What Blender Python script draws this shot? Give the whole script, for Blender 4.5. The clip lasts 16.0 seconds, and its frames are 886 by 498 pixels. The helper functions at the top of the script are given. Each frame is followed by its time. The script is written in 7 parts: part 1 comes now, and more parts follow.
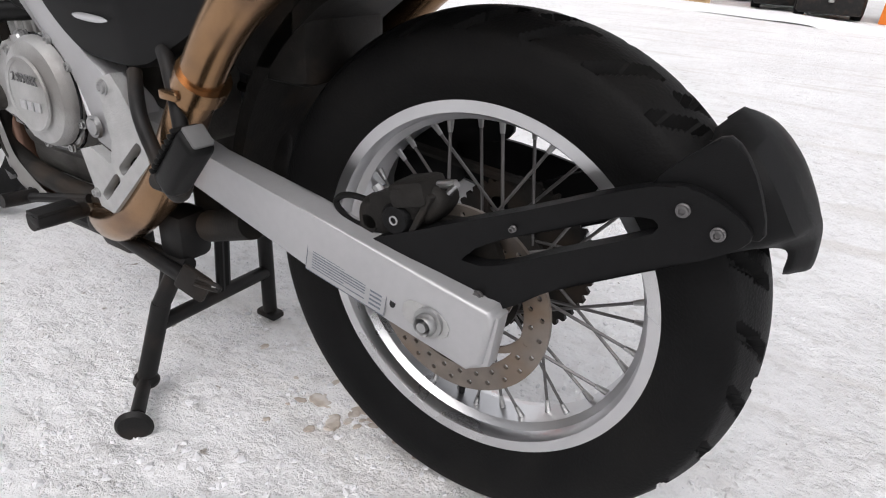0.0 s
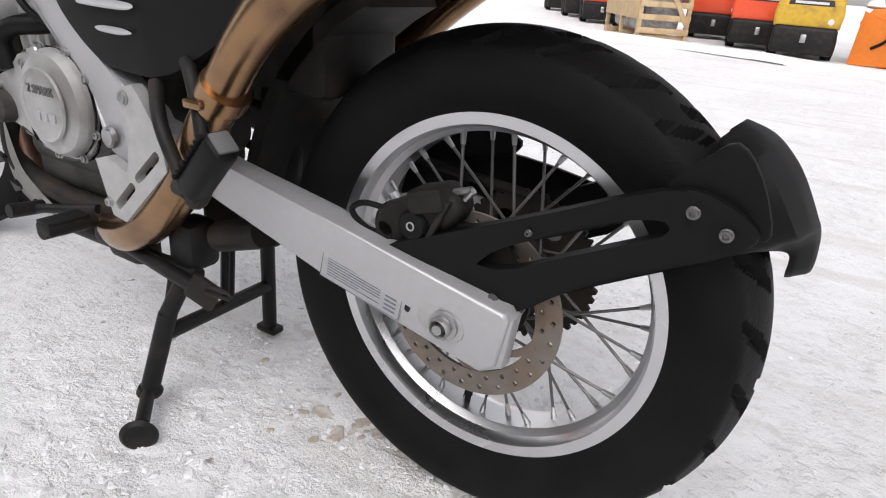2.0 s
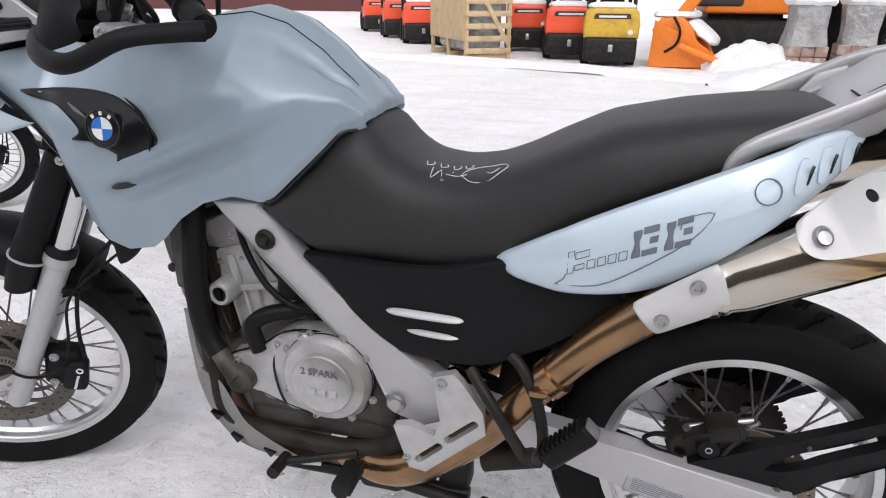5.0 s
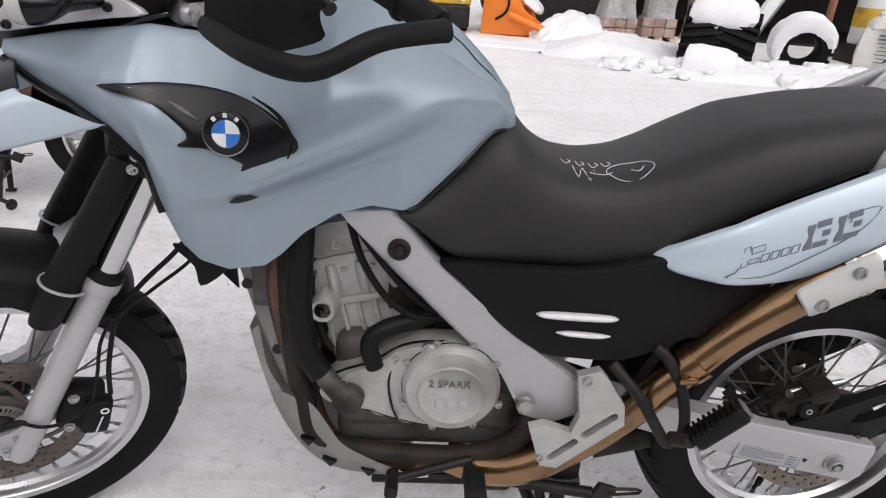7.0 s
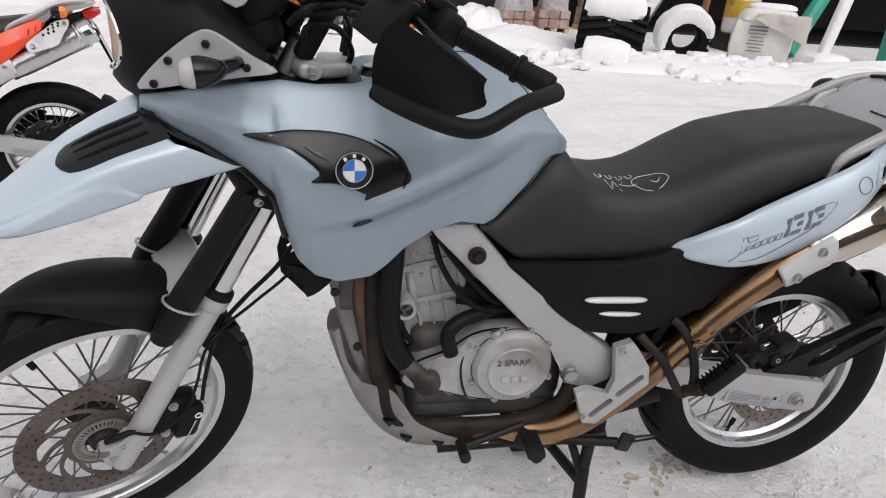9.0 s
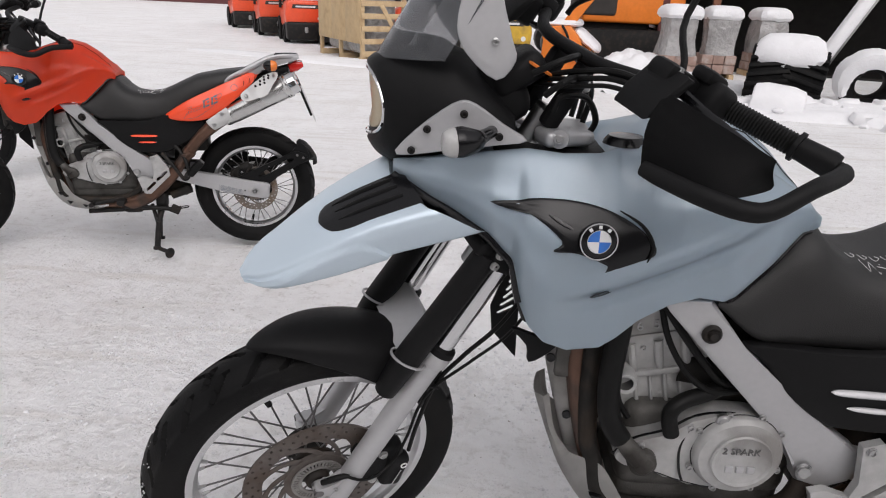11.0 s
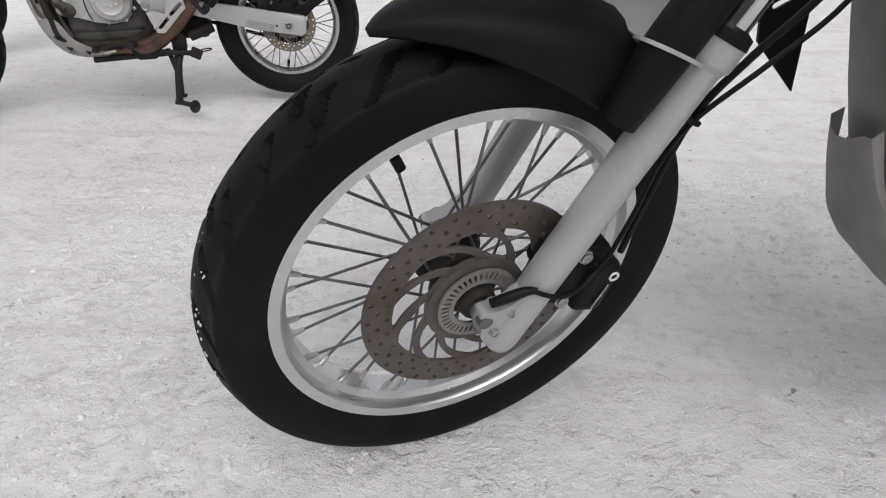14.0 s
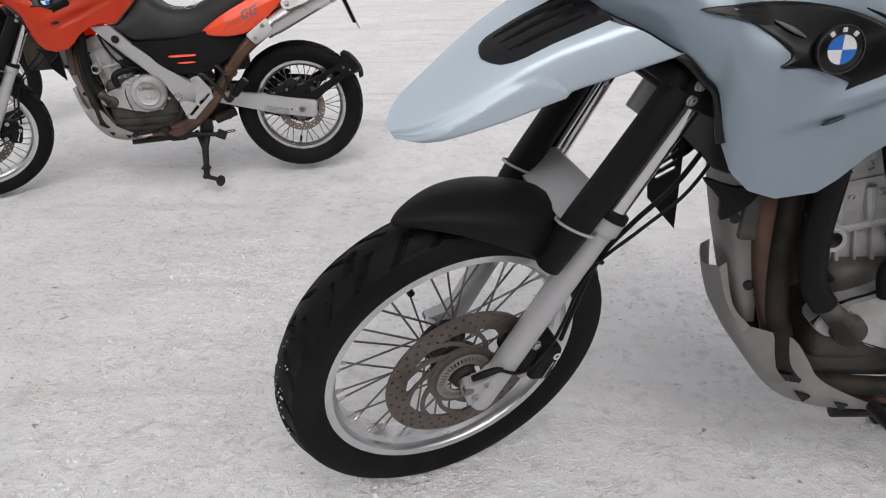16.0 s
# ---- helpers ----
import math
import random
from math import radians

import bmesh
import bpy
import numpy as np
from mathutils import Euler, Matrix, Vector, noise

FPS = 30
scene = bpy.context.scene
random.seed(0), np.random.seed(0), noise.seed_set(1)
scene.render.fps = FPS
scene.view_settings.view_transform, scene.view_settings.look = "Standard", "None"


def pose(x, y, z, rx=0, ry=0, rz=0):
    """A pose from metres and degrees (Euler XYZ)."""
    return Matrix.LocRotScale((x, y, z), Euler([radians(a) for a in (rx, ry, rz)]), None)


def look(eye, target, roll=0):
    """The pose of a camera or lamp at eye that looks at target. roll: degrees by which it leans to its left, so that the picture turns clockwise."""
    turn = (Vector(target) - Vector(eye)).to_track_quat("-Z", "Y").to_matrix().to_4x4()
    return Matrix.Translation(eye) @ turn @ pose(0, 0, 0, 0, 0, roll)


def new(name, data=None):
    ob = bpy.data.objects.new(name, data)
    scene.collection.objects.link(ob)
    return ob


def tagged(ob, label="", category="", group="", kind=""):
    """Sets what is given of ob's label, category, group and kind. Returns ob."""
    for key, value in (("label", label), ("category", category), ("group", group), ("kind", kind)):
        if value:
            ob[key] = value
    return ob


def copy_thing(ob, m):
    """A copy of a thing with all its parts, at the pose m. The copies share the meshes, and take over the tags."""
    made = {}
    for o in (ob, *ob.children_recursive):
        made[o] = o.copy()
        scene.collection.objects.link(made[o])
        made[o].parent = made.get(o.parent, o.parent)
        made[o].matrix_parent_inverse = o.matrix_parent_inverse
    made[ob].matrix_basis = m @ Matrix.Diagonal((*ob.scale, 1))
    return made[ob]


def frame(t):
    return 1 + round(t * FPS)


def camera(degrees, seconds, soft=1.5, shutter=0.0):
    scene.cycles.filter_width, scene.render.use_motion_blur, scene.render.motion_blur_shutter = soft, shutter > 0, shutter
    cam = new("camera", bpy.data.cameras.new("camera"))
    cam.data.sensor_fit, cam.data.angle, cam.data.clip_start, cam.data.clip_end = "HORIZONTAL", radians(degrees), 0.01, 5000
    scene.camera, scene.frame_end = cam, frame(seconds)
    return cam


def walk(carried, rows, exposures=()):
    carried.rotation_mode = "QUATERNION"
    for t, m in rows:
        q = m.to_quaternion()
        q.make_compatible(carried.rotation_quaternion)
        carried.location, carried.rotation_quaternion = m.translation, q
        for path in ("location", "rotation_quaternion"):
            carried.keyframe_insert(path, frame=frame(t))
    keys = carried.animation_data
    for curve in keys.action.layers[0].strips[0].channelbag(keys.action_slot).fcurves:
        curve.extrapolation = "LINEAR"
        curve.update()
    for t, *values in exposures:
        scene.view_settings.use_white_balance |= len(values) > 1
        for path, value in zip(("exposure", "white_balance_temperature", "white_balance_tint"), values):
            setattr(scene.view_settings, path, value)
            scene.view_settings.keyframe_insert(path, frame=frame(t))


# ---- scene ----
cam = camera(68.60, 16.0, soft=1.1)
PATH = [
    (0, 0.3327, -0.6574, 0.7123, 64.09, -2.937, 33.14),
    (0.5, 0.3328, -0.6427, 0.6234, 65.84, -2.528, 32.33),
    (1, 0.3358, -0.6475, 0.6278, 66.83, -2.680, 32.30),
    (1.5, 0.3286, -0.6664, 0.6493, 67.31, -2.635, 32.13),
    (2, 0.3191, -0.7081, 0.6948, 66.88, -4.089, 31.72),
    (2.5, 0.2918, -0.7947, 0.8218, 66.03, -4.560, 31.65),
    (3, 0.2594, -0.8581, 0.9768, 66.26, -2.761, 29.80),
    (3.5, 0.1569, -0.9018, 1.0622, 66.06, -0.186, 26.31),
    (4, 0.0273, -0.9750, 1.0869, 66.53, -1.524, 23.16),
    (4.5, -0.1100, -1.0502, 1.1173, 66.61, -2.390, 16.89),
    (5, -0.2574, -1.0505, 1.1020, 68.32, -0.357, 14.97),
    (5.2, -0.3268, -1.0333, 1.1107, 68.72, 0.526, 13.24),
    (7.3, -0.8381, -1.0685, 1.1359, 65.54, -3.082, -4.06),
    (7.5, -0.8885, -1.0887, 1.1491, 65.56, -2.472, -6.67),
    (8, -0.9911, -1.1597, 1.2059, 65.41, -2.521, -10.93),
    (8.5, -1.0474, -1.2009, 1.2246, 65.36, -4.026, -12.03),
    (9, -1.0836, -1.2111, 1.2270, 65.30, -3.666, -9.88),
    (9.5, -1.1224, -1.2055, 1.2519, 67.86, -2.164, -6.08),
    (9.7, -1.1488, -1.1920, 1.2665, 68.59, -1.775, -4.42),
    (11.8, -1.3085, -1.1482, 1.2264, 67.13, -1.334, 4.53),
    (12, -1.3268, -1.0914, 1.2052, 65.59, 0.080, 4.40),
    (12.2, -1.3391, -1.0273, 1.1610, 64.83, 0.900, 5.73),
    (12.5, -1.3755, -0.9578, 1.1230, 62.27, 0.828, 7.56),
    (13, -1.4437, -0.8349, 0.9160, 59.74, 2.151, 5.68),
    (13.5, -1.5024, -0.7867, 0.7789, 60.45, 1.292, 3.65),
    (14, -1.5152, -0.7847, 0.7728, 59.94, 1.177, 3.01),
    (14.5, -1.5130, -0.7905, 0.7823, 59.08, 1.362, 2.91),
    (15, -1.5202, -0.8108, 0.7994, 58.42, 2.062, 2.82),
    (15.5, -1.5205, -0.8676, 0.8780, 58.74, 1.432, 2.31),
    (16, -1.4924, -1.0666, 1.0677, 62.57, 1.860, 2.28),
]
walk(cam, [(t, pose(x, y, z, rx, ry, rz)) for t, x, y, z, rx, ry, rz in PATH],
     exposures=[(0.0, 0.54, 6500, 13), (0.6, 0.58, 6500, 13), (2.0, 0.58, 6500, 13), (3.0, 0.30, 6400, 13), (3.5, 0.31, 6400, 13), (5.0, 0.46, 6400, 14), (7.5, 0.31, 6600, 14), (8.5, 0.27, 6600, 14), (9.5, 0.19, 6600, 15), (12.0, 0.08, 6600, 14), (12.6, 0.11, 6600, 13), (14.0, 0.18, 6600, 13), (16.0, 0.08, 6600, 13)])

# ---- light: an overcast winter sky over a snow yard ----
world = bpy.data.worlds.new("overcast_sky")
scene.world = world
world.use_nodes = True
wn, wl = world.node_tree.nodes, world.node_tree.links
wn.clear()
sky = wn.new("ShaderNodeTexSky")
sky.sky_type = "NISHITA"
sky.sun_disc = False
sky.sun_elevation, sky.sun_rotation = radians(47), radians(165)
sky.air_density, sky.dust_density, sky.ozone_density = 1.4, 1.8, 1.0
desat = wn.new("ShaderNodeHueSaturation")
desat.inputs["Saturation"].default_value = 0.10
wl.new(sky.outputs[0], desat.inputs["Color"])
bg = wn.new("ShaderNodeBackground")
bg.inputs["Strength"].default_value = 0.15
wl.new(desat.outputs[0], bg.inputs["Color"])
wo = wn.new("ShaderNodeOutputWorld")
wl.new(bg.outputs[0], wo.inputs["Surface"])
sun = new("sun", bpy.data.lights.new("sun", "SUN"))
sun.data.energy, sun.data.angle, sun.data.color = 0.85, radians(60), (1.0, 0.98, 0.95)
sun.matrix_basis = look((0.35, -1.3, 1.45), (0, 0, 0))


# ---- materials ----
def mat(name, base, rough=0.5, metal=0.0, var=0.12, scale=30.0, bump=0.1, bscale=None, coat=0.0, rvar=0.1, tint=None, big=4.0, spec=0.5, dist=0.002):
    """A principled material with two scales of colour variation, roughness variation and fine relief."""
    m = bpy.data.materials.new(name)
    m.use_nodes = True
    n, l = m.node_tree.nodes, m.node_tree.links
    p = n["Principled BSDF"]
    tc = n.new("ShaderNodeTexCoord")
    fine, large = n.new("ShaderNodeTexNoise"), n.new("ShaderNodeTexNoise")
    fine.inputs["Scale"].default_value, fine.inputs["Detail"].default_value = scale, 6
    large.inputs["Scale"].default_value, large.inputs["Detail"].default_value = big, 4
    for t in (fine, large):
        l.new(tc.outputs["Object"], t.inputs["Vector"])
    ramp = n.new("ShaderNodeMapRange")
    ramp.inputs["To Min"].default_value, ramp.inputs["To Max"].default_value = 1 - var, 1 + var
    ad = n.new("ShaderNodeMath")
    ad.operation = "ADD"
    l.new(fine.outputs["Fac"], ad.inputs[0])
    l.new(large.outputs["Fac"], ad.inputs[1])
    ramp.inputs["From Min"].default_value, ramp.inputs["From Max"].default_value = 0.6, 1.4
    l.new(ad.outputs[0], ramp.inputs["Value"])
    mul = n.new("ShaderNodeVectorMath")
    mul.operation = "SCALE"
    mul.inputs[0].default_value = base
    l.new(ramp.outputs[0], mul.inputs["Scale"])
    src = mul.outputs[0]
    if tint:
        mx = n.new("ShaderNodeMix")
        mx.data_type = "RGBA"
        edge = n.new("ShaderNodeMapRange")
        edge.inputs["From Min"].default_value, edge.inputs["From Max"].default_value = 0.5, 0.68
        l.new(large.outputs["Fac"], edge.inputs["Value"])
        l.new(edge.outputs[0], mx.inputs[0])
        l.new(src, mx.inputs[6])
        mx.inputs[7].default_value = (*tint, 1)
        src = mx.outputs[2]
    l.new(src, p.inputs["Base Color"])
    p.inputs["Metallic"].default_value = metal
    p.inputs["Specular IOR Level"].default_value = spec
    rr = n.new("ShaderNodeMapRange")
    rr.inputs["To Min"].default_value, rr.inputs["To Max"].default_value = max(0.02, rough - rvar), min(1, rough + rvar)
    l.new(large.outputs["Fac"], rr.inputs["Value"])
    l.new(rr.outputs[0], p.inputs["Roughness"])
    if coat:
        p.inputs["Coat Weight"].default_value, p.inputs["Coat Roughness"].default_value = coat, 0.06
    if bump:
        bt = n.new("ShaderNodeTexNoise")
        bt.inputs["Scale"].default_value, bt.inputs["Detail"].default_value = bscale or scale * 8, 3
        l.new(tc.outputs["Object"], bt.inputs["Vector"])
        b = n.new("ShaderNodeBump")
        b.inputs["Strength"].default_value, b.inputs["Distance"].default_value = bump, dist
        l.new(bt.outputs["Fac"], b.inputs["Height"])
        l.new(b.outputs[0], p.inputs["Normal"])
    return m


PAINT = mat("ice_blue_metallic_paint", (0.545, 0.645, 0.725), 0.40, 0.30, 0.04, 900, 0.0, coat=0.5, big=2.0, rvar=0.04)
PAINT.node_tree.nodes["Principled BSDF"].inputs["Coat Roughness"].default_value = 0.10
RED = mat("orange_red_paint", (0.90, 0.075, 0.018), 0.38, 0.0, 0.03, 400, 0.0, coat=0.4, rvar=0.04)
BLACK = mat("black_textured_plastic", (0.0072, 0.0072, 0.0076), 0.5, 0, 0.2, 60, 0.25, 900, spec=0.15, rvar=0.08)
GLOSSB = mat("gloss_black_plastic", (0.006, 0.006, 0.007), 0.22, 0, 0.1, 40, 0.0, spec=0.35)
SEAT = mat("black_seat_vinyl", (0.015, 0.0147, 0.0147), 0.50, 0, 0.2, 30, 0.35, 700, spec=0.42)
RUBBER = mat("tyre_rubber", (0.0068, 0.0068, 0.0071), 0.58, 0, 0.4, 18, 0.4, 300, tint=(0.0115, 0.011, 0.0105), spec=0.11)
RUBBERL = mat("raised_rubber", (0.011, 0.011, 0.0115), 0.55, 0, 0.3, 30, 0.2, 300, spec=0.2)
ALU = mat("polished_aluminium", (0.66, 0.66, 0.67), 0.28, 1.0, 0.06, 25, 0.05, rvar=0.1)
SATIN = mat("satin_silver_paint", (0.46, 0.46, 0.47), 0.42, 0.4, 0.05, 80, 0.04, 600, rvar=0.06)
CASE = mat("cast_aluminium_case", (0.46, 0.46, 0.455), 0.45, 0.4, 0.2, 40, 0.4, 350, tint=(0.27, 0.26, 0.25), big=7)
DARKALU = mat("grimy_cast_alloy", (0.10, 0.096, 0.09), 0.55, 0.3, 0.35, 30, 0.4, 250, tint=(0.03, 0.027, 0.024), big=8, spec=0.25)
STEEL = mat("zinc_steel", (0.45, 0.45, 0.45), 0.38, 1.0, 0.15, 60, 0.05)
SPOKE = mat("dull_spoke_steel", (0.17, 0.165, 0.165), 0.42, 0.7, 0.15, 60, 0.05)
CHROME = mat("chrome", (0.66, 0.66, 0.67), 0.06, 1.0, 0.02, 20, 0.0, rvar=0.03)
DISC = mat("rusty_brake_disc", (0.22, 0.19, 0.165), 0.45, 0.6, 0.25, 50, 0.1, tint=(0.20, 0.135, 0.085), big=9)
DARKST = mat("dark_painted_steel", (0.014, 0.0135, 0.0135), 0.5, 0.1, 0.3, 40, 0.15, tint=(0.03, 0.024, 0.02), big=12, spec=0.22)
DISCF = mat("brown_grey_brake_disc", (0.125, 0.107, 0.098), 0.5, 0.5, 0.3, 60, 0.1, tint=(0.088, 0.064, 0.051), big=9)
FLECK = mat("caught_snow", (0.8, 0.8, 0.815), 0.8, 0, 0.04, 60, 0.3, 200, spec=0.2)
RINGST = mat("dull_sensor_steel", (0.25, 0.24, 0.23), 0.5, 0.4, 0.2, 60, 0.1, tint=(0.17, 0.15, 0.14), big=12)
FRAMEG = mat("grimy_black_metal", (0.022, 0.0205, 0.019), 0.58, 0.1, 0.4, 35, 0.3, tint=(0.045, 0.034, 0.026), big=10, spec=0.15)
HEATED = mat("heat_browned_pipe", (0.34, 0.205, 0.11), 0.24, 0.95, 0.25, 15, 0.05, tint=(0.20, 0.125, 0.08), big=9)
HEADER = mat("rusty_header_pipe", (0.13, 0.072, 0.05), 0.38, 0.6, 0.35, 20, 0.15, tint=(0.06, 0.045, 0.038), big=8)
SHIELDW = mat("white_heat_shield_paint", (0.56, 0.56, 0.555), 0.4, 0.1, 0.05, 50, 0.04)
HOSE = mat("black_rubber_hose", (0.008, 0.008, 0.008), 0.45, 0, 0.2, 40, 0.1, spec=0.14)
WHITE = mat("white_marking", (0.8, 0.8, 0.8), 0.5, 0, 0.04, 50, 0)
DECAL = mat("dark_grey_decal", (0.13, 0.15, 0.18), 0.4, 0, 0.05, 80, 0)
BLUE = mat("emblem_blue", (0.03, 0.18, 0.62), 0.3, 0, 0.03, 50, 0, coat=0.5)


# ---- mesh helpers ----
def finish(me, angle=35):
    me.polygons.foreach_set("use_smooth", [True] * len(me.polygons))
    me.set_sharp_from_angle(angle=radians(angle))
    me.update()


def part(name, bm, material, parent, label="", angle=35):
    """Links a bmesh as one mesh object under a thing or a part."""
    bmesh.ops.recalc_face_normals(bm, faces=bm.faces)
    me = bpy.data.meshes.new(name)
    bm.to_mesh(me)
    bm.free()
    me.materials.append(material)
    finish(me, angle)
    ob = new(name, me)
    ob.parent = parent
    if label:
        ob["label"] = label
    return ob


def again(ob, name, m, parent):
    """One more part on the same mesh."""
    o = new(name, ob.data)
    o.parent = parent
    o.matrix_basis = m
    return o


def xf(bm, m):
    bm.transform(m)
    return bm


def join(*bms):
    out = bms[0]
    for b in bms[1:]:
        me = bpy.data.meshes.new("tmp")
        b.to_mesh(me)
        b.free()
        out.from_mesh(me)
        bpy.data.meshes.remove(me)
    return out


def spline(pts, n, closed=False):
    """Catmull-Rom through points of any dimension, n samples a span."""
    P = [Vector(p) for p in pts]
    k = len(P)
    out = []
    for i in range(k if closed else k - 1):
        if closed:
            a, b, c, d = P[i - 1], P[i], P[(i + 1) % k], P[(i + 2) % k]
        else:
            a, b, c, d = P[max(i - 1, 0)], P[i], P[i + 1], P[min(i + 2, k - 1)]
        for j in range(n):
            t = j / n
            out.append(0.5 * (2 * b + (c - a) * t + (2 * a - 5 * b + 4 * c - d) * t * t + (3 * b - 3 * c + d - a) * t ** 3))
    if not closed:
        out.append(P[-1])
    return out


def skin(bm, rings, closed=True, caps=True):
    V = [[bm.verts.new(p) for p in r] for r in rings]
    k = len(rings[0])
    for a, b in zip(V, V[1:]):
        for i in range(k if closed else k - 1):
            j = (i + 1) % k
            bm.faces.new((a[i], a[j], b[j], b[i]))
    if caps and closed:
        bm.faces.new(V[0])
        bm.faces.new(V[-1])
    return bm


def tube(pts, r, seg=12, n=6, smooth=True, flat=1.0):
    """A round rod along a smooth line; r is a number or one for each point."""
    if not hasattr(r, "__len__"):
        r = [r] * len(pts)
    q = [Vector((*p, rr)) for p, rr in zip(pts, r)]
    q = spline(q, n) if smooth and len(q) > 2 else q
    C = [Vector(v[:3]) for v in q]
    rings = []
    up = None
    for i, c in enumerate(C):
        d = (C[min(i + 1, len(C) - 1)] - C[max(i - 1, 0)]).normalized()
        if up is None:
            up = d.orthogonal().normalized()
        up = (up - d * up.dot(d)).normalized()
        s = d.cross(up)
        rings.append([c + q[i][3] * (math.cos(a) * up + flat * math.sin(a) * s) for a in (2 * math.pi * j / seg for j in range(seg))])
    return skin(bmesh.new(), rings)


def rod(a, b, r, seg=12, r2=None):
    return tube([a, b], [r, r if r2 is None else r2], seg, smooth=False)


def lathe(profile, seg=64, full=False):
    """Turns a profile of (radius, y) round the y axis. full: the profile is a closed loop."""
    bm = bmesh.new()
    rings = [[(r * math.cos(a), y, r * math.sin(a)) for r, y in profile] for a in (2 * math.pi * j / seg for j in range(seg))]
    V = [[bm.verts.new(p) for p in r] for r in rings]
    k = len(profile)
    for i in range(seg):
        a, b = V[i], V[(i + 1) % seg]
        for j in range(k if full else k - 1):
            jj = (j + 1) % k
            bm.faces.new((a[j], a[jj], b[jj], b[j]))
    bmesh.ops.remove_doubles(bm, verts=bm.verts, dist=1e-6)
    return bm


def box(cx, cy, cz, sx, sy, sz, bevel=0.004, seg=2):
    bm = bmesh.new()
    bmesh.ops.create_cube(bm, size=1, matrix=Matrix.Translation((cx, cy, cz)) @ Matrix.Diagonal((sx, sy, sz, 1)))
    if bevel:
        bmesh.ops.bevel(bm, geom=bm.edges[:], offset=bevel, segments=seg, affect="EDGES", profile=0.5)
    return bm


def plate(outline, y0, y1, holes=(), bevel=0.0, seg=2):
    """A plate cut along an outline of (x, z), with holes, between two depths y."""
    bm = bmesh.new()
    edges = []
    for loop in (outline, *holes):
        vs = [bm.verts.new((p[0], p[1], 0)) for p in loop]
        edges += [bm.edges.new((vs[i], vs[(i + 1) % len(vs)])) for i in range(len(vs))]
    if holes:
        bmesh.ops.triangle_fill(bm, edges=edges, use_beauty=True, use_dissolve=False, normal=(0, 0, 1))
    else:
        bm.faces.new(bm.verts[:])
    rim = [e for e in bm.edges if len(e.link_faces) == 1]
    top = bm.faces[:]
    ext = bmesh.ops.extrude_face_region(bm, geom=top)
    vs = [v for v in ext["geom"] if isinstance(v, bmesh.types.BMVert)]
    for v in vs:
        v.co.z = 1
    for v in bm.verts:
        v.co = (v.co.x, y0 + (y1 - y0) * v.co.z, v.co.y)
    if bevel:
        es = [e for e in bm.edges if len(e.link_faces) == 2 and e.calc_face_angle(0) > 1.0 and abs(e.verts[0].co.y - e.verts[1].co.y) < 1e-6]
        bmesh.ops.bevel(bm, geom=es, offset=bevel, segments=seg, affect="EDGES", profile=0.5, clamp_overlap=True)
    bmesh.ops.recalc_face_normals(bm, faces=bm.faces)
    return bm


def circle(cx, cz, r, n=16, rz=None):
    return [(cx + r * math.cos(2 * math.pi * i / n), cz + (rz or r) * math.sin(2 * math.pi * i / n)) for i in range(n)]


def slot(x0, z0, x1, z1, r, n=6):
    a = math.atan2(z1 - z0, x1 - x0)
    return [(x1 + r * math.cos(a + t), z1 + r * math.sin(a + t)) for t in np.linspace(-math.pi / 2, math.pi / 2, n)] + \
           [(x0 + r * math.cos(a + t), z0 + r * math.sin(a + t)) for t in np.linspace(math.pi / 2, 1.5 * math.pi, n)]


def smooth_loop(pts, n=5):
    return [tuple(v) for v in spline([Vector((*p, 0)) for p in pts], n, True)]


def shell(outline, yfun, thick=0.004, rings=8, roll=0.006, n=5, centre=None, smooth=True):
    """A pressed panel: the outline (x, z), laid on the surface yfun(x, z), with a rolled edge and a thickness."""
    o = smooth_loop(outline, n) if smooth else outline
    cx, cz = centre or (sum(p[0] for p in o) / len(o), sum(p[1] for p in o) / len(o))
    bm = bmesh.new()
    sgn = -1 if yfun(cx, cz) < 0 else 1
    loops = []
    steps = [(1.0, -thick - roll), (1.0, -roll), (0.985, -roll * 0.35), (0.955, 0)] + [(0.955 * (1 - i / rings), 0) for i in range(1, rings)]
    for s, d in steps:
        loops.append([bm.verts.new((cx + (p[0] - cx) * s, yfun(cx + (p[0] - cx) * s, cz + (p[1] - cz) * s) + sgn * d, cz + (p[1] - cz) * s)) for p in o])
    mid = bm.verts.new((cx, yfun(cx, cz), cz))
    k = len(o)
    for a, b in zip(loops, loops[1:]):
        for i in range(k):
            bm.faces.new((a[i], a[(i + 1) % k], b[(i + 1) % k], b[i]))
    for i in range(k):
        bm.faces.new((loops[-1][i], loops[-1][(i + 1) % k], mid))
    back = [bm.verts.new((v.co.x, v.co.y, v.co.z)) for v in loops[0]]
    return bm


def bolt(p, r=0.008, d=(0, -1, 0), h=0.006):
    """A round socket-head screw that stands on p, along d."""
    bm = lathe([(0, 0), (r * 1.25, 0), (r * 1.25, h * 0.35), (r, h * 0.45), (r, h), (r * 0.6, h * 1.08), (r * 0.5, h * 0.6), (0, h * 0.6)], 14)
    q = Vector(d).to_track_quat("Y", "Z").to_matrix().to_4x4()
    return xf(bm, Matrix.Translation(p) @ q)


def lerp(x, xs, ys):
    return float(np.interp(x, xs, ys))

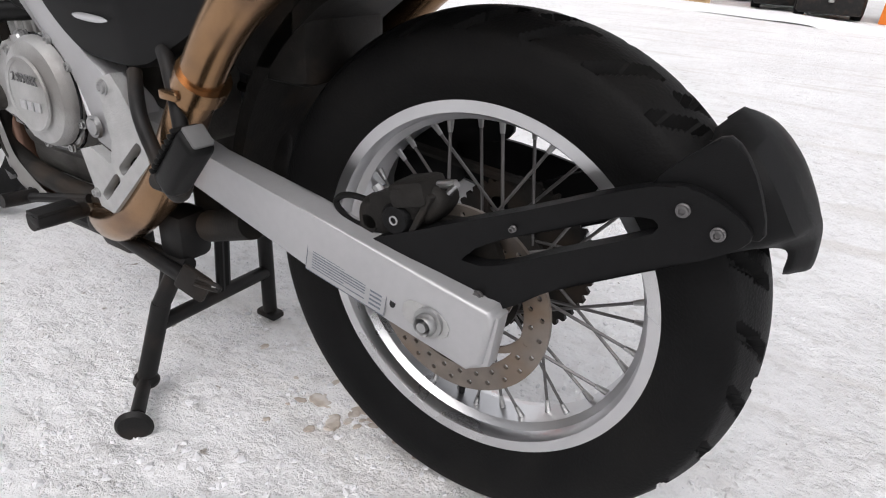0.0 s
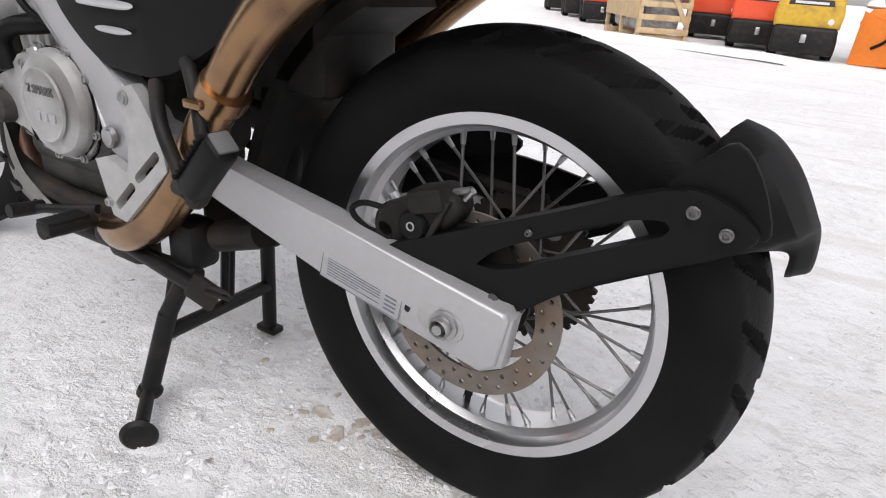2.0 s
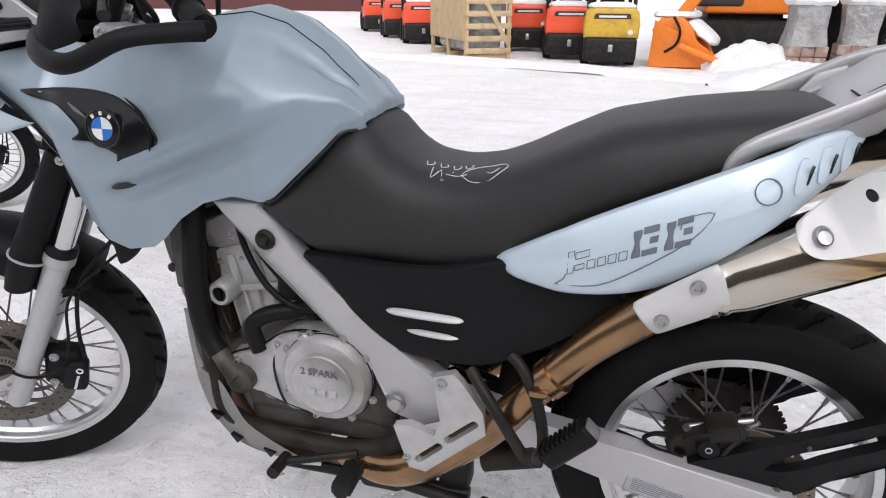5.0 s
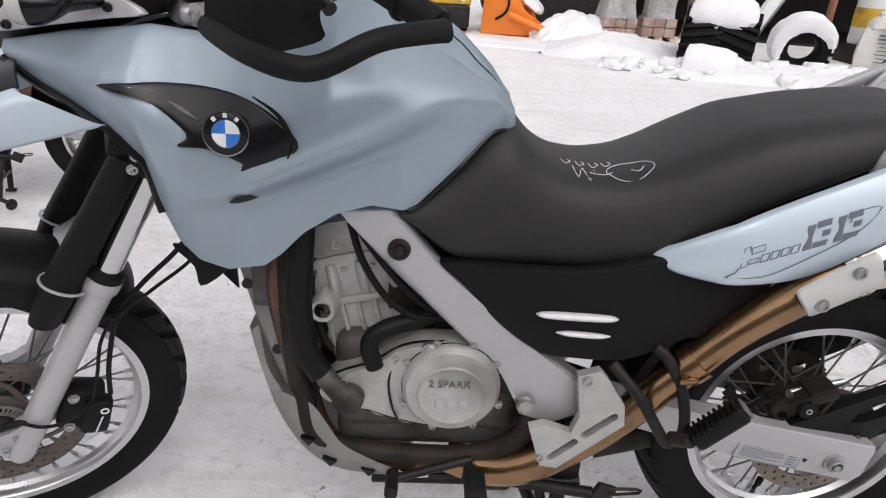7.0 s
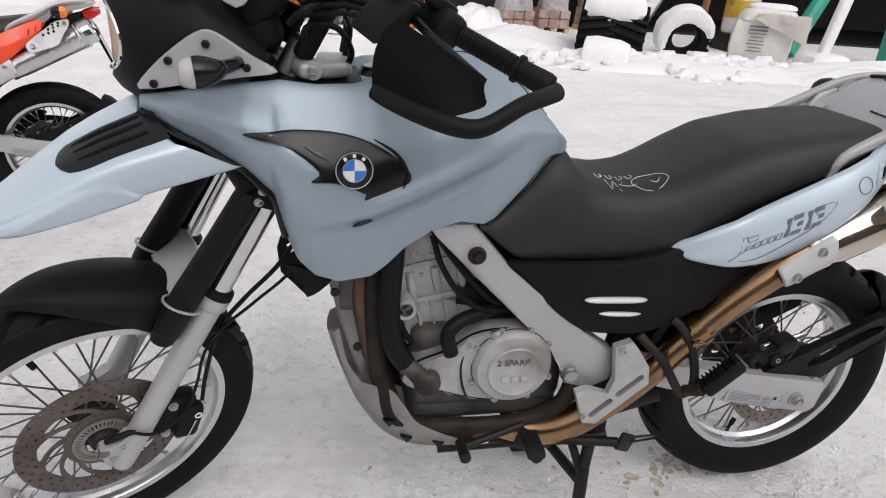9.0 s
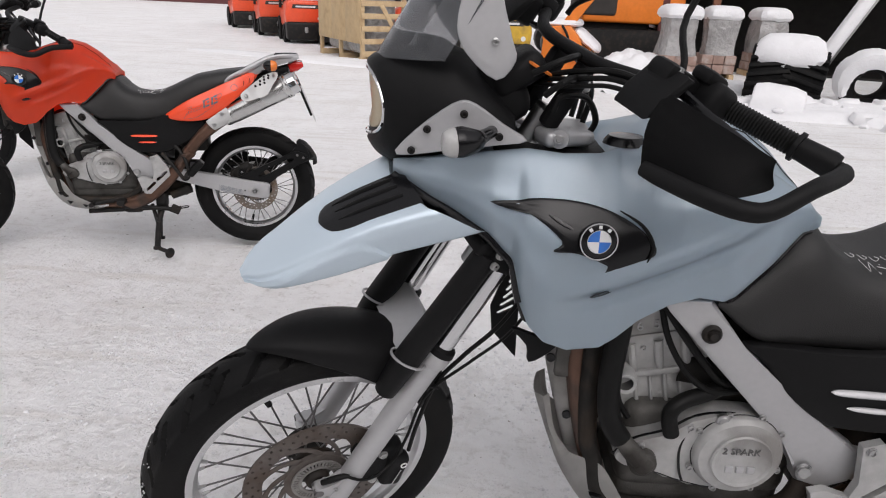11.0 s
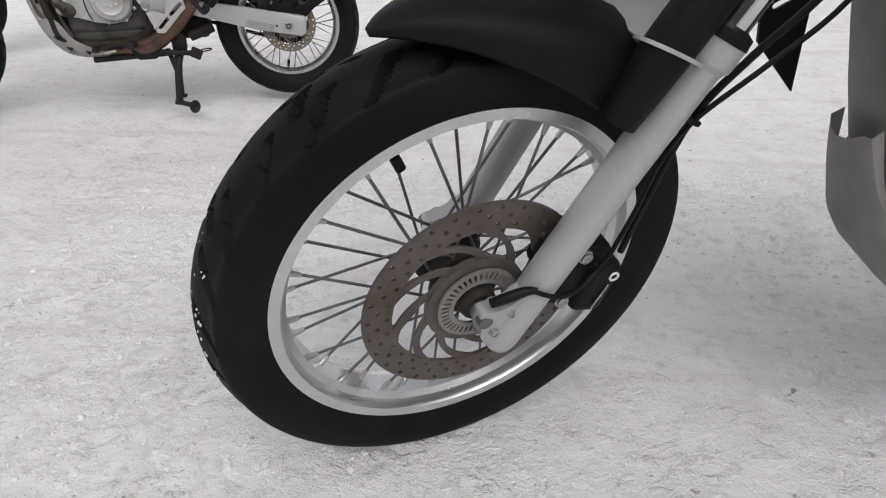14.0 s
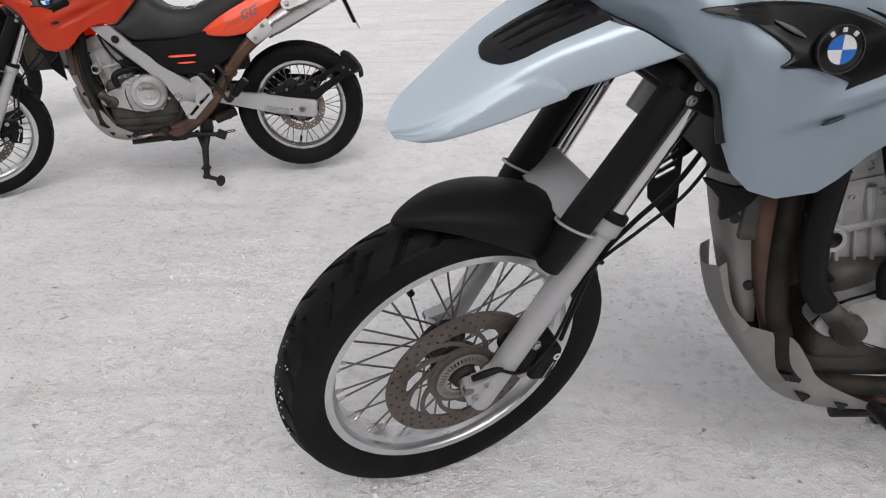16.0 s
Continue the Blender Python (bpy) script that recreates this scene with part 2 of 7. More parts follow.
WHITE_ST = mat("pale_sticker", (0.62, 0.62, 0.62), 0.4, 0, 0.04, 60, 0)
SKID = mat("grey_skid_plastic", (0.44, 0.433, 0.42), 0.55, 0.0, 0.12, 40, 0.2, 300, tint=(0.36, 0.35, 0.33), big=7)
TAILRED = mat("red_lamp_plastic", (0.55, 0.02, 0.015), 0.15, 0, 0.05, 60, 0, coat=0.6)
LENS = mat("clear_ribbed_lens", (0.6, 0.6, 0.59), 0.12, 0.0, 0.06, 200, 0.3, 250)
for _m, _t in ((LENS, 0.3),):
    _m.node_tree.nodes["Principled BSDF"].inputs["Transmission Weight"].default_value = _t
# the warm base colour stands in for the lamp's orange glow
HEADLENS = mat("headlamp_glass", (0.72, 0.60, 0.42), 0.10, 0.0, 0.06, 120, 0.3, 200)
HEADLENS.node_tree.nodes["Principled BSDF"].inputs["Transmission Weight"].default_value = 0.35
SMOKE = mat("smoked_screen", (0.30, 0.31, 0.33), 0.08, 0.0, 0.02, 20, 0)
SMOKE.node_tree.nodes["Principled BSDF"].inputs["Transmission Weight"].default_value = 0.85
ORANGEK = mat("orange_tag", (0.75, 0.2, 0.03), 0.5, 0, 0.1, 60, 0)
CAPG = mat("grey_rubber_cap", (0.13, 0.13, 0.13), 0.5, 0, 0.1, 60, 0.1)
STICK = mat("silver_sticker", (0.40, 0.40, 0.41), 0.4, 0.3, 0.04, 60, 0)


def stained_steel():
    """Polished steel with brown heat stains drawn out along the silencer, and a bluish front."""
    m = mat("stained_polished_steel", (0.60, 0.55, 0.49), 0.12, 1.0, 0.04, 20, 0.0, rvar=0.05)
    n, l = m.node_tree.nodes, m.node_tree.links
    p = n["Principled BSDF"]
    src = p.inputs["Base Color"].links[0].from_socket
    tc, mp, nz = n.new("ShaderNodeTexCoord"), n.new("ShaderNodeMapping"), n.new("ShaderNodeTexNoise")
    mp.inputs["Rotation"].default_value, mp.inputs["Scale"].default_value = (0, radians(27), 0), (2.2, 9, 16)
    nz.inputs["Scale"].default_value, nz.inputs["Detail"].default_value = 1.6, 3
    l.new(tc.outputs["Object"], mp.inputs["Vector"])
    l.new(mp.outputs[0], nz.inputs["Vector"])
    sep = n.new("ShaderNodeSeparateXYZ")
    l.new(tc.outputs["Object"], sep.inputs[0])
    rise = n.new("ShaderNodeMapRange")
    rise.inputs["From Min"].default_value, rise.inputs["From Max"].default_value = -0.05, 0.07
    l.new(sep.outputs["X"], rise.inputs["Value"])
    edge = n.new("ShaderNodeMapRange")
    edge.inputs["From Min"].default_value, edge.inputs["From Max"].default_value = 0.34, 0.58
    l.new(nz.outputs["Fac"], edge.inputs["Value"])
    mu = n.new("ShaderNodeMath")
    mu.operation = "MULTIPLY"
    l.new(rise.outputs[0], mu.inputs[0])
    l.new(edge.outputs[0], mu.inputs[1])
    mx = n.new("ShaderNodeMix")
    mx.data_type = "RGBA"
    l.new(mu.outputs[0], mx.inputs[0])
    l.new(src, mx.inputs[6])
    mx.inputs[7].default_value = (0.46, 0.29, 0.11, 1)
    # thin dark streaks towards the rear
    mp2, nz2, rear_streak, gate = n.new("ShaderNodeMapping"), n.new("ShaderNodeTexNoise"), n.new("ShaderNodeMapRange"), n.new("ShaderNodeMath")
    mp2.inputs["Rotation"].default_value, mp2.inputs["Scale"].default_value = (0, radians(27), 0), (5, 20, 46)
    nz2.inputs["Scale"].default_value, nz2.inputs["Detail"].default_value = 1.0, 2
    l.new(tc.outputs["Object"], mp2.inputs["Vector"])
    l.new(mp2.outputs[0], nz2.inputs["Vector"])
    rear_streak.inputs["From Min"].default_value, rear_streak.inputs["From Max"].default_value = 0.60, 0.68
    l.new(nz2.outputs["Fac"], rear_streak.inputs["Value"])
    gate.operation = "MULTIPLY"
    l.new(rear_streak.outputs[0], gate.inputs[0])
    l.new(rise.outputs[0], gate.inputs[1])
    mx2 = n.new("ShaderNodeMix")
    mx2.data_type = "RGBA"
    l.new(gate.outputs[0], mx2.inputs[0])
    l.new(mx.outputs[2], mx2.inputs[6])
    mx2.inputs[7].default_value = (0.09, 0.065, 0.045, 1)
    l.new(mx2.outputs[2], p.inputs["Base Color"])
    return m


MUFF = stained_steel()

# ---- the motorcycles ----
RAKE, STEER = radians(29.2), radians(28.66)
FWD, AXIS = Vector((-math.cos(RAKE), 0, math.sin(RAKE))), Vector((math.sin(RAKE), 0, math.cos(RAKE)))
FORK0 = Vector((-1.547, -0.013, 0.318)) - 0.063 * FWD
_b = Matrix((-FWD, Vector((0, 1, 0)), AXIS)).transposed().to_4x4()
FK = Matrix.Translation(FORK0) @ Matrix.Rotation(STEER, 4, AXIS) @ _b  # fork space: x back, y right, z up the fork
FB = Matrix.Translation((-0.004, 0.013, 0.010)) @ FK  # the same for the bars, the beak and the cockpit

TILT = -1.8  # play of the wheel in the fork


def tread(theta, y, width, count, seed):
    """Depth of the tread's grooves at an angle and a place across the crown."""
    a = theta / (2 * math.pi) * count
    s = y / width
    d = 0.0
    lane = a - 0.9 * abs(s) + (0.5 if y > 0 else 0.0)
    if 0.20 < abs(s) < 0.93 and (lane % 1.0) < 0.20:
        d = 1.0
    lane2 = a + 0.55 * s
    if abs(s) < 0.34 and ((lane2 * 0.5 + 0.2) % 1.0) < 0.11:
        d = 1.0
    return d


def tyre_mesh(R, half, bead, beady, count, deep, seg=480):
    """A motorcycle tyre with a round crown, slanting tread grooves and bulging walls."""
    prof = spline([(bead, -beady, 0), (bead + 0.012, -beady - 0.006, 0), (bead + (R - bead) * 0.42, -half, 0), (R - (R - bead) * 0.26, -half * 0.97, 0),
                   (R - 0.013, -half * 0.72, 0), (R - 0.003, -half * 0.36, 0), (R, 0, 0), (R - 0.003, half * 0.36, 0), (R - 0.013, half * 0.72, 0),
                   (R - (R - bead) * 0.26, half * 0.97, 0), (bead + (R - bead) * 0.42, half, 0), (bead + 0.012, beady + 0.006, 0), (bead, beady, 0)], 5)
    prof = [(p[0], p[1]) for p in prof]
    bm = bmesh.new()
    V = []
    for i in range(seg):
        a = 2 * math.pi * i / seg
        row = []
        for r, y in prof:
            g = 0.0
            if r > R - (R - bead) * 0.34:
                g = deep * tread(a, y, half, count, 0)
            row.append(bm.verts.new(((r - g) * math.cos(a), y, (r - g) * math.sin(a))))
        V.append(row)
    for i in range(seg):
        A, B = V[i], V[(i + 1) % seg]
        for j in range(len(prof) - 1):
            bm.faces.new((A[j], A[j + 1], B[j + 1], B[j]))
    return bm


def wheel(name, centre, m, parent, R, half, flange, fy, count, hub_r, deep, hubw):
    """A spoked wheel: a rim with its tyre, hub, spokes and nipples."""
    M = m @ Matrix.Translation(centre)
    f = flange
    prof = [(f, -fy), (f - 0.0035, -fy - 0.002), (f - 0.018, -fy - 0.001), (f - 0.021, -fy + 0.004), (f - 0.0225, -fy * 0.62), (f - 0.030, -fy * 0.42), (f - 0.031, fy * 0.42),
            (f - 0.0225, fy * 0.62), (f - 0.021, fy - 0.004), (f - 0.018, fy + 0.001), (f - 0.0035, fy + 0.002), (f, fy), (f - 0.004, fy * 0.8), (f - 0.02, fy * 0.3), (f - 0.02, -fy * 0.3), (f - 0.004, -fy * 0.8)]
    rim = part(name, xf(lathe(prof, 120, True), M), ALU, parent, "spoked wheel with a polished silver rim", 30)
    part("tyre", xf(tyre_mesh(R, half, f - 0.004, fy + 0.002, count, deep), M), RUBBER, rim, "black rubber road tyre with slanting grooves", 25)
    for k in range(14):
        a0 = radians(8 + 6.2 * k) if f < 0.24 else radians(200 + 5.2 * k)
        rr_ = f + 0.52 * (R - f)
        if k in (6, 7):
            continue
        bar_ = [Vector((q * math.cos(a), -half * (0.985 if q < rr_ else 0.972) - 0.0008, q * math.sin(a))) for q in (rr_ - 0.009, rr_ + 0.011) for a in (a0, a0 + radians(2.6))]
        bb = bmesh.new()
        vv = [bb.verts.new(p) for p in (bar_[0], bar_[1], bar_[3], bar_[2])]
        bb.faces.new(vv)
        bmesh.ops.solidify(bb, geom=bb.faces[:], thickness=0.003)
        part("sidewall_bar", xf(bb, M), RUBBERL, rim)
    hub = lathe([(0.012, -hubw - 0.012), (0.03, -hubw - 0.01), (hub_r, -hubw), (hub_r, -hubw + 0.007), (hub_r * 0.6, -hubw + 0.02), (hub_r * 0.55, 0), (hub_r * 0.6, hubw - 0.02), (hub_r, hubw - 0.007), (hub_r, hubw), (0.03, hubw + 0.01), (0.012, hubw + 0.012)], 40)
    part("hub", xf(hub, M), FRAMEG, rim)
    first = nip = None
    for i in range(36):
        side = -1 if i % 2 else 1
        way = 1 if (i // 2) % 2 else -1
        a = 2 * math.pi * i / 36
        h = a + way * 0.62
        p0 = Vector((hub_r * 0.86 * math.cos(h), side * (hubw - 0.003 if way > 0 else hubw - 0.008), hub_r * 0.86 * math.sin(h)))
        p1 = Vector(((f - 0.03) * math.cos(a), side * 0.006, (f - 0.03) * math.sin(a)))
        d = (p1 - p0)
        if first is None:
            L = d.length
            first = part("spoke", rod((0, 0, 0), (0, 0, L), 0.0021, 6), SPOKE, rim)
            nip = part("nipple", rod((0, 0, -0.016), (0, 0, 0.003), 0.003, 8, 0.0048), STEEL, rim)
            q = d.to_track_quat("Z", "Y").to_matrix().to_4x4()
            first.matrix_basis, nip.matrix_basis = M @ Matrix.Translation(p0) @ q, M @ Matrix.Translation(p1) @ q
        else:
            q = d.to_track_quat("Z", "Y").to_matrix().to_4x4()
            again(first, "spoke", M @ Matrix.Translation(p0) @ q @ Matrix.Diagonal((1, 1, d.length / L, 1)), rim)
            again(nip, "nipple", M @ Matrix.Translation(p1) @ q, rim)
    # valve stem
    va = radians(-98) if f < 0.24 else radians(141)
    part("valve", xf(join(rod(((f - 0.028) * math.cos(va), 0, (f - 0.028) * math.sin(va)), ((f - 0.062) * math.cos(va), -0.006, (f - 0.062) * math.sin(va)), 0.0045, 8), rod(((f - 0.045) * math.cos(va), -0.004, (f - 0.045) * math.sin(va)), ((f - 0.063) * math.cos(va), -0.006, (f - 0.063) * math.sin(va)), 0.0065, 8)), M), BLACK, rim, "black valve cap")
    return rim


def brake_disc(parent, M, R, r, rows, count, y0, y1, arms, hub_r, label, material):
    holes = []
    for k in range(count):
        for j, rr in enumerate(rows):
            a = 2 * math.pi * (k + 0.5 * (j % 2)) / count
            holes.append(circle(rr * math.cos(a), rr * math.sin(a), 0.0034, 7))
    ring = plate(circle(0, 0, R, 96), y0, y1, [circle(0, 0, r, 72)] + holes)
    d = part("brake_disc", xf(ring, M), material, parent, label, 30)
    carrier = part("disc_carrier", xf(lathe([(hub_r - 0.008, y0 - 0.003), (hub_r + 0.012, y0 - 0.002), (hub_r + 0.012, y1 + 0.002), (hub_r - 0.008, y1 + 0.003)], 48, True), M), material, parent)
    for k in range(arms):
        a = 2 * math.pi * k / arms
        mid = []
        for u in np.linspace(0, 1, 9):
            q, w = hub_r + 0.004 + (r + 0.004 - hub_r) * u, a + 0.85 * u ** 1.2
            mid.append((q * math.cos(w), q * math.sin(w), 0.0075 - 0.0035 * math.sin(math.pi * u)))
        lf, rt = [], []
        for n_, (x, z, hw) in enumerate(mid):
            x0, z0 = mid[max(n_ - 1, 0)][:2]
            x1, z1 = mid[min(n_ + 1, 8)][:2]
            ln = math.hypot(x1 - x0, z1 - z0)
            nx, nz = -(z1 - z0) / ln, (x1 - x0) / ln
            lf.append((x + nx * hw, z + nz * hw))
            rt.append((x - nx * hw, z - nz * hw))
        part("disc_arm", xf(plate(lf + rt[::-1], y0 + 0.0006, y1 - 0.0006), M), material, d)
    return d


def body_section(x):
    """Left half of the tank and fairing at x, from the lower edge over the shoulder to the middle."""
    zb = lerp(x, BX, BZ)
    zt = lerp(x, [-1.37, -1.26, -1.15, -1.09, -1.03, -0.97, -0.9, -0.84, -0.78, -0.72, -0.67, -0.645], [0.99, 1.012, 1.026, 1.02, 1.023, 1.042, 1.068, 1.076, 1.06, 1.02, 0.972, 0.938])
    w = lerp(x, [-1.37, -1.3, -1.2, -1.1, -1.0, -0.9, -0.8, -0.72, -0.66, -0.645], [0.100, 0.142, 0.184, 0.205, 0.207, 0.199, 0.178, 0.148, 0.115, 0.102])
    edge = lerp(x, [-1.37, -1.3, -1.2, -1.1, -1.0, -0.9, -0.75, -0.645], [0.095, 0.118, 0.126, 0.128, 0.128, 0.12, 0.085, 0.06])
    dip = lerp(x, [-1.37, -1.1, -1.02, -0.95], [0.02, 0.03, 0.025, 0.0])
    lo = lerp(x, [-1.37, -1.16, -1.05, -0.9, -0.8, -0.645], [0.98, 0.84, 0.84, 0.88, 0.93, 0.99])
    h = zt - zb
    rnd = lerp(x, [-1.37, -1.0, -0.85], [0.004, 0.008, 0.03])
    k = lerp(x, [-1.0, -0.88], [0.0, 1.0])
    if k > 0:
        q = min(1.0, h / 0.12)
        top = [(edge, zt - 0.034 * q), (edge * 0.80, zt - 0.018 * q), (edge * 0.45, zt - 0.003), (0, zt + 0.004)]
        flat = [(edge, zt - rnd), (edge * 0.86, zt - dip * 0.3), (edge * 0.5, zt - dip), (0, zt - dip)]
        crown_ = [(a[0] * k + b[0] * (1 - k), a[1] * k + b[1] * (1 - k)) for a, b in zip(top, flat)]
        return [(w * lo, zb), (w * (lo + 1) / 2, zb + h * 0.16), (w, zb + h * 0.40), (w * 0.965, zb + h * (0.62 - 0.02 * k)), ((w * 0.9 + edge) / 2, zb + h * (0.85 - 0.07 * k))] + crown_
    return [(w * lo, zb), (w * (lo + 1) / 2, zb + h * 0.16), (w, zb + h * 0.40), (w * 0.965 if edge < w else w, zb + h * 0.62), ((w * 0.9 + edge) / 2, zb + h * 0.85), (edge, zt - rnd), (edge * 0.86, zt - dip * 0.3), (edge * 0.5, zt - dip + (0.008 if dip == 0 else 0)), (0, zt - dip + (0.01 if dip == 0 else 0))]


BX = [-1.37, -1.31, -1.265, -1.205, -1.162, -1.146, -1.125, -1.096, -1.055, -1.0, -0.974, -0.94, -0.893, -0.845, -0.797, -0.775, -0.72, -0.67, -0.63]
BZ = [0.964, 0.935, 0.915, 0.881, 0.836, 0.77, 0.722, 0.694, 0.681, 0.692, 0.712, 0.748, 0.779, 0.793, 0.797, 0.806, 0.860, 0.912, 0.914]


def body_y(x, z, out=0.0):
    """The left side's surface at a place in the side view."""
    s = [(p[1], p[0]) for p in spline([(*q, 0) for q in body_section(x)], 6)]
    zs, ys = [q[0] for q in s], [q[1] for q in s]
    return -lerp(z, zs, ys) - out


def crease(x, z):
    """The pressed line that runs up along the tank's flank."""
    t = (x + 1.10) / 0.40
    if not 0 < t < 1:
        return 0.0
    zc = 0.785 + 0.160 * t ** 1.3
    k = math.sin(math.pi * t ** 0.8) ** 1.2
    d = z - zc
    return k * (0.013 * math.exp(-((d - 0.020) / 0.020) ** 2) - 0.014 * math.exp(-((d + 0.010) / 0.015) ** 2))


def scribble(pts, r, material, parent, name, label=""):
    return part(name, tube(pts, r, 5, 3), material, parent, label)


def motorcycle():
    """A single-cylinder trail motorcycle on its centre stand, its bars turned to the left."""
    root = new("motorcycle")
    # wheels and brakes
    rw = wheel("rear_wheel", (0, 0, 0.324), Matrix(), root, 0.324, 0.067, 0.2325, 0.046, 26, 0.062, 0.010, 0.042)
    MR = Matrix.Translation((0, 0, 0.324))
    brake_disc(rw, MR, 0.12, 0.088, [0.097, 0.110], 26, -0.082, -0.077, 6, 0.05, "rusty drilled rear brake disc", DISC)
    teeth = [((0.104 + (0.006 if k % 4 in (1, 2) else 0)) * math.cos(2 * math.pi * k / 188), (0.104 + (0.006 if k % 4 in (1, 2) else 0)) * math.sin(2 * math.pi * k / 188)) for k in range(188)]
    cut = [circle(0.07 * math.cos(a), 0.07 * math.sin(a), 0.016, 12) for a in (math.pi * k / 3 for k in range(6))]
    part("sprocket", xf(plate(teeth, 0.072, 0.079, cut + [circle(0, 0, 0.03, 20)]), MR), FRAMEG, rw, "black toothed rear sprocket")
    FW = FK @ Matrix.Translation((-0.072, 0, 0)) @ Matrix.Rotation(radians(TILT), 4, "X") @ Matrix.Translation((0.072, 0, 0))
    MF = FW @ Matrix.Translation((-0.072, 0, 0))
    fwm = wheel("front_wheel", (-0.072, 0, 0), FW, root, 0.331, 0.052, 0.2585, 0.037, 28, 0.050, 0.009, 0.034)
    d = brake_disc(fwm, MF, 0.15, 0.112, [0.119, 0.131, 0.143], 30, -0.064, -0.059, 10, 0.056, "brown drilled front brake disc", DISCF)
    ring = plate(circle(0, 0, 0.055, 48), -0.072, -0.068, [circle(0, 0, 0.034, 24)] + [slot(0.041 * math.cos(a), 0.041 * math.sin(a), 0.050 * math.cos(a), 0.050 * math.sin(a), 0.0017, 3) for a in (2 * math.pi * k / 40 for k in range(40))])
    part("sensor_ring", xf(ring, MF), RINGST, fwm, "slotted steel sensor ring")
    # snow caught in the front tyre's tread
    rng = random.Random(31)
    flecks = bmesh.new()
    for k in range(60):
        a, y = rng.gauss(radians(203), radians(13)), rng.uniform(-0.030, 0.03)
        r = 0.331 - 0.0095 * (y / 0.0374) ** 2 - 0.001
        g = rng.uniform(0.0007, 0.0023)
        m_ = Matrix.Translation((r * math.cos(a), y, r * math.sin(a))) @ Matrix.Rotation(-a, 4, "Y") @ Matrix.Diagonal((0.7, rng.uniform(0.7, 1.3), rng.uniform(0.7, 1.8), 1))
        bmesh.ops.create_icosphere(flecks, subdivisions=1, radius=g, matrix=m_)
    part("snow_flecks", xf(flecks, MF), FLECK, fwm, "snow caught in the tread")["kind"] = "stuff"
    # front fork
    for s in (-1, 1):
        y, lx_ = s * 0.092, -0.025
        leg = tube([(lx_, y, -0.048), (lx_, y, -0.044), (lx_, y, -0.03), (lx_, y, 0.02), (lx_, y, 0.33), (lx_, y, 0.37), (lx_, y, 0.376), (lx_, y, 0.40)], [0.012, 0.018, 0.0225, 0.0235, 0.0238, 0.0255, 0.0295, 0.0295], 24, 3)
        lg = part("fork_leg", xf(leg, FK), SATIN, root, "silver painted lower fork leg")
        lug = plate(smooth_loop([(-0.086, 0.006), (-0.080, 0.016), (-0.062, 0.030), (-0.046, 0.054), (-0.030, 0.080), (-0.022, 0.03), (-0.024, -0.040), (-0.044, -0.040), (-0.060, -0.032), (-0.076, -0.012)], 4), y - 0.012, y + 0.012, bevel=0.005, seg=3)
        part("axle_lug", xf(lug, FK), SATIN, lg, "cast lug that clamps the axle")
        part("fork_tube", xf(rod((lx_, y, 0.39), (lx_, y, 0.78), 0.0205, 20), FK), CHROME, root, "chromed fork tube")
        part("dust_seal", xf(lathe([(0.021, 0), (0.0305, 0), (0.029, 0.012), (0.021, 0.016)], 24), FK @ Matrix.Translation((lx_, y, 0.40)) @ Matrix.Rotation(radians(90), 4, "X")), BLACK, root)
        guard = tube([(-0.079, y, 0.285), (-0.079, y, 0.36), (-0.073, y, 0.46), (-0.065, y, 0.62)], [0.027, 0.033, 0.032, 0.030], 18, 4, flat=0.8)
        part("fork_guard", xf(guard, FK), BLACK, root, "black plastic fork guard")
        part("guard_clip", xf(lathe([(0.033, -0.002), (0.0365, -0.002), (0.0365, 0.002), (0.033, 0.002)], 24, True), FK @ Matrix.Translation((-0.077, y, 0.366)) @ Matrix.Rotation(radians(80), 4, "X")), SATIN, root, "bright clip round the guard")
        part("pinch_bolt", xf(bolt((-0.054, y + s * 0.012, -0.014), 0.0055, (0, s, 0)), FK), STEEL, lg)
        part("pinch_bolt", xf(bolt((-0.049, y + s * 0.012, 0.020), 0.004, (0, s, 0)), FK), STEEL, lg)
        part("axle_end", xf(rod((-0.076, y + s * 0.002, 0), (-0.076, y + s * 0.014, 0), 0.0095, 20), FK), SPOKE, lg)
    part("hub_cover", xf(lathe([(0.012, -0.079), (0.020, -0.079), (0.024, -0.074), (0.0255, -0.066), (0.0255, -0.03)], 28), MF), FRAMEG, fwm, "black hub cover")
    part("sensor_bracket", xf(join(tube([(-0.084, -0.100, 0.028), (-0.072, -0.106, 0.046), (-0.056, -0.110, 0.062), (-0.045, -0.114, 0.068)], [0.006, 0.007, 0.006, 0.004], 10, 4), tube([(-0.05, -0.113, 0.066), (-0.02, -0.121, 0.068), (0.012, -0.116, 0.076), (0.034, -0.106, 0.094), (0.045, -0.100, 0.125)], 0.0032, 8, 4)), FK), HOSE, root, "black wheel sensor and its lead")
    part("axle", xf(rod((-0.074, -0.088, 0), (-0.074, 0.088, 0), 0.0125, 20), FK), STEEL, root)
    part("fork_brace", xf(plate([(-0.090, 0.362), (-0.083, 0.356), (-0.030, 0.412), (-0.034, 0.424), (-0.042, 0.424)], -0.092, 0.092, bevel=0.003), FK), SATIN, root, "broad silver fork brace plate")
    part("lower_clamp", xf(join(box(-0.03, 0, 0.625, 0.085, 0.25, 0.045, 0.012), box(-0.075, 0, 0.63, 0.05, 0.22, 0.03, 0.008)), FK), BLACK, root)
    part("upper_clamp", xf(join(box(-0.02, 0, 0.80, 0.07, 0.25, 0.03, 0.012), rod((0.0, 0, 0.55), (0.0, 0, 0.82), 0.026, 16)), FK), SATIN, root, "grey upper fork bridge")
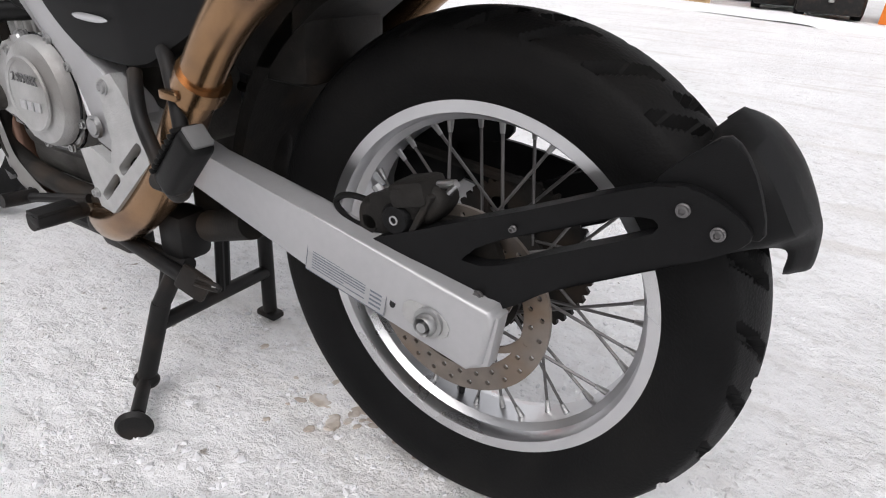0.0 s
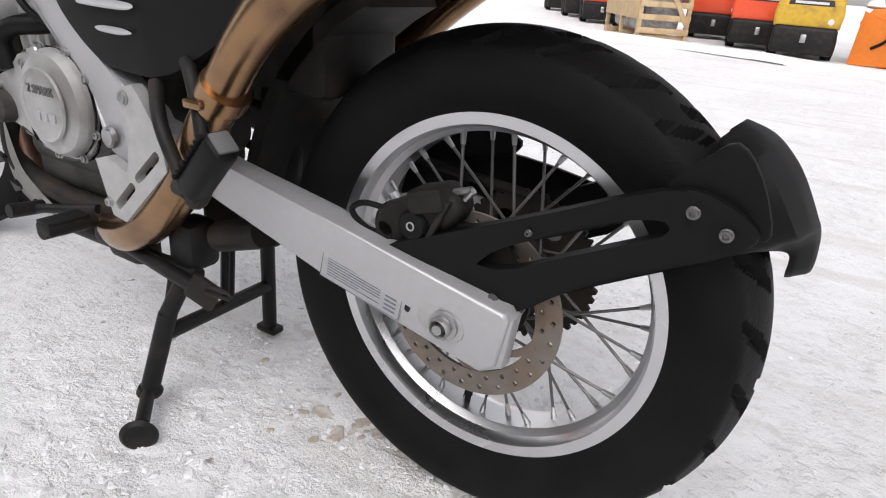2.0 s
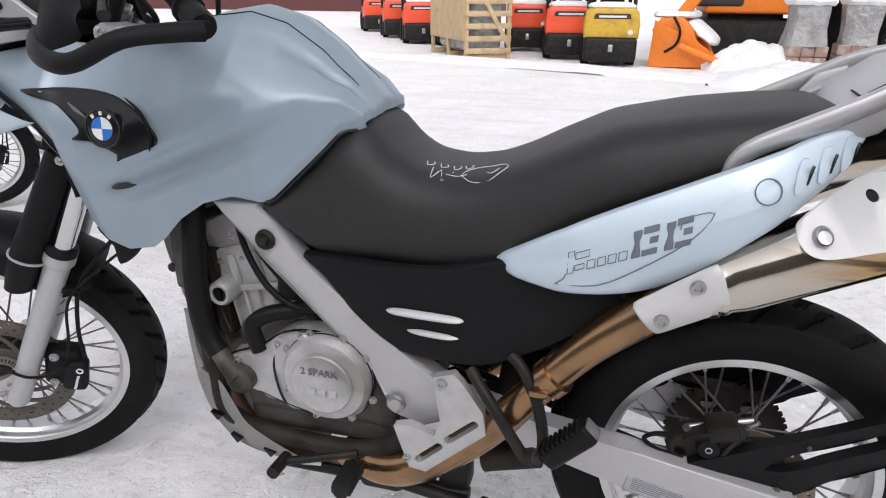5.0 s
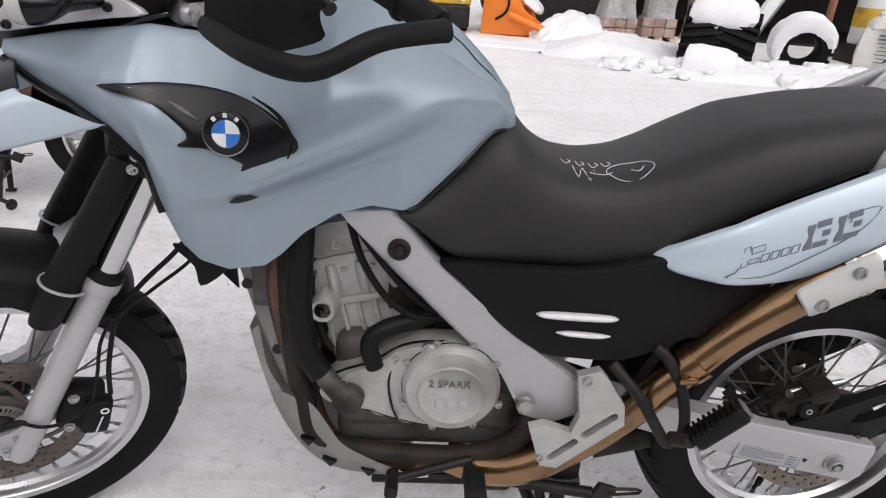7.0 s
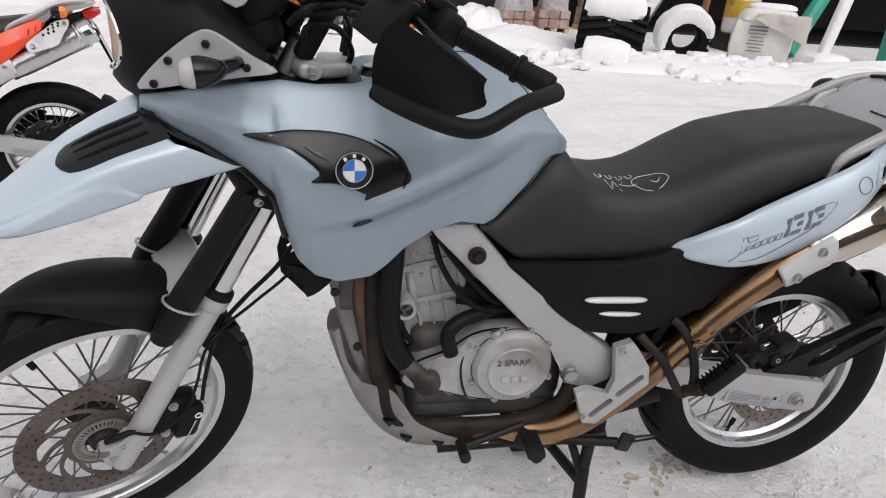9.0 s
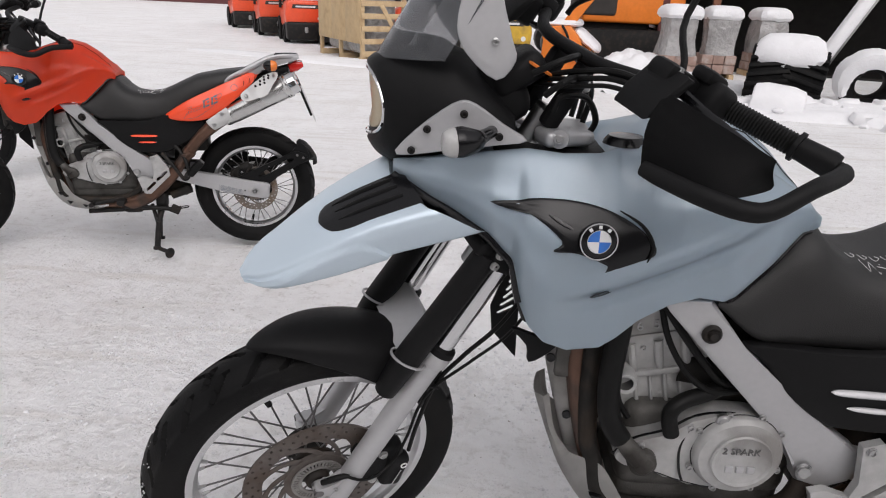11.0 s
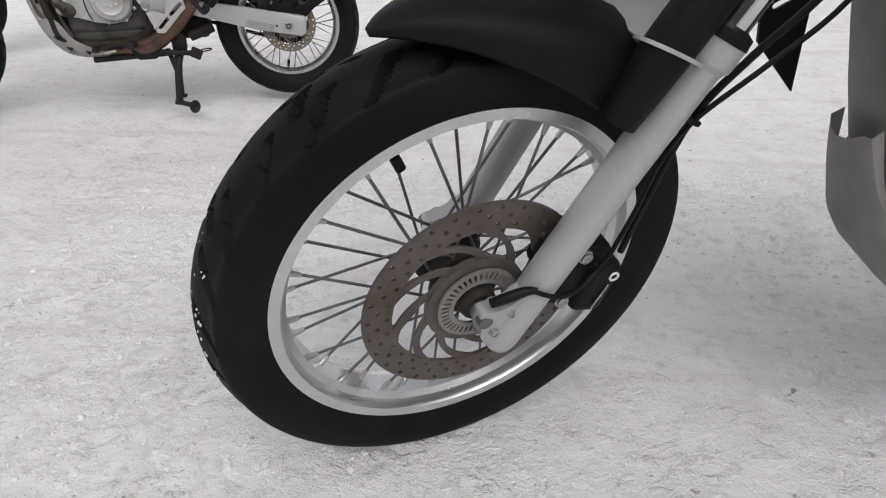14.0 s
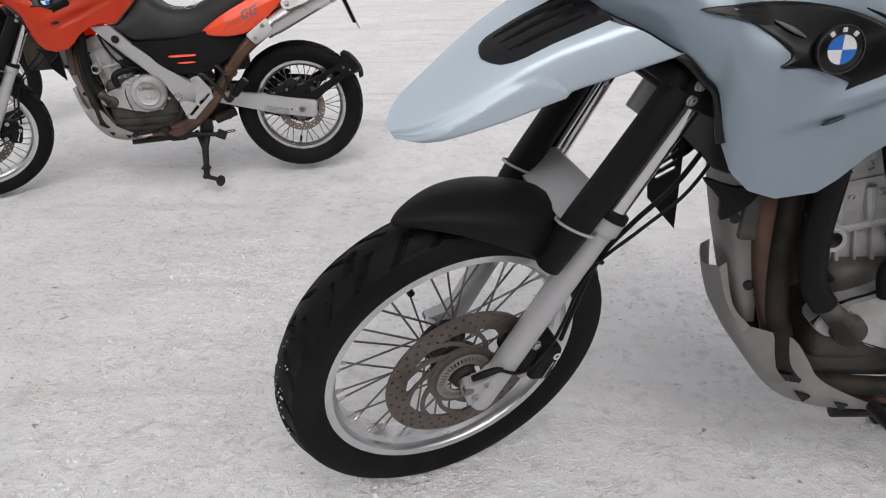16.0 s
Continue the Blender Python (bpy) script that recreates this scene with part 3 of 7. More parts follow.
    for s in (-1, 1):
        part("fork_cap", xf(lathe([(0, 0.012), (0.008, 0.012), (0.009, 0.006), (0.02, 0.006), (0.024, 0), (0.024, -0.02)], 20), FK @ Matrix.Translation((-0.034, s * 0.1, 0.818)) @ Matrix.Rotation(radians(90), 4, "X")), STEEL, root)
        part("clamp_bolt", xf(join(bolt((-0.065, s * 0.121, 0.637), 0.007, (0, s, 0)), bolt((-0.062, s * 0.121, 0.615), 0.007, (0, s, 0))), FK), STEEL, root)
    # front brake caliper with its hose
    cal = join(box(0.045, -0.092, 0.085, 0.075, 0.05, 0.10, 0.014, 3), box(0.072, -0.112, 0.075, 0.05, 0.035, 0.085, 0.012, 3), box(0.005, -0.085, 0.11, 0.06, 0.025, 0.035, 0.008))
    calp = part("brake_caliper", xf(cal, FK @ Matrix.Translation((0.014, 0.026, -0.014)) @ Matrix.Rotation(radians(-12), 4, "Y")), BLACK, root, "black front brake caliper")
    for z in (0.125, 0.05):
        part("caliper_bolt", xf(bolt((0.03, -0.118, z), 0.008), FK @ Matrix.Translation((0.014, 0.026, -0.014)) @ Matrix.Rotation(radians(-12), 4, "Y")), STEEL, calp)
    part("caliper_mark", xf(join(tube([(0.075, -0.131, 0.045), (0.081, -0.131, 0.085)], 0.004, 6, 2, False, 0.25), xf(lathe([(0.005, -0.001), (0.0075, -0.001), (0.0075, 0.001), (0.005, 0.001)], 16, True), Matrix.Translation((0.083, -0.131, 0.1)))), FK @ Matrix.Translation((0.014, 0.026, -0.014)) @ Matrix.Rotation(radians(-12), 4, "Y")), WHITE, calp, "small white mark")
    hose = [(0.075, -0.088, 0.13), (0.045, -0.092, 0.21), (0.022, -0.090, 0.318), (0.034, -0.094, 0.40), (0.062, -0.098, 0.50), (0.066, -0.090, 0.62), (0.045, -0.07, 0.74)]
    part("brake_hose", xf(tube(hose, 0.0045, 8), FK), HOSE, root)
    hose2 = [(0.045, -0.100, 0.125), (0.032, -0.100, 0.19), (0.014, -0.098, 0.26), (0.018, -0.097, 0.318), (0.052, -0.103, 0.40), (0.088, -0.106, 0.49), (0.090, -0.098, 0.60), (0.06, -0.08, 0.72)]
    part("sensor_cable", xf(tube(hose2, 0.0032, 8), FK), HOSE, root)
    part("hose_clip", xf(join(box(0.010, -0.094, 0.316, 0.036, 0.014, 0.007, 0.002), box(-0.002, -0.094, 0.312, 0.012, 0.02, 0.016, 0.003)), FK), BLACK, root)
    # front fender round the tyre
    def fender_ring(a, w, ro, rs):
        c = Vector((-0.072, 0, 0))
        out = []
        h = ro - rs
        half = ((1, rs), (1, rs + 0.34 * h), (0.96, rs + 0.57 * h), (0.84, ro - min(0.028, 0.25 * h)), (0.62, ro - min(0.012, 0.10 * h)), (0.32, ro))
        for s, r in [(-k, q) for k, q in half] + [(0, ro + min(0.004, 0.06 * h))] + list(reversed(half)):
            out.append(c + Vector((-r * math.cos(a), s * w, r * math.sin(a))))
        th = 0.004
        inner = [c + (p - c) - Vector((-th * math.cos(a), 0, th * math.sin(a))) - Vector((0, math.copysign(th, p.y) if abs(p.y) > 0.6 * w else 0, 0)) for p in reversed(out)]
        return out + inner
    F = spline([(math.radians(a), w, ro, rs) for a, w, ro, rs in ((44.5, 0.005, 0.362, 0.358), (47, 0.018, 0.367, 0.356), (51.5, 0.034, 0.371, 0.349), (57.5, 0.051, 0.373, 0.338), (65, 0.066, 0.371, 0.322), (76, 0.077, 0.369, 0.302), (88, 0.082, 0.368, 0.285), (97, 0.082, 0.367, 0.277), (103, 0.082, 0.365, 0.278), (107, 0.080, 0.362, 0.300), (110, 0.074, 0.356, 0.325))], 5)
    part("front_fender", xf(skin(bmesh.new(), [fender_ring(*f) for f in F]), FK), BLACK, root, "matt black plastic front fender")
    # beak over the front wheel, turning with the fork
    BS = [0.012, 0.02, 0.035, 0.06, 0.1, 0.15, 0.2, 0.25, 0.33, 0.42]
    b_top = [0.034, 0.037, 0.038, 0.038, 0.039, 0.042, 0.042, 0.035, 0.016, -0.010]
    b_low = [0.030, 0.027, 0.02, 0.013, 0.0, -0.016, -0.03, -0.042, -0.063, -0.086]
    w_low = [0.008, 0.026, 0.044, 0.06, 0.069, 0.077, 0.083, 0.092, 0.112, 0.134]
    w_top = [0.007, 0.022, 0.037, 0.052, 0.063, 0.073, 0.080, 0.088, 0.104, 0.120]
    b_dir = Vector((0.493, 0, 0.870))
    b_nor = Vector((-0.870, 0, 0.493))
    def smooth(s_, ys):
        return sum(lerp(s_ + o, BS, ys) for o in (-0.008, 0, 0.008)) / 3
    def beak_half(s_):
        a, b, c, d_ = smooth(s_, b_top), smooth(s_, b_low), smooth(s_, w_low), smooth(s_, w_top)
        ns = a - min(0.012, 0.15 * (a - b) + 0.002)
        return [Vector(v) for v in spline([(c, b, 0), (c + 0.002, b + 0.35 * (ns - b), 0), ((c + d_) / 2 + 0.005, b + 0.75 * (ns - b), 0), (d_ + 0.001, ns - 0.003, 0), (d_ * 0.86, ns + 0.003, 0), (d_ * 0.4, a - 0.001, 0), (0, a, 0)], 5)]
    def beak_at(s_, y, n):
        p = Vector((-0.373, 0, 0.358)) + b_dir * s_ + b_nor * n
        return Vector((p.x, y, p.z))
    def lobe(s_, v):
        """The raised lower lip: a long rounded swelling along the lower edge."""
        e = lerp(s_, [0.0, 0.05, 0.12, 0.17, 0.205, 0.225, 0.236], [0.1, 0.3, 0.40, 0.42, 0.36, 0.22, 0.0])
        k = max(0.0, min(1.0, (e - v) / 0.07))
        return 0.006 * k * k * (3 - 2 * k)
    rings = []
    for u in [i / 64 for i in range(65)]:
        # the rear end is cut on the slant, under the fairing's edge
        m_ = len(beak_half(0.1)) - 1
        cut_s = [0.010 + u * (0.378 - 0.085 * (i / m_) ** 0.8) for i in range(m_ + 1)]
        h = [beak_half(q)[i] for i, q in enumerate(cut_s)]
        lb = [lobe(q, i / m_) for i, q in enumerate(cut_s)]
        left_ = [beak_at(q, -(p.x + k), p.y - 0.4 * k) for q, p, k in zip(cut_s, h, lb)]
        L = left_ + [Vector((p.x, -p.y, p.z)) for p in reversed(left_[:-1])]
        rings.append(L + [p - b_nor * 0.004 - Vector((0, math.copysign(0.003, p.y) if abs(p.y) > 0.01 else 0, 0)) for p in reversed(L)])
    part("beak", xf(skin(bmesh.new(), rings), FB), PAINT, root, "ice blue beak fender over the front wheel", 40)
    def top_n(s_, y):
        h = beak_half(s_)
        ys, ns = [p.x for p in h][::-1], [p.y for p in h][::-1]
        k = ys.index(max(ys))
        return lerp(abs(y), ys[:k + 1], ns[:k + 1])
    def inset_edge(s_):
        hi = lerp(s_, [0.168, 0.171, 0.178, 0.19, 0.42], [-0.018, -0.004, 0.008, 0.014, 0.016])
        lo = lerp(s_, [0.168, 0.171, 0.180, 0.195, 0.21, 0.33, 0.42], [-0.020, -0.034, -0.050, -0.060, -0.065, -0.082, -0.09])
        return hi, lo
    rows = []
    for s_ in [0.168 + 0.162 * (i / 30) ** 1.4 for i in range(31)]:
        hi, lo = inset_edge(s_)
        ys = [hi + (lo - hi) * j / 12 for j in range(13)]
        up = [0.0008] + [0.0016] * 11 + [0.0008]
        rows.append([beak_at(s_, y, top_n(s_, y) + u) for y, u in zip(ys, up)] + [beak_at(s_, y, top_n(s_, y) - 0.003) for y in reversed(ys)])
    ins = part("beak_inset", xf(skin(bmesh.new(), rows), FB), GLOSSB, root, "dark grey ribbed beak inset", 50)
    for f_ in (0.16, 0.42, 0.70):
        pts = []
        for s_ in (0.20, 0.23, 0.26, 0.285, 0.308):
            hi, lo = inset_edge(s_)
            y = hi + (lo - hi) * f_
            pts.append(beak_at(s_, y, top_n(s_, y) + 0.0015))
        part("inset_rib", xf(tube(pts, [0.001, 0.0035, 0.004, 0.004, 0.003], 8, 4), FB), BLACK, ins)
    part("beak_underside", xf(plate([(-0.19, 0.60), (-0.09, 0.675), (-0.09, 0.655), (-0.16, 0.605)], -0.085, 0.085, bevel=0.004), FB), BLACK, root)
    # tank and fairing
    bm = bmesh.new()
    rings = []
    for x in np.linspace(-1.37, -0.645, 150):
        half = [(v[0], v[1]) for v in spline([(*q, 0) for q in body_section(x)], 11)]
        tuck = lerp(x, [-0.84, -0.79], [0.001, 0.016])
        half = [(half[0][0] - tuck * 0.4, half[0][1] - tuck)] + half
        rings.append([Vector((x, -(y + crease(x, z)), z)) for y, z in half] + [Vector((x, y + crease(x, z), z)) for y, z in reversed(half[:-1])])
    last = rings[-1]
    rings.append([Vector((-0.638, p.y * 0.985, 0.912 + (p.z - 0.912) * 0.75)) for p in last])
    rings.append([Vector((-0.636, p.y * 0.96, 0.905 + (p.z - 0.912) * 0.3)) for p in last])
    skin(bm, rings, closed=False)
    bmesh.ops.solidify(bm, geom=bm.faces[:], thickness=0.004)
    part("tank_fairing", bm, PAINT, root, "ice blue metallic tank cover and side fairing", 50)
    for s in (-1, 1):
        f = Matrix.Diagonal((1, -s, 1, 1))
        inl = shell([(-1.205, 0.947), (-1.145, 0.953), (-1.067, 0.951), (-1.005, 0.938), (-0.959, 0.913), (-0.938, 0.883), (-0.964, 0.852), (-1.018, 0.836), (-1.006, 0.853), (-1.06, 0.874), (-1.10, 0.876), (-1.088, 0.893), (-1.146, 0.934)],
                    lambda x, z: body_y(x, z, 0.0035), 0.002, 10, 0.002, 4, centre=(-1.0, 0.9))
        pi = part("fairing_inlay", xf(inl, f), GLOSSB, root, "gloss black inlay with a round emblem")
        c = Vector((-1.032, body_y(-1.032, 0.898, 0.008), 0.898))
        tilt = Matrix.Rotation(radians(4), 4, "Z") @ Matrix.Rotation(radians(-5), 4, "X")
        E = f @ Matrix.Translation(c) @ tilt
        part("inlay_rib", xf(tube([(-1.11, body_y(-1.11, 0.932, 0.006), 0.932), (-1.09, body_y(-1.09, 0.922, 0.008), 0.922), (-1.072, body_y(-1.072, 0.912, 0.006), 0.912)], [0.001, 0.0032, 0.001], 8, 4), f), CAPG, pi, "grey rib")
        part("inlay_rib", xf(tube([(x, body_y(x, z, 0.0065), z) for x, z in ((-1.0, 0.944), (-0.965, 0.925), (-0.946, 0.895), (-0.952, 0.868))], [0.001, 0.003, 0.003, 0.001], 8, 4), f), BLACK, pi)
        part("emblem", xf(lathe([(0, -0.004), (0.026, -0.004), (0.029, -0.002), (0.0305, 0.003)], 40), E), GLOSSB, pi, "round emblem")
        part("emblem_rim", xf(lathe([(0.0285, -0.0045), (0.0305, -0.0045), (0.0305, -0.001), (0.0285, -0.001)], 40, True), E), CHROME, pi)
        part("emblem_rim", xf(lathe([(0.0182, -0.0052), (0.0192, -0.0052), (0.0192, -0.004), (0.0182, -0.004)], 40, True), E), CHROME, pi)
        for k in (-1, 0, 1):
            part("emblem_bar", xf(xf(box(0, -0.0046, 0.0238, 0.0052, 0.002, 0.0058, 0.0004, 1), Matrix.Rotation(radians(38 * k), 4, "Y")), E), WHITE, pi, "small white bar")
        for k in range(4):
            q = [(0, 0)] + [(0.018 * math.cos(a), 0.018 * math.sin(a)) for a in np.linspace(k * math.pi / 2, (k + 1) * math.pi / 2, 10)]
            part("emblem_field", xf(plate(q, -0.0055, -0.003), E), BLUE if k in (1, 3) else WHITE, pi)
        sl = shell(circle(-1.015, 0.806, 0.02, 14, 0.006), lambda x, z: body_y(x, z, 0.004 + crease(x, z)), 0.001, 4, 0.001, 1, smooth=False)
        part("fairing_slot", xf(xf(sl, Matrix.Translation((-1.015, 0, 0.806)) @ Matrix.Rotation(radians(-14), 4, "Y") @ Matrix.Translation((1.015, 0, -0.806))), f), GLOSSB, root, "black oval slot in the fairing")
    for s in (-1, 1):
        part("seat_seam", tube([(x, s * (body_section(x)[0][0] - 0.007), lerp(x, BX, BZ) - 0.017) for x in (-0.79, -0.775, -0.745, -0.72, -0.695, -0.67, -0.65)], 0.0042, 8, 3), GLOSSB, root, "dark joint between tank and seat")
    # fine joint of the tank's upper cover
    for s in (-1, 1):
        gap = []
        for x in np.linspace(-0.93, -0.665, 24):
            sec = spline([(*q, 0) for q in body_section(x)], 8)
            zt_ = max(p[1] for p in sec)
            w_ = lerp(x, [-0.93, -0.84, -0.72, -0.665], [0.070, 0.060, 0.050, 0.048])
            far_ = [p for p in sec if p[0] <= lerp(x, [-0.93, -0.645], [0.12, 0.06])]
            zz = lerp(w_, [p[0] for p in reversed(far_)], [p[1] for p in reversed(far_)]) if far_ else zt_
            gap.append((x, s * w_, zz + 0.0006))
        part("cover_joint", tube(gap, 0.0011, 6, 1), GLOSSB, root, "fine dark joint in the tank cover")
    # dark joint between fairing and beak, and inner fairing
    part("inner_fairing", join(box(-1.08, 0, 0.80, 0.12, 0.30, 0.20, 0.03), box(-1.2, 0, 0.93, 0.16, 0.22, 0.10, 0.03)), BLACK, root)
    gp = plate([(-1.178, 0.64), (-1.147, 0.735), (-1.120, 0.735), (-1.116, 0.52), (-1.172, 0.583)], 0.062, 0.068, [slot(-1.160 + 0.005 * k, 0.625 + 0.018 * k, -1.132, 0.642 + 0.018 * k, 0.0038, 4) for k in range(5)])
    part("radiator_grille", gp, BLACK, root, "black slotted plate behind the fork")
    for s in (-1, 1):
        lip = tube([(x, s * (body_section(x)[0][0] + 0.003), lerp(x, BX, BZ) - 0.002) for x in (-1.369, -1.34, -1.31, -1.265, -1.235, -1.205, -1.18, -1.162, -1.150, -1.145)], 0.0065, 8, 3)
        part("fairing_seal", lip, GLOSSB, root, "black edge of the fairing")
        fin = shell([(-1.15, 0.70), (-1.10, 0.685), (-1.06, 0.685), (-1.075, 0.655), (-1.113, 0.63), (-1.12, 0.665)], lambda x, z: -0.14, 0.006, 3, 0.004, 3)
        part("fairing_deflector", xf(fin, Matrix.Diagonal((1, -s, 1, 1))), BLACK, root)
    # headlamp mask, screen and wings
    def mask_ring(x, z0, z1, w, front=0.0):
        out = []
        for a in np.linspace(-math.pi / 2, 1.5 * math.pi, 36, endpoint=False):
            c, s_ = math.cos(a), math.sin(a)
            k = (abs(c) ** 3.2 + abs(s_) ** 3.2) ** (-1 / 3.2)
            yy = w * c * k * (1 - 0.18 * max(0, s_ * k))
            out.append(Vector((x + 0.5 * (yy * yy) / 0.13 * front, yy, (z0 + z1) / 2 + (z1 - z0) / 2 * s_ * k)))
        return out
    MS = Matrix.Translation((-0.014, 0, -0.004)) @ Matrix.Diagonal((1, 0.9, 1, 1))
    mask = [mask_ring(*q) for q in spline([(-1.405, 1.035, 1.12, 0.085, 1.0), (-1.412, 1.015, 1.135, 0.1, 1.0), (-1.412, 1.005, 1.145, 0.108, 0.95), (-1.392, 0.982, 1.158, 0.118, 0.8), (-1.35, 0.968, 1.168, 0.128, 0.5), (-1.30, 0.98, 1.172, 0.136, 0.2), (-1.25, 1.0, 1.165, 0.138, 0), (-1.20, 1.02, 1.125, 0.13, 0), (-1.155, 1.03, 1.075, 0.11, 0)], 4)]
    part("headlamp_mask", xf(skin(bmesh.new(), mask), MS), BLACK, root, "black headlamp fairing")
    lens = [mask_ring(*q) for q in spline([(-1.419, 1.045, 1.115, 0.055, 0.95), (-1.4195, 1.036, 1.124, 0.08, 0.98), (-1.418, 1.030, 1.129, 0.092, 1.0), (-1.410, 1.028, 1.130, 0.094, 1.0)], 3)]
    hl_ = part("headlamp_lens", xf(skin(bmesh.new(), lens), Matrix.Translation((0.009, 0, 0)) @ MS), HEADLENS, root, "clear headlamp glass")
    part("lens_rim", xf(tube(mask_ring(-1.414, 1.021, 1.135, 0.103, 1.0) + [mask_ring(-1.414, 1.021, 1.135, 0.103, 1.0)[0]], 0.003, 6, 2), MS), CHROME, hl_, "bright headlamp rim")
    scr = []
    for u in np.linspace(0, 1, 12):
        x, z, w = -1.400 + 0.15 * u, 1.150 + 0.25 * u - 0.02 * u * u, 0.140 - 0.025 * u * u
        scr.append([Vector((x + 0.125 * (abs(v) ** 2.2), w * v, z + 0.006 * v * v)) for v in np.linspace(-1, 1, 19)])
    sb = skin(bmesh.new(), scr, closed=False)
    bmesh.ops.solidify(sb, geom=sb.faces[:], thickness=0.003)
    part("windscreen", xf(sb, MS), SMOKE, root, "low smoke-tinted windscreen")
    for s in (-1, 1):
        sp = shell([(-1.272, 1.205), (-1.255, 1.165), (-1.207, 1.128), (-1.178, 1.158), (-1.186, 1.19), (-1.20, 1.235), (-1.215, 1.29), (-1.24, 1.30), (-1.262, 1.26)], lambda x, z: -0.134 + 0.12 * (z - 1.13), 0.004, 5, 0.003, 3)
        pn = part("screen_side_panel", xf(sp, Matrix.Diagonal((1, -s, 1, 1))), SATIN, root, "grey side panel of the windscreen")
        part("panel_screw", xf(bolt((-1.212, -0.128, 1.185), 0.005), Matrix.Diagonal((1, -s, 1, 1))), STEEL, pn)
    for s in (-1, 1):
        wing = shell([(-1.362, 1.0), (-1.345, 1.03), (-1.30, 1.07), (-1.262, 1.094), (-1.235, 1.09), (-1.19, 1.06), (-1.15, 1.034), (-1.2, 1.026), (-1.28, 1.013)], lambda x, z: -lerp(x, [-1.37, -1.335, -1.25, -1.195, -1.14], [0.122, 0.130, 0.139, 0.136, 0.128]), 0.006, 8, 0.004, 3)
        wg = part("fairing_wing", xf(wing, Matrix.Diagonal((1, -s, 1, 1))), SATIN, root, "silver bracket panel with the indicator")
        bl = [bolt((x, -y, z), 0.0052) for x, y, z in ((-1.254, 0.140, 1.075), (-1.337, 0.131, 1.011), (-1.312, 0.134, 1.047), (-1.196, 0.137, 1.041))]
        for b_ in bl:
            part("wing_bolt", xf(b_, Matrix.Diagonal((1, -s, 1, 1))), DARKST, wg)
        # indicator: dark body behind, clear lens ahead
        bodym = tube([(-1.264, s * 0.203, 1.043), (-1.252, s * 0.200, 1.044), (-1.236, s * 0.195, 1.046), (-1.228, s * 0.18, 1.047), (-1.214, s * 0.150, 1.048), (-1.207, s * 0.128, 1.049)], [0.0235, 0.0235, 0.018, 0.012, 0.010, 0.010], 18, 4)
        ind = part("indicator", bodym, GLOSSB, root, "front indicator with a clear lens and black housing")
        part("indicator_lens", tube([(-1.285, s * 0.2085, 1.0415), (-1.283, s * 0.208, 1.0415), (-1.276, s * 0.206, 1.042), (-1.265, s * 0.2032, 1.043)], [0.006, 0.016, 0.0212, 0.0233], 18, 4), LENS, ind, "clear ribbed lens")
    # cockpit: dash, key, cables
    part("instrument_panel", xf(box(0, 0, 0, 0.10, 0.17, 0.05, 0.02, 3), pose(-1.17, 0, 1.13, 0, -35, 0)), BLACK, root, "black instrument panel")
    part("cockpit_cowl", xf(box(0, 0, 0, 0.09, 0.18, 0.11, 0.03, 3), pose(-1.195, 0.01, 1.10, 0, -20, 0)), BLACK, root, "black cowl round the instruments")
    for k, (y0, y1, h) in enumerate(((-0.12, 0.06, 0.03), (-0.14, 0.02, 0.0), (-0.10, -0.05, -0.03), (0.05, 0.14, 0.02))):
        part("control_cable", tube([(-1.15 + 0.02 * k, y0, 1.11 + h), (-1.10, y0 - 0.01, 1.135 + h), (-1.055, (y0 + y1) / 2, 1.13 + h), (-1.03, y1, 1.09 + h), (-1.04, y1 + 0.01, 1.03)], 0.0055, 8, 5), HOSE, root)
    part("cable_clamp", box(-1.06, -0.03, 1.115, 0.03, 0.05, 0.022, 0.006), STEEL, root, "bright metal cable clamp")
    part("cockpit_tray", box(-1.105, 0, 1.004, 0.19, 0.19, 0.02, 0.008), BLACK, root, "black cockpit tray")
    part("fork_bridge", join(xf(box(0, 0, 0, 0.085, 0.06, 0.028, 0.010, 3), pose(-1.085, -0.062, 1.032, 0, 0, 20)), rod((-1.095, -0.10, 1.034), (-1.082, -0.055, 1.034), 0.016, 16), box(-1.06, 0.0, 1.03, 0.06, 0.14, 0.022, 0.008)), SATIN, root, "silver fork bridge in the cockpit")
    part("bridge_bolt", bolt((-1.0955, -0.101, 1.034), 0.007, (-0.25, -1, 0)), STEEL, root)
    part("ignition_lock", xf(join(rod((-0.05, 0, 0.80), (-0.05, 0, 0.86), 0.02, 16), box(-0.05, 0, 0.865, 0.03, 0.03, 0.01, 0.003)), FB), STEEL, root)
    part("tank_cap", join(xf(lathe([(0, 0.016), (0.028, 0.014), (0.034, 0.006), (0.036, 0)], 28), pose(-0.985, -0.088, 1.030, 90, 0, 0))), GLOSSB, root, "black filler cap")
    for k in range(3):
        part("control_cable", xf(tube([(-0.05, -0.19, 0.985 - 0.01 * k), (-0.085, -0.14, 0.975 - 0.012 * k), (-0.10, -0.08, 0.945 - 0.014 * k), (-0.095, -0.02 + 0.01 * k, 0.915 - 0.012 * k), (-0.06, 0.03 + 0.02 * k, 0.89 - 0.01 * k), (-0.02, 0.05 + 0.02 * k, 0.84)], 0.005 - 0.0006 * k, 8), FB), HOSE, root)
    part("brake_line", xf(tube([(-0.06, -0.075, 0.975), (-0.062, 0.04, 0.972), (-0.06, 0.157, 0.966)], 0.006, 10, 4), FB), GLOSSB, root, "black line along the bars")
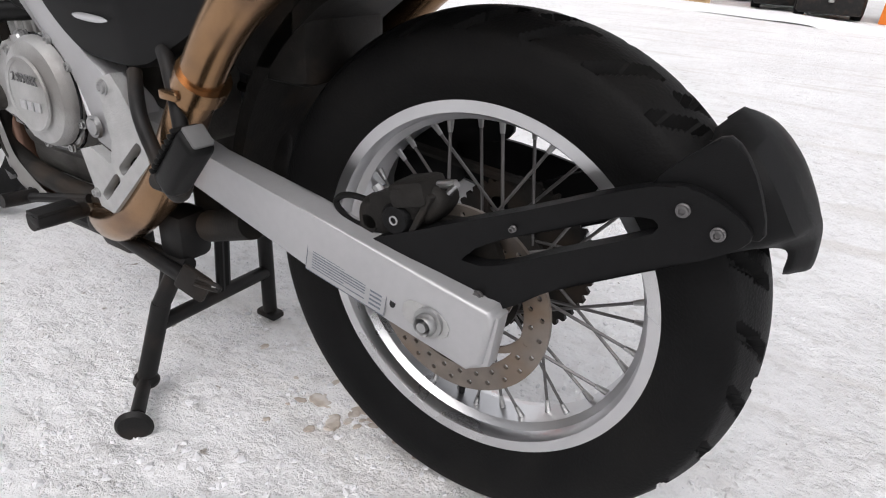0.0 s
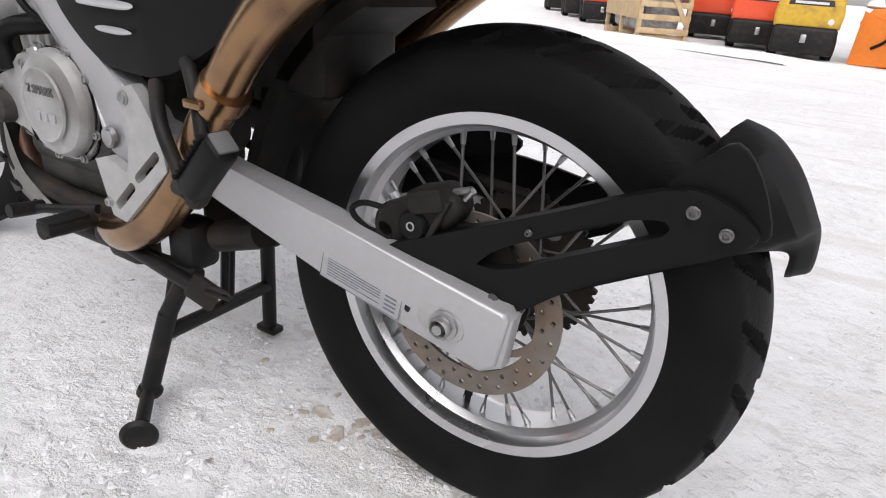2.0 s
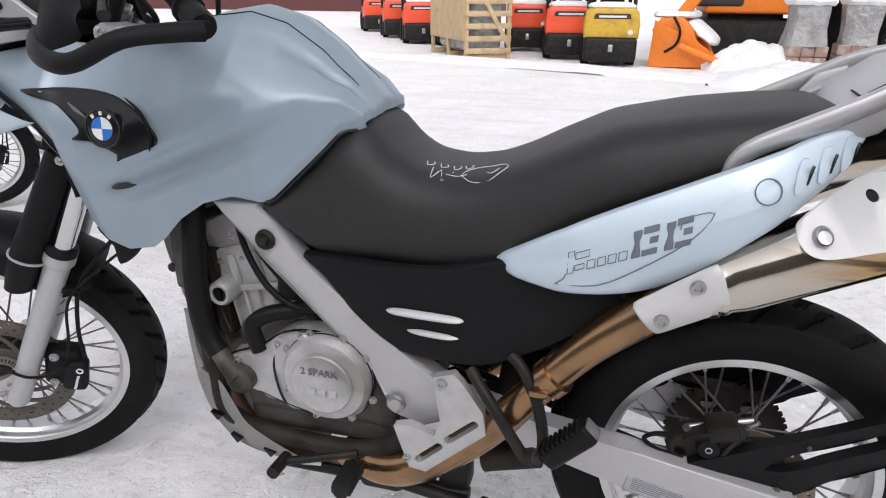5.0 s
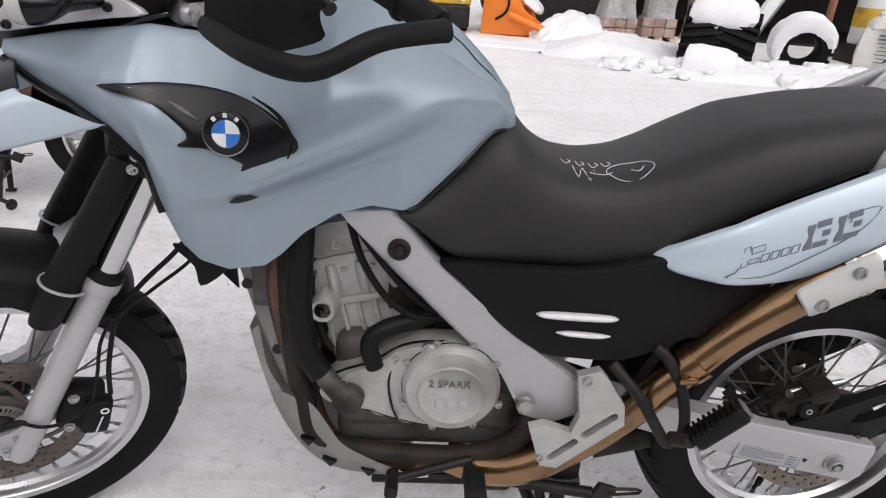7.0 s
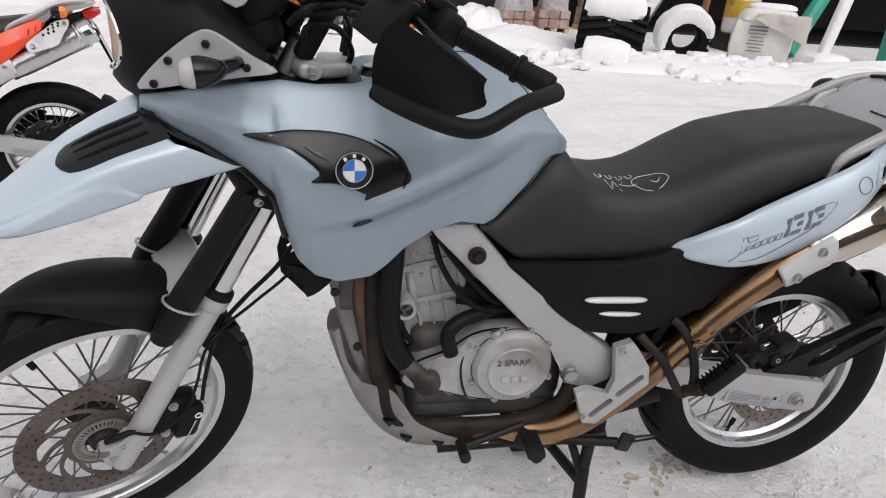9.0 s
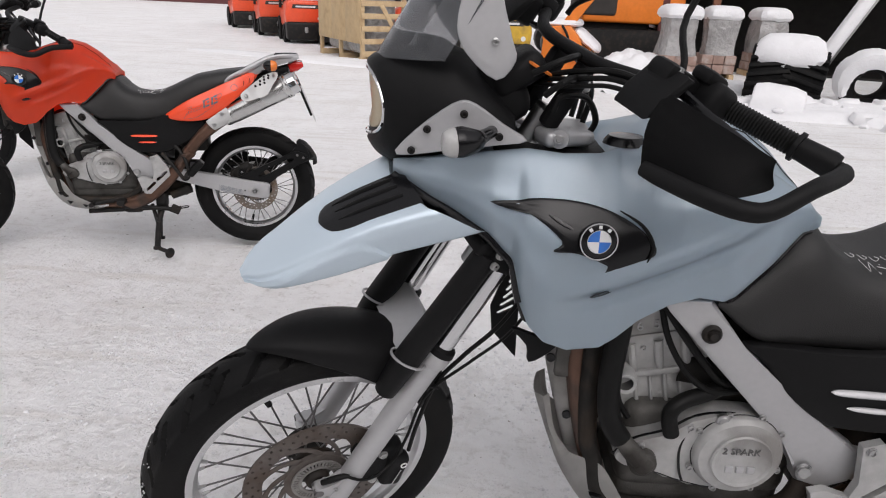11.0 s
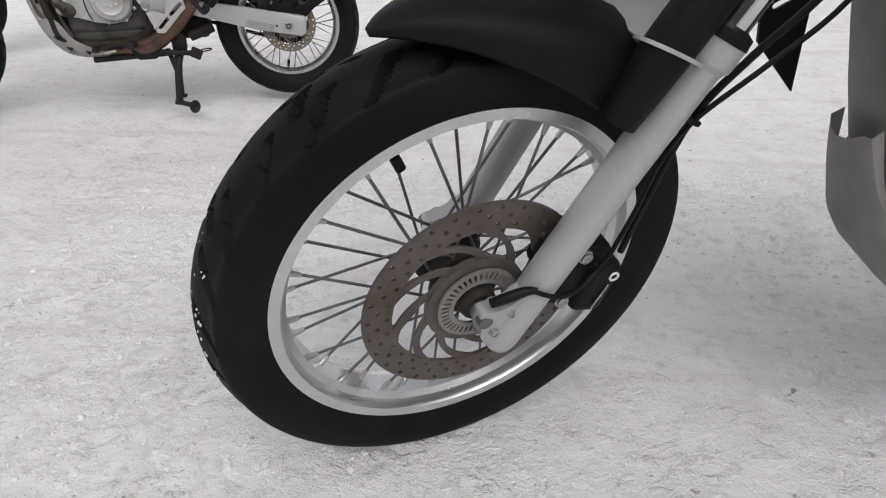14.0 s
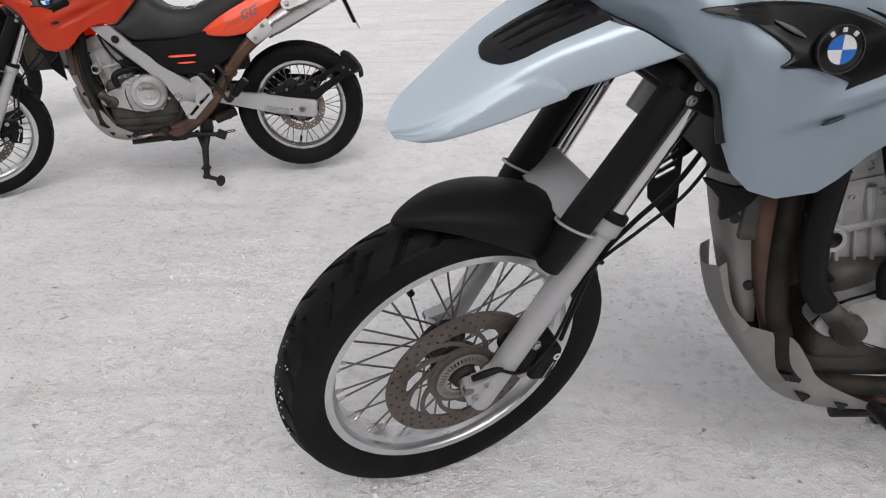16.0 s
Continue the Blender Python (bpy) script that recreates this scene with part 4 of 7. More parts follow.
    part("key_tag", xf(join(box(-0.12, -0.02, 0.915, 0.05, 0.018, 0.005, 0.002), tube([(-0.09, -0.01, 0.9), (-0.095, -0.025, 0.91), (-0.105, -0.02, 0.915)], 0.002, 6)), FB), ORANGEK, root, "orange key tag")
    # handlebar with grips, guards and levers
    hb = [(0.093, -0.413, 1.024), (0.03, -0.28, 1.016), (-0.02, -0.20, 1.002), (-0.075, -0.10, 0.972), (-0.085, 0.0, 0.966), (-0.075, 0.10, 0.972), (-0.02, 0.20, 1.002), (0.03, 0.28, 1.016), (0.093, 0.413, 1.024)]
    bar = part("handlebar", xf(tube(hb, 0.011, 12, 5), FB), BLACK, root, "black handlebar")
    part("bar_clamp", xf(join(box(-0.06, -0.04, 0.90, 0.035, 0.026, 0.12, 0.01), box(-0.06, 0.04, 0.90, 0.035, 0.026, 0.12, 0.01)), FB), BLACK, bar)
    for s in (-1, 1):
        a, b = Vector((0.064, s * 0.352, 1.0205)), Vector((0.018, s * 0.256, 1.014))
        prof = []
        for i in range(46):
            prof.append((0.0165 if i % 2 else 0.0148, 0.107 * i / 45))
        prof = [(0.0, 0)] + prof + [(0.0, 0.107)]
        g = lathe(prof, 16)
        q = (b - a).to_track_quat("Y", "Z").to_matrix().to_4x4()
        part("grip", xf(g, FB @ Matrix.Translation(a) @ q), HOSE, bar, "ribbed black rubber grip")
        part("bar_end", xf(lathe([(0, -0.06), (0.0165, -0.058), (0.0185, -0.05), (0.0165, -0.012), (0.0165, -0.006), (0.021, -0.005), (0.021, 0.001), (0, 0.001)], 18), FB @ Matrix.Translation(a) @ q), BLACK, bar)
        sw = part("switch_housing", xf(join(box(0.0, s * 0.24, 1.012, 0.05, 0.055, 0.052, 0.014, 3), box(-0.012, s * 0.225, 1.035, 0.045, 0.04, 0.022, 0.008, 2)), FB), BLACK, bar, "black switch housing")
        part("switch_button", xf(join(box(0.026, s * 0.25, 1.026, 0.006, 0.016, 0.01, 0.002), box(0.026, s * 0.24, 1.006, 0.006, 0.012, 0.012, 0.002)), FB), STEEL, sw)
        part("lever", xf(tube([(-0.045, s * 0.215, 1.0), (-0.045, s * 0.28, 0.992), (-0.03, s * 0.35, 0.985), (-0.02, s * 0.385, 0.98)], [0.009, 0.007, 0.0065, 0.008], 10, 4), FB), GLOSSB, bar)
        part("guard_mount", xf(join(box(-0.065, s * 0.205, 0.985, 0.045, 0.055, 0.06, 0.012, 3), box(-0.05, s * 0.205, 1.01, 0.08, 0.05, 0.03, 0.01)), FB), BLACK, bar)
        # hand guard: a bowed frame bar moulded to a deep shield in front of the grip
        frame_ = tube([(0.090, s * 0.418, 1.024), (0.055, s * 0.434, 1.010), (0.010, s * 0.446, 0.984), (-0.026, s * 0.445, 0.938), (-0.050, s * 0.430, 0.919), (-0.077, s * 0.390, 0.905), (-0.094, s * 0.333, 0.894), (-0.100, s * 0.303, 0.890)], [0.0135, 0.0125, 0.012, 0.0125, 0.013, 0.013, 0.0125, 0.011], 12, 4, flat=0.8)
        hg = part("hand_guard", xf(frame_, FB), BLACK, bar, "black plastic hand guard")
        sh = []
        for u in np.linspace(0, 1, 13):
            top = Vector((-0.088, -0.245, 0.987)).lerp(Vector((-0.040, -0.414, 0.988)), u)
            low = spline([(-0.100, -0.298, 0.890), (-0.092, -0.343, 0.898), (-0.072, -0.403, 0.911), (-0.036, -0.426, 0.950), (-0.030, -0.426, 0.963)], 3)[int(round(12 * u))]
            sh.append([Vector((p.x - 0.016 * math.sin(math.pi * v) * (1 - 0.6 * u), s * p.y, p.z)) for v in np.linspace(0, 1, 9) for p in (low.lerp(top, v),)])
        sbm = skin(bmesh.new(), sh, closed=False)
        bmesh.ops.solidify(sbm, geom=sbm.faces[:], thickness=0.006)
        part("guard_shield", xf(sbm, FB), BLACK, hg)
        part("guard_arm", xf(plate([(-0.078, 1.018), (-0.062, 1.018), (-0.080, 0.955), (-0.100, 0.94), (-0.098, 0.97)], s * 0.175, s * 0.255, bevel=0.006), FB), BLACK, hg)
        for y_ in (0.185, 0.225):
            part("guard_screw", xf(bolt((-0.07, s * y_, 1.018), 0.005, (0, 0, 1)), FB), STEEL, hg)
        # mirrors
        st = part("mirror_stem", xf(tube([(0.0, s * 0.165, 1.015), (-0.002, s * 0.155, 1.04), (0.0, s * 0.10, 1.10), (-0.01, s * 0.12, 1.22), (-0.04, s * 0.28, 1.34), (-0.05, s * 0.33, 1.36)], 0.0055, 10, 4), FB), BLACK, bar)
        part("mirror_head", xf(xf(lathe([(0, -0.02), (0.05, -0.014), (0.075, 0.0), (0.078, 0.008), (0.0, 0.008)], 28), Matrix.Diagonal((1.0, 1, 0.72, 1))), FB @ Matrix.Translation((-0.06, s * 0.37, 1.37)) @ Matrix.Rotation(radians(90), 4, "Z")), BLACK, st, "oval mirror in a black housing")
    # seat
    bm = bmesh.new()
    rings = []
    SX = [-0.80, -0.775, -0.72, -0.67, -0.635, -0.60, -0.56, -0.50, -0.44, -0.39, -0.34, -0.26, -0.15, -0.05, 0.02, 0.05]
    ST = [0.788, 0.806, 0.862, 0.912, 0.914, 0.868, 0.842, 0.834, 0.843, 0.863, 0.889, 0.926, 0.948, 0.960, 0.965, 0.952]
    SB = [0.77, 0.748, 0.704, 0.697, 0.696, 0.695, 0.694, 0.694, 0.70, 0.72, 0.76, 0.81, 0.862, 0.905, 0.935, 0.945]
    SW = [0.150, 0.153, 0.153, 0.15, 0.148, 0.146, 0.145, 0.146, 0.15, 0.156, 0.160, 0.163, 0.16, 0.148, 0.125, 0.09]
    for x in np.linspace(-0.80, 0.05, 70):
        zt, zb, w = (sum(lerp(x + o, SX, q) for o in (-0.012, 0, 0.012)) / 3 for q in (ST, SB, SW))
        h = zt - zb
        crown = lerp(x, [-0.7, -0.58, -0.3, 0.05], [0.0, 0.35, 0.35, 0.45])
        half = [(w * 0.93, zb), (w, zb + h * 0.12), (w * 0.985, zb + h * 0.45), (w * (0.86 + 0.06 * crown), zb + h * 0.78), (w * (0.58 + 0.2 * crown), zb + h * 0.95), (w * 0.3, zb + h * 0.992), (0, zt)]
        half = [(v[0], v[1]) for v in spline([(*q, 0) for q in half], 3)]
        rings.append([Vector((x, -y, z)) for y, z in half] + [Vector((x, y, z)) for y, z in reversed(half[:-1])])
    part("seat", skin(bm, rings), SEAT, root, "black vinyl seat with chalk scribbles", 60)
    # chalk marks on the seat
    def seat_pt(x, y):
        zt, zb, w = lerp(x, SX, ST), lerp(x, SX, SB), lerp(x, SX, SW)
        crown = lerp(x, [-0.7, -0.58, -0.3, 0.05], [0.0, 0.35, 0.35, 0.45])
        ys = [0, w * 0.3, w * (0.58 + 0.2 * crown), w * (0.86 + 0.06 * crown), w * 0.985]
        return Vector((x, y, lerp(-y, ys, [zt, zb + (zt - zb) * 0.992, zb + (zt - zb) * 0.95, zb + (zt - zb) * 0.78, zb + (zt - zb) * 0.45]) + 0.0028))
    oval = [seat_pt(-0.447 + 0.036 * math.cos(a), -0.082 + 0.026 * math.sin(a)) for a in np.linspace(0.3, 6.5, 26)]
    marks = [oval, [seat_pt(x, y) for x, y in ((-0.445, -0.08), (-0.435, -0.09), (-0.425, -0.078))], [seat_pt(x, y) for x, y in ((-0.475, -0.085), (-0.49, -0.09), (-0.51, -0.083))],
             [seat_pt(x, y) for x, y in ((-0.535, -0.065), (-0.53, -0.10), (-0.52, -0.07), (-0.512, -0.102), (-0.50, -0.07))]]
    marks += [[seat_pt(x, y) for x, y in ((x0, -0.045), (x0 + 0.004, -0.06), (x0 + 0.014, -0.052), (x0 + 0.01, -0.044))] for x0 in (-0.55, -0.527, -0.505, -0.485)]
    part("chalk_mark", join(*[tube(m, 0.0006, 5, 3) for m in marks]), WHITE, root, "white chalk scribble on the seat")
    # tail panels
    def tail_y(x, z):
        base_ = lerp(x, [-0.42, -0.38, -0.31, -0.1, -0.05, 0.06], [0.152, 0.186, 0.214, 0.216, 0.206, 0.146])
        d_ = max(0, z - lerp(x, [-0.4, 0.05], [0.707, 0.870]))
        return -base_ + 0.16 * d_ + 2.0 * d_ * d_ + 0.25 * max(0, lerp(x, [-0.4, 0.05], [0.72, 0.90]) - z)
    for s in (-1, 1):
        f = Matrix.Diagonal((1, -s, 1, 1))
        tp = part("tail_panel", xf(shell([(-0.417, 0.724), (-0.386, 0.750), (-0.31, 0.798), (-0.239, 0.834), (-0.172, 0.865), (-0.11, 0.894), (-0.05, 0.920), (0.005, 0.943), (0.054, 0.952), (0.040, 0.918), (0.010, 0.880), (-0.033, 0.840), (-0.093, 0.788), (-0.16, 0.736), (-0.21, 0.713), (-0.27, 0.703), (-0.335, 0.704), (-0.39, 0.712)], tail_y, 0.006, 10, 0.006, 4), f), PAINT, root, "ice blue tail side panel with grey decal bars")
        cc = [(-0.066 + 0.0155 * math.cos(a), -0.209, 0.873 + 0.0155 * math.sin(a)) for a in np.linspace(0, 2 * math.pi, 25)]
        on = lambda pts, o=0.0012: [Vector((x, tail_y(x, z) - o, z)) for x, z in pts]
        part("panel_ring", xf(tube(on([(p[0], p[2]) for p in cc]), 0.0009, 5, 1), f), DECAL, tp)
        part("decal_outline", xf(join(tube(on([(-0.318, 0.719), (-0.306, 0.730), (-0.304, 0.738)]), 0.0008, 5, 2, False), tube(on([(-0.318, 0.719), (-0.262, 0.722), (-0.21, 0.753), (-0.15, 0.803), (-0.125, 0.843), (-0.158, 0.832), (-0.163, 0.818)]), 0.0008, 5, 3)), f), DECAL, tp)
        # plain broken bars in place of the model mark: a thin outlined block, four small blocks, two large ones
        def decal(x, z, w, h, rise=0.40):
            o = [(x, z), (x + w, z + w * rise), (x + w, z + h + w * rise), (x, z + h)]
            q = shell(o, lambda xx, zz: tail_y(xx, zz) - 0.0014, 0.0003, 2, 0.0002, 1, smooth=False)
            part("decal_bar", xf(q, f), DECAL, tp)
        def rim_bar(x, z, w, h, rise=0.40):
            part("decal_outline", xf(tube(on([(x, z), (x + w, z + w * rise), (x + w, z + h + w * rise), (x, z + h), (x, z)]), 0.0007, 5, 2, False), f), DECAL, tp)
        rim_bar(-0.302, 0.738, 0.008, 0.032)
        rim_bar(-0.292, 0.762, 0.018, 0.009)
        rim_bar(-0.292, 0.745, 0.012, 0.008)
        for k_ in range(4):
            rim_bar(-0.276 + 0.0135 * k_, 0.749 + 0.0054 * k_, 0.010, 0.013)
        for x_ in (-0.220, -0.180):
            z_ = 0.770 + (x_ + 0.22) * 0.40
            decal(x_, z_, 0.011, 0.038)
            decal(x_ + 0.0125, z_ + 0.031 + 0.005, 0.019, 0.009)
            decal(x_ + 0.0125, z_ + 0.005, 0.019, 0.009)
            decal(x_ + 0.021, z_ + 0.0165 + 0.0085, 0.0105, 0.009)
        for k in range(3):
            x = -0.03 + 0.027 * k
            z = 0.893 + 0.013 * k
            g = shell([(x - 0.006, z - 0.022), (x + 0.006, z - 0.014), (x + 0.011, z + 0.016), (x - 0.002, z + 0.016)], lambda xx, zz: tail_y(xx, zz) - 0.004, 0.002, 3, 0.004, 3)
            part("panel_gill", xf(g, f), PAINT, tp)
            part("gill_gap", xf(plate([(x + 0.0085, z - 0.012), (x + 0.0102, z - 0.011), (x + 0.0138, z + 0.012), (x + 0.0122, z + 0.012)], tail_y(x, z) - 0.004, tail_y(x, z) + 0.004), f), GLOSSB, tp)
        # black side cover with two silver slashes
        sc = shell([(-0.735, 0.698), (-0.70, 0.664), (-0.648, 0.605), (-0.585, 0.556), (-0.54, 0.541), (-0.43, 0.541), (-0.37, 0.565), (-0.30, 0.605), (-0.22, 0.665), (-0.24, 0.705), (-0.32, 0.715), (-0.40, 0.73), (-0.5, 0.705), (-0.6, 0.70)], lambda x, z: -lerp(x, [-0.74, -0.6, -0.45, -0.25], [0.152, 0.168, 0.176, 0.16]) + 0.12 * max(0, 0.6 - z), 0.01, 8, 0.01, 4)
        cv = part("side_cover", xf(sc, f), BLACK, root, "textured black side cover with two silver slashes")
        for x0, x1, z, r in ((-0.583, -0.454, 0.627, 0.0065), (-0.548, -0.462, 0.595, 0.005)):
            part("silver_slash", xf(tube([(x0, -0.174, z), (x0 + 0.02, -0.176, z), (x1 - 0.02, -0.18, z), (x1, -0.18, z)], [0.001, r, r, 0.001], 10, 5, flat=0.45), f), SATIN, cv)
        # frame beam
        beam = plate([(-0.90, 0.78), (-0.81, 0.78), (-0.735, 0.69), (-0.646, 0.613), (-0.568, 0.545), (-0.488, 0.489), (-0.468, 0.46), (-0.485, 0.415), (-0.53, 0.395), (-0.585, 0.412), (-0.592, 0.45), (-0.622, 0.49), (-0.730, 0.602), (-0.810, 0.682), (-0.878, 0.752)], -0.152, -0.112, bevel=0.007, seg=3)
        fb = part("frame_beam", xf(beam, f), SATIN, root, "silver painted steel frame beam")
        part("frame_bolt", xf(lathe([(0, -0.012), (0.007, -0.012), (0.009, -0.004), (0.014, -0.006), (0.017, -0.003), (0.018, 0.002)], 24), f @ Matrix.Translation((-0.801, -0.153, 0.716))), DARKST, fb)
        part("pivot_bolt", xf(join(xf(lathe([(0, -0.004), (0.011, -0.006), (0.0125, 0.0)], 20), Matrix.Translation((-0.577, -0.154, 0.437))), xf(lathe([(0.0115, -0.003), (0.0155, -0.005), (0.017, 0.0), (0.0115, 0.001)], 24, True), Matrix.Translation((-0.577, -0.154, 0.437)))), f), STEEL, fb)
        # bracket of the rest plate
        br = plate([(-0.503, 0.52), (-0.468, 0.532), (-0.452, 0.515), (-0.418, 0.466), (-0.412, 0.425), (-0.515, 0.328), (-0.545, 0.332), (-0.572, 0.412), (-0.545, 0.42), (-0.50, 0.405), (-0.49, 0.44)], -0.185, -0.168, [slot(-0.476, 0.402, -0.432, 0.442, 0.007), slot(-0.528, 0.352, -0.492, 0.386, 0.007)])
        bp = part("heel_plate", xf(br, f), CASE, root, "cast aluminium heel plate with two slots")
        for p_, r_ in (((-0.487, -0.185, 0.512), 0.008), ((-0.548, -0.185, 0.352), 0.006)):
            part("plate_bolt", xf(bolt(p_, r_), f), STEEL, bp)
    # swingarm
    for s in (-1, 1):
        f = Matrix.Diagonal((1, -s, 1, 1))
        arm = plate([(-0.50, 0.475), (-0.42, 0.462), (-0.346, 0.441), (-0.184, 0.412), (0.072, 0.362), (0.078, 0.352), (0.068, 0.292), (0.05, 0.278), (-0.136, 0.314), (-0.375, 0.385), (-0.50, 0.415)], -0.140, -0.104, bevel=0.006, seg=3)
        sa = part("swingarm", xf(arm, f), SATIN, root, "silver box-section swingarm")
        part("axle_plate", xf(join(plate(slot(-0.02, 0.328, 0.012, 0.322, 0.016), -0.1425, -0.138, bevel=0.001)), f), CASE, sa)
        part("axle_nut", xf(join(xf(lathe([(0, -0.017), (0.006, -0.017), (0.0065, -0.008), (0.011, -0.016), (0.0135, -0.012), (0.0135, -0.006), (0.0185, -0.005), (0.0185, 0.0)], 6 * 4), Matrix.Translation((0.002, -0.142, 0.325)))), f), STEEL, sa)
        part("adjuster_slot", xf(plate(slot(-0.0505, 0.327, -0.047, 0.339, 0.004), -0.1412, -0.139), f), GLOSSB, sa)
        part("end_cap", xf(plate([(0.036, 0.365), (0.082, 0.354), (0.074, 0.288), (0.048, 0.274)], -0.132, -0.108, bevel=0.004), f), SATIN, sa)
    st = part("sticker", plate([(-0.176, 0.386), (-0.052, 0.363), (-0.063, 0.306), (-0.186, 0.33)], -0.1408, -0.139), STICK, root, "pale warning sticker with rows of unreadable text")
    for k in range(12):
        z, L_ = 0.3765 - 0.0037 * k, (0.082 if k % 5 else 0.05)
        x0 = -0.168 - 0.0006 * k
        part("text_line", plate([(x0, z - 0.0011), (x0 + L_, z - 0.0011 - 0.187 * L_), (x0 + L_, z - 0.187 * L_), (x0, z)], -0.1413, -0.1407), DECAL, st)
    for k in range(8):
        z = 0.358 - 0.0058 * k
        x0 = -0.079 - 0.0009 * k
        part("text_line", plate([(x0, z - 0.0011), (x0 + 0.017, z - 0.0041), (x0 + 0.017, z - 0.002), (x0, z + 0.001)], -0.1413, -0.1407), DECAL, st)
    for q in ([(-0.175, 0.3852), (-0.053, 0.3625), (-0.0635, 0.3068), (-0.1852, 0.3305), (-0.175, 0.3852)],):
        part("sticker_border", tube([(x, -0.1411, z) for x, z in q], 0.0006, 4, 2, False), DECAL, st)

    # hugger: forked arm and fender behind the tyre
    arm = plate(smooth_loop([(-0.112, 0.362), (-0.10, 0.388), (-0.024, 0.424), (0.09, 0.474), (0.205, 0.525), (0.252, 0.525), (0.29, 0.50), (0.265, 0.472), (0.19, 0.43), (0.124, 0.392), (0.08, 0.358), (0.045, 0.346), (-0.03, 0.352)], 4), -0.125, -0.105,
                [smooth_loop([(0.02, 0.398), (0.055, 0.428), (0.125, 0.462), (0.198, 0.496), (0.217, 0.488), (0.20, 0.475), (0.125, 0.437), (0.065, 0.406)], 3)], bevel=0.003)
    # it narrows towards the wheel's middle line behind
    for v in arm.verts:
        v.co.y += 0.022 * min(1, max(0, (v.co.x + 0.05) / 0.3))
    hug = part("hugger_arm", arm, BLACK, root, "matt black plastic hugger arm")
    part("hugger_arm", xf(plate([(-0.08, 0.37), (-0.07, 0.385), (0.205, 0.522), (0.27, 0.50), (0.20, 0.455), (0.05, 0.375)], 0.095, 0.11, bevel=0.003), Matrix()), BLACK, root)
    def hug_ring(a, w, r, sk):
        c = Vector((0, 0, 0.324))
        out = []
        for s, rr in ((-1, r - sk), (-0.97, r - sk * 0.35), (-0.8, r + 0.002), (-0.45, r + 0.012), (0, r + 0.016), (0.45, r + 0.012), (0.8, r + 0.002), (0.97, r - sk * 0.35), (1, r - sk)):
            out.append(c + Vector((rr * math.cos(a), s * w, rr * math.sin(a))))
        return out + [c + (p - c) * 0.986 for p in reversed(out)]
    H = spline([(radians(a), w, r, sk) for a, w, r, sk in ((19.5, 0.014, 0.343, 0.002), (21, 0.024, 0.348, 0.004), (24.5, 0.030, 0.356, 0.006), (26.5, 0.050, 0.359, 0.035), (28, 0.074, 0.359, 0.075), (31, 0.082, 0.359, 0.085), (35, 0.084, 0.359, 0.085), (39, 0.078, 0.357, 0.07), (42, 0.064, 0.354, 0.045), (44.5, 0.046, 0.348, 0.02), (46.5, 0.026, 0.341, 0.004))], 5)
    part("hugger_fender", skin(bmesh.new(), [hug_ring(*h) for h in H]), BLACK, root, "matt black hugger fender behind the rear tyre")
    part("hugger_side", plate(smooth_loop([(0.197, 0.517), (0.212, 0.54), (0.231, 0.559), (0.254, 0.576), (0.28, 0.549), (0.299, 0.5), (0.282, 0.493), (0.272, 0.509), (0.248, 0.52), (0.225, 0.521)], 3), -0.096, -0.086, bevel=0.003), BLACK, root, "side skirt of the hugger fender")
    for p_, r_ in (((0.232, -0.105, 0.509), 0.0062), ((0.264, -0.104, 0.495), 0.0062), ((-0.078, -0.125, 0.381), 0.0065), ((0.048, -0.119, 0.364), 0.0065), ((0.08, -0.117, 0.452), 0.0035)):
        part("hugger_bolt", bolt(p_, r_ * 0.85), SPOKE, hug)
    # chain guard, chain and linkage on the far side
    part("chain_guard", plate(smooth_loop([(-0.23, 0.357), (-0.206, 0.439), (-0.163, 0.481), (-0.083, 0.499), (-0.036, 0.49), (-0.055, 0.465), (-0.125, 0.451), (-0.104, 0.406), (-0.159, 0.371)], 3), 0.098, 0.106, bevel=0.002), BLACK, root, "black chain guard on the far side")
    part("chain_guard", plate(smooth_loop([(-0.189, 0.439), (-0.112, 0.467), (0.011, 0.462), (0.116, 0.435), (0.10, 0.386), (-0.018, 0.345), (-0.134, 0.345), (-0.182, 0.388)], 3), 0.110, 0.116, bevel=0.002), BLACK, root, "black plastic guard on the far side")
    for z0, z1 in ((0.425, 0.47), (0.222, 0.40)):
        part("chain", rod((0.0, 0.076, z0), (-0.56, 0.076, z1), 0.008, 8), FRAMEG, root, "grimy drive chain")
    part("suspension_link", join(box(-0.43, 0, 0.33, 0.16, 0.13, 0.09, 0.02, 3), rod((-0.40, 0, 0.34), (-0.36, 0, 0.62), 0.035, 16)), FRAMEG, root, "dark suspension link and spring leg")
    part("side_cylinder", rod((-0.43, -0.09, 0.30), (-0.33, -0.095, 0.335), 0.024, 16), FRAMEG, root)
    # rear caliper
    rc = part("rear_caliper", plate(smooth_loop([(-0.117, 0.433), (-0.081, 0.453), (-0.051, 0.465), (-0.019, 0.469), (-0.006, 0.451), (-0.021, 0.426), (-0.054, 0.408), (-0.08, 0.393), (-0.108, 0.389), (-0.124, 0.405)], 3), -0.118, -0.072, bevel=0.012, seg=3), FRAMEG, root, "grimy black rear brake caliper")
    part("caliper_piston", xf(lathe([(0, -0.008), (0.016, -0.008), (0.019, -0.004), (0.02, 0.006)], 20), Matrix.Translation((-0.062, -0.118, 0.424))), BLACK, rc)
    part("caliper_mark", xf(lathe([(0.004, -0.001), (0.0055, -0.001), (0.0055, 0.001), (0.004, 0.001)], 18, True), Matrix.Translation((-0.062, -0.1265, 0.424))), SATIN, rc, "small white ring mark")
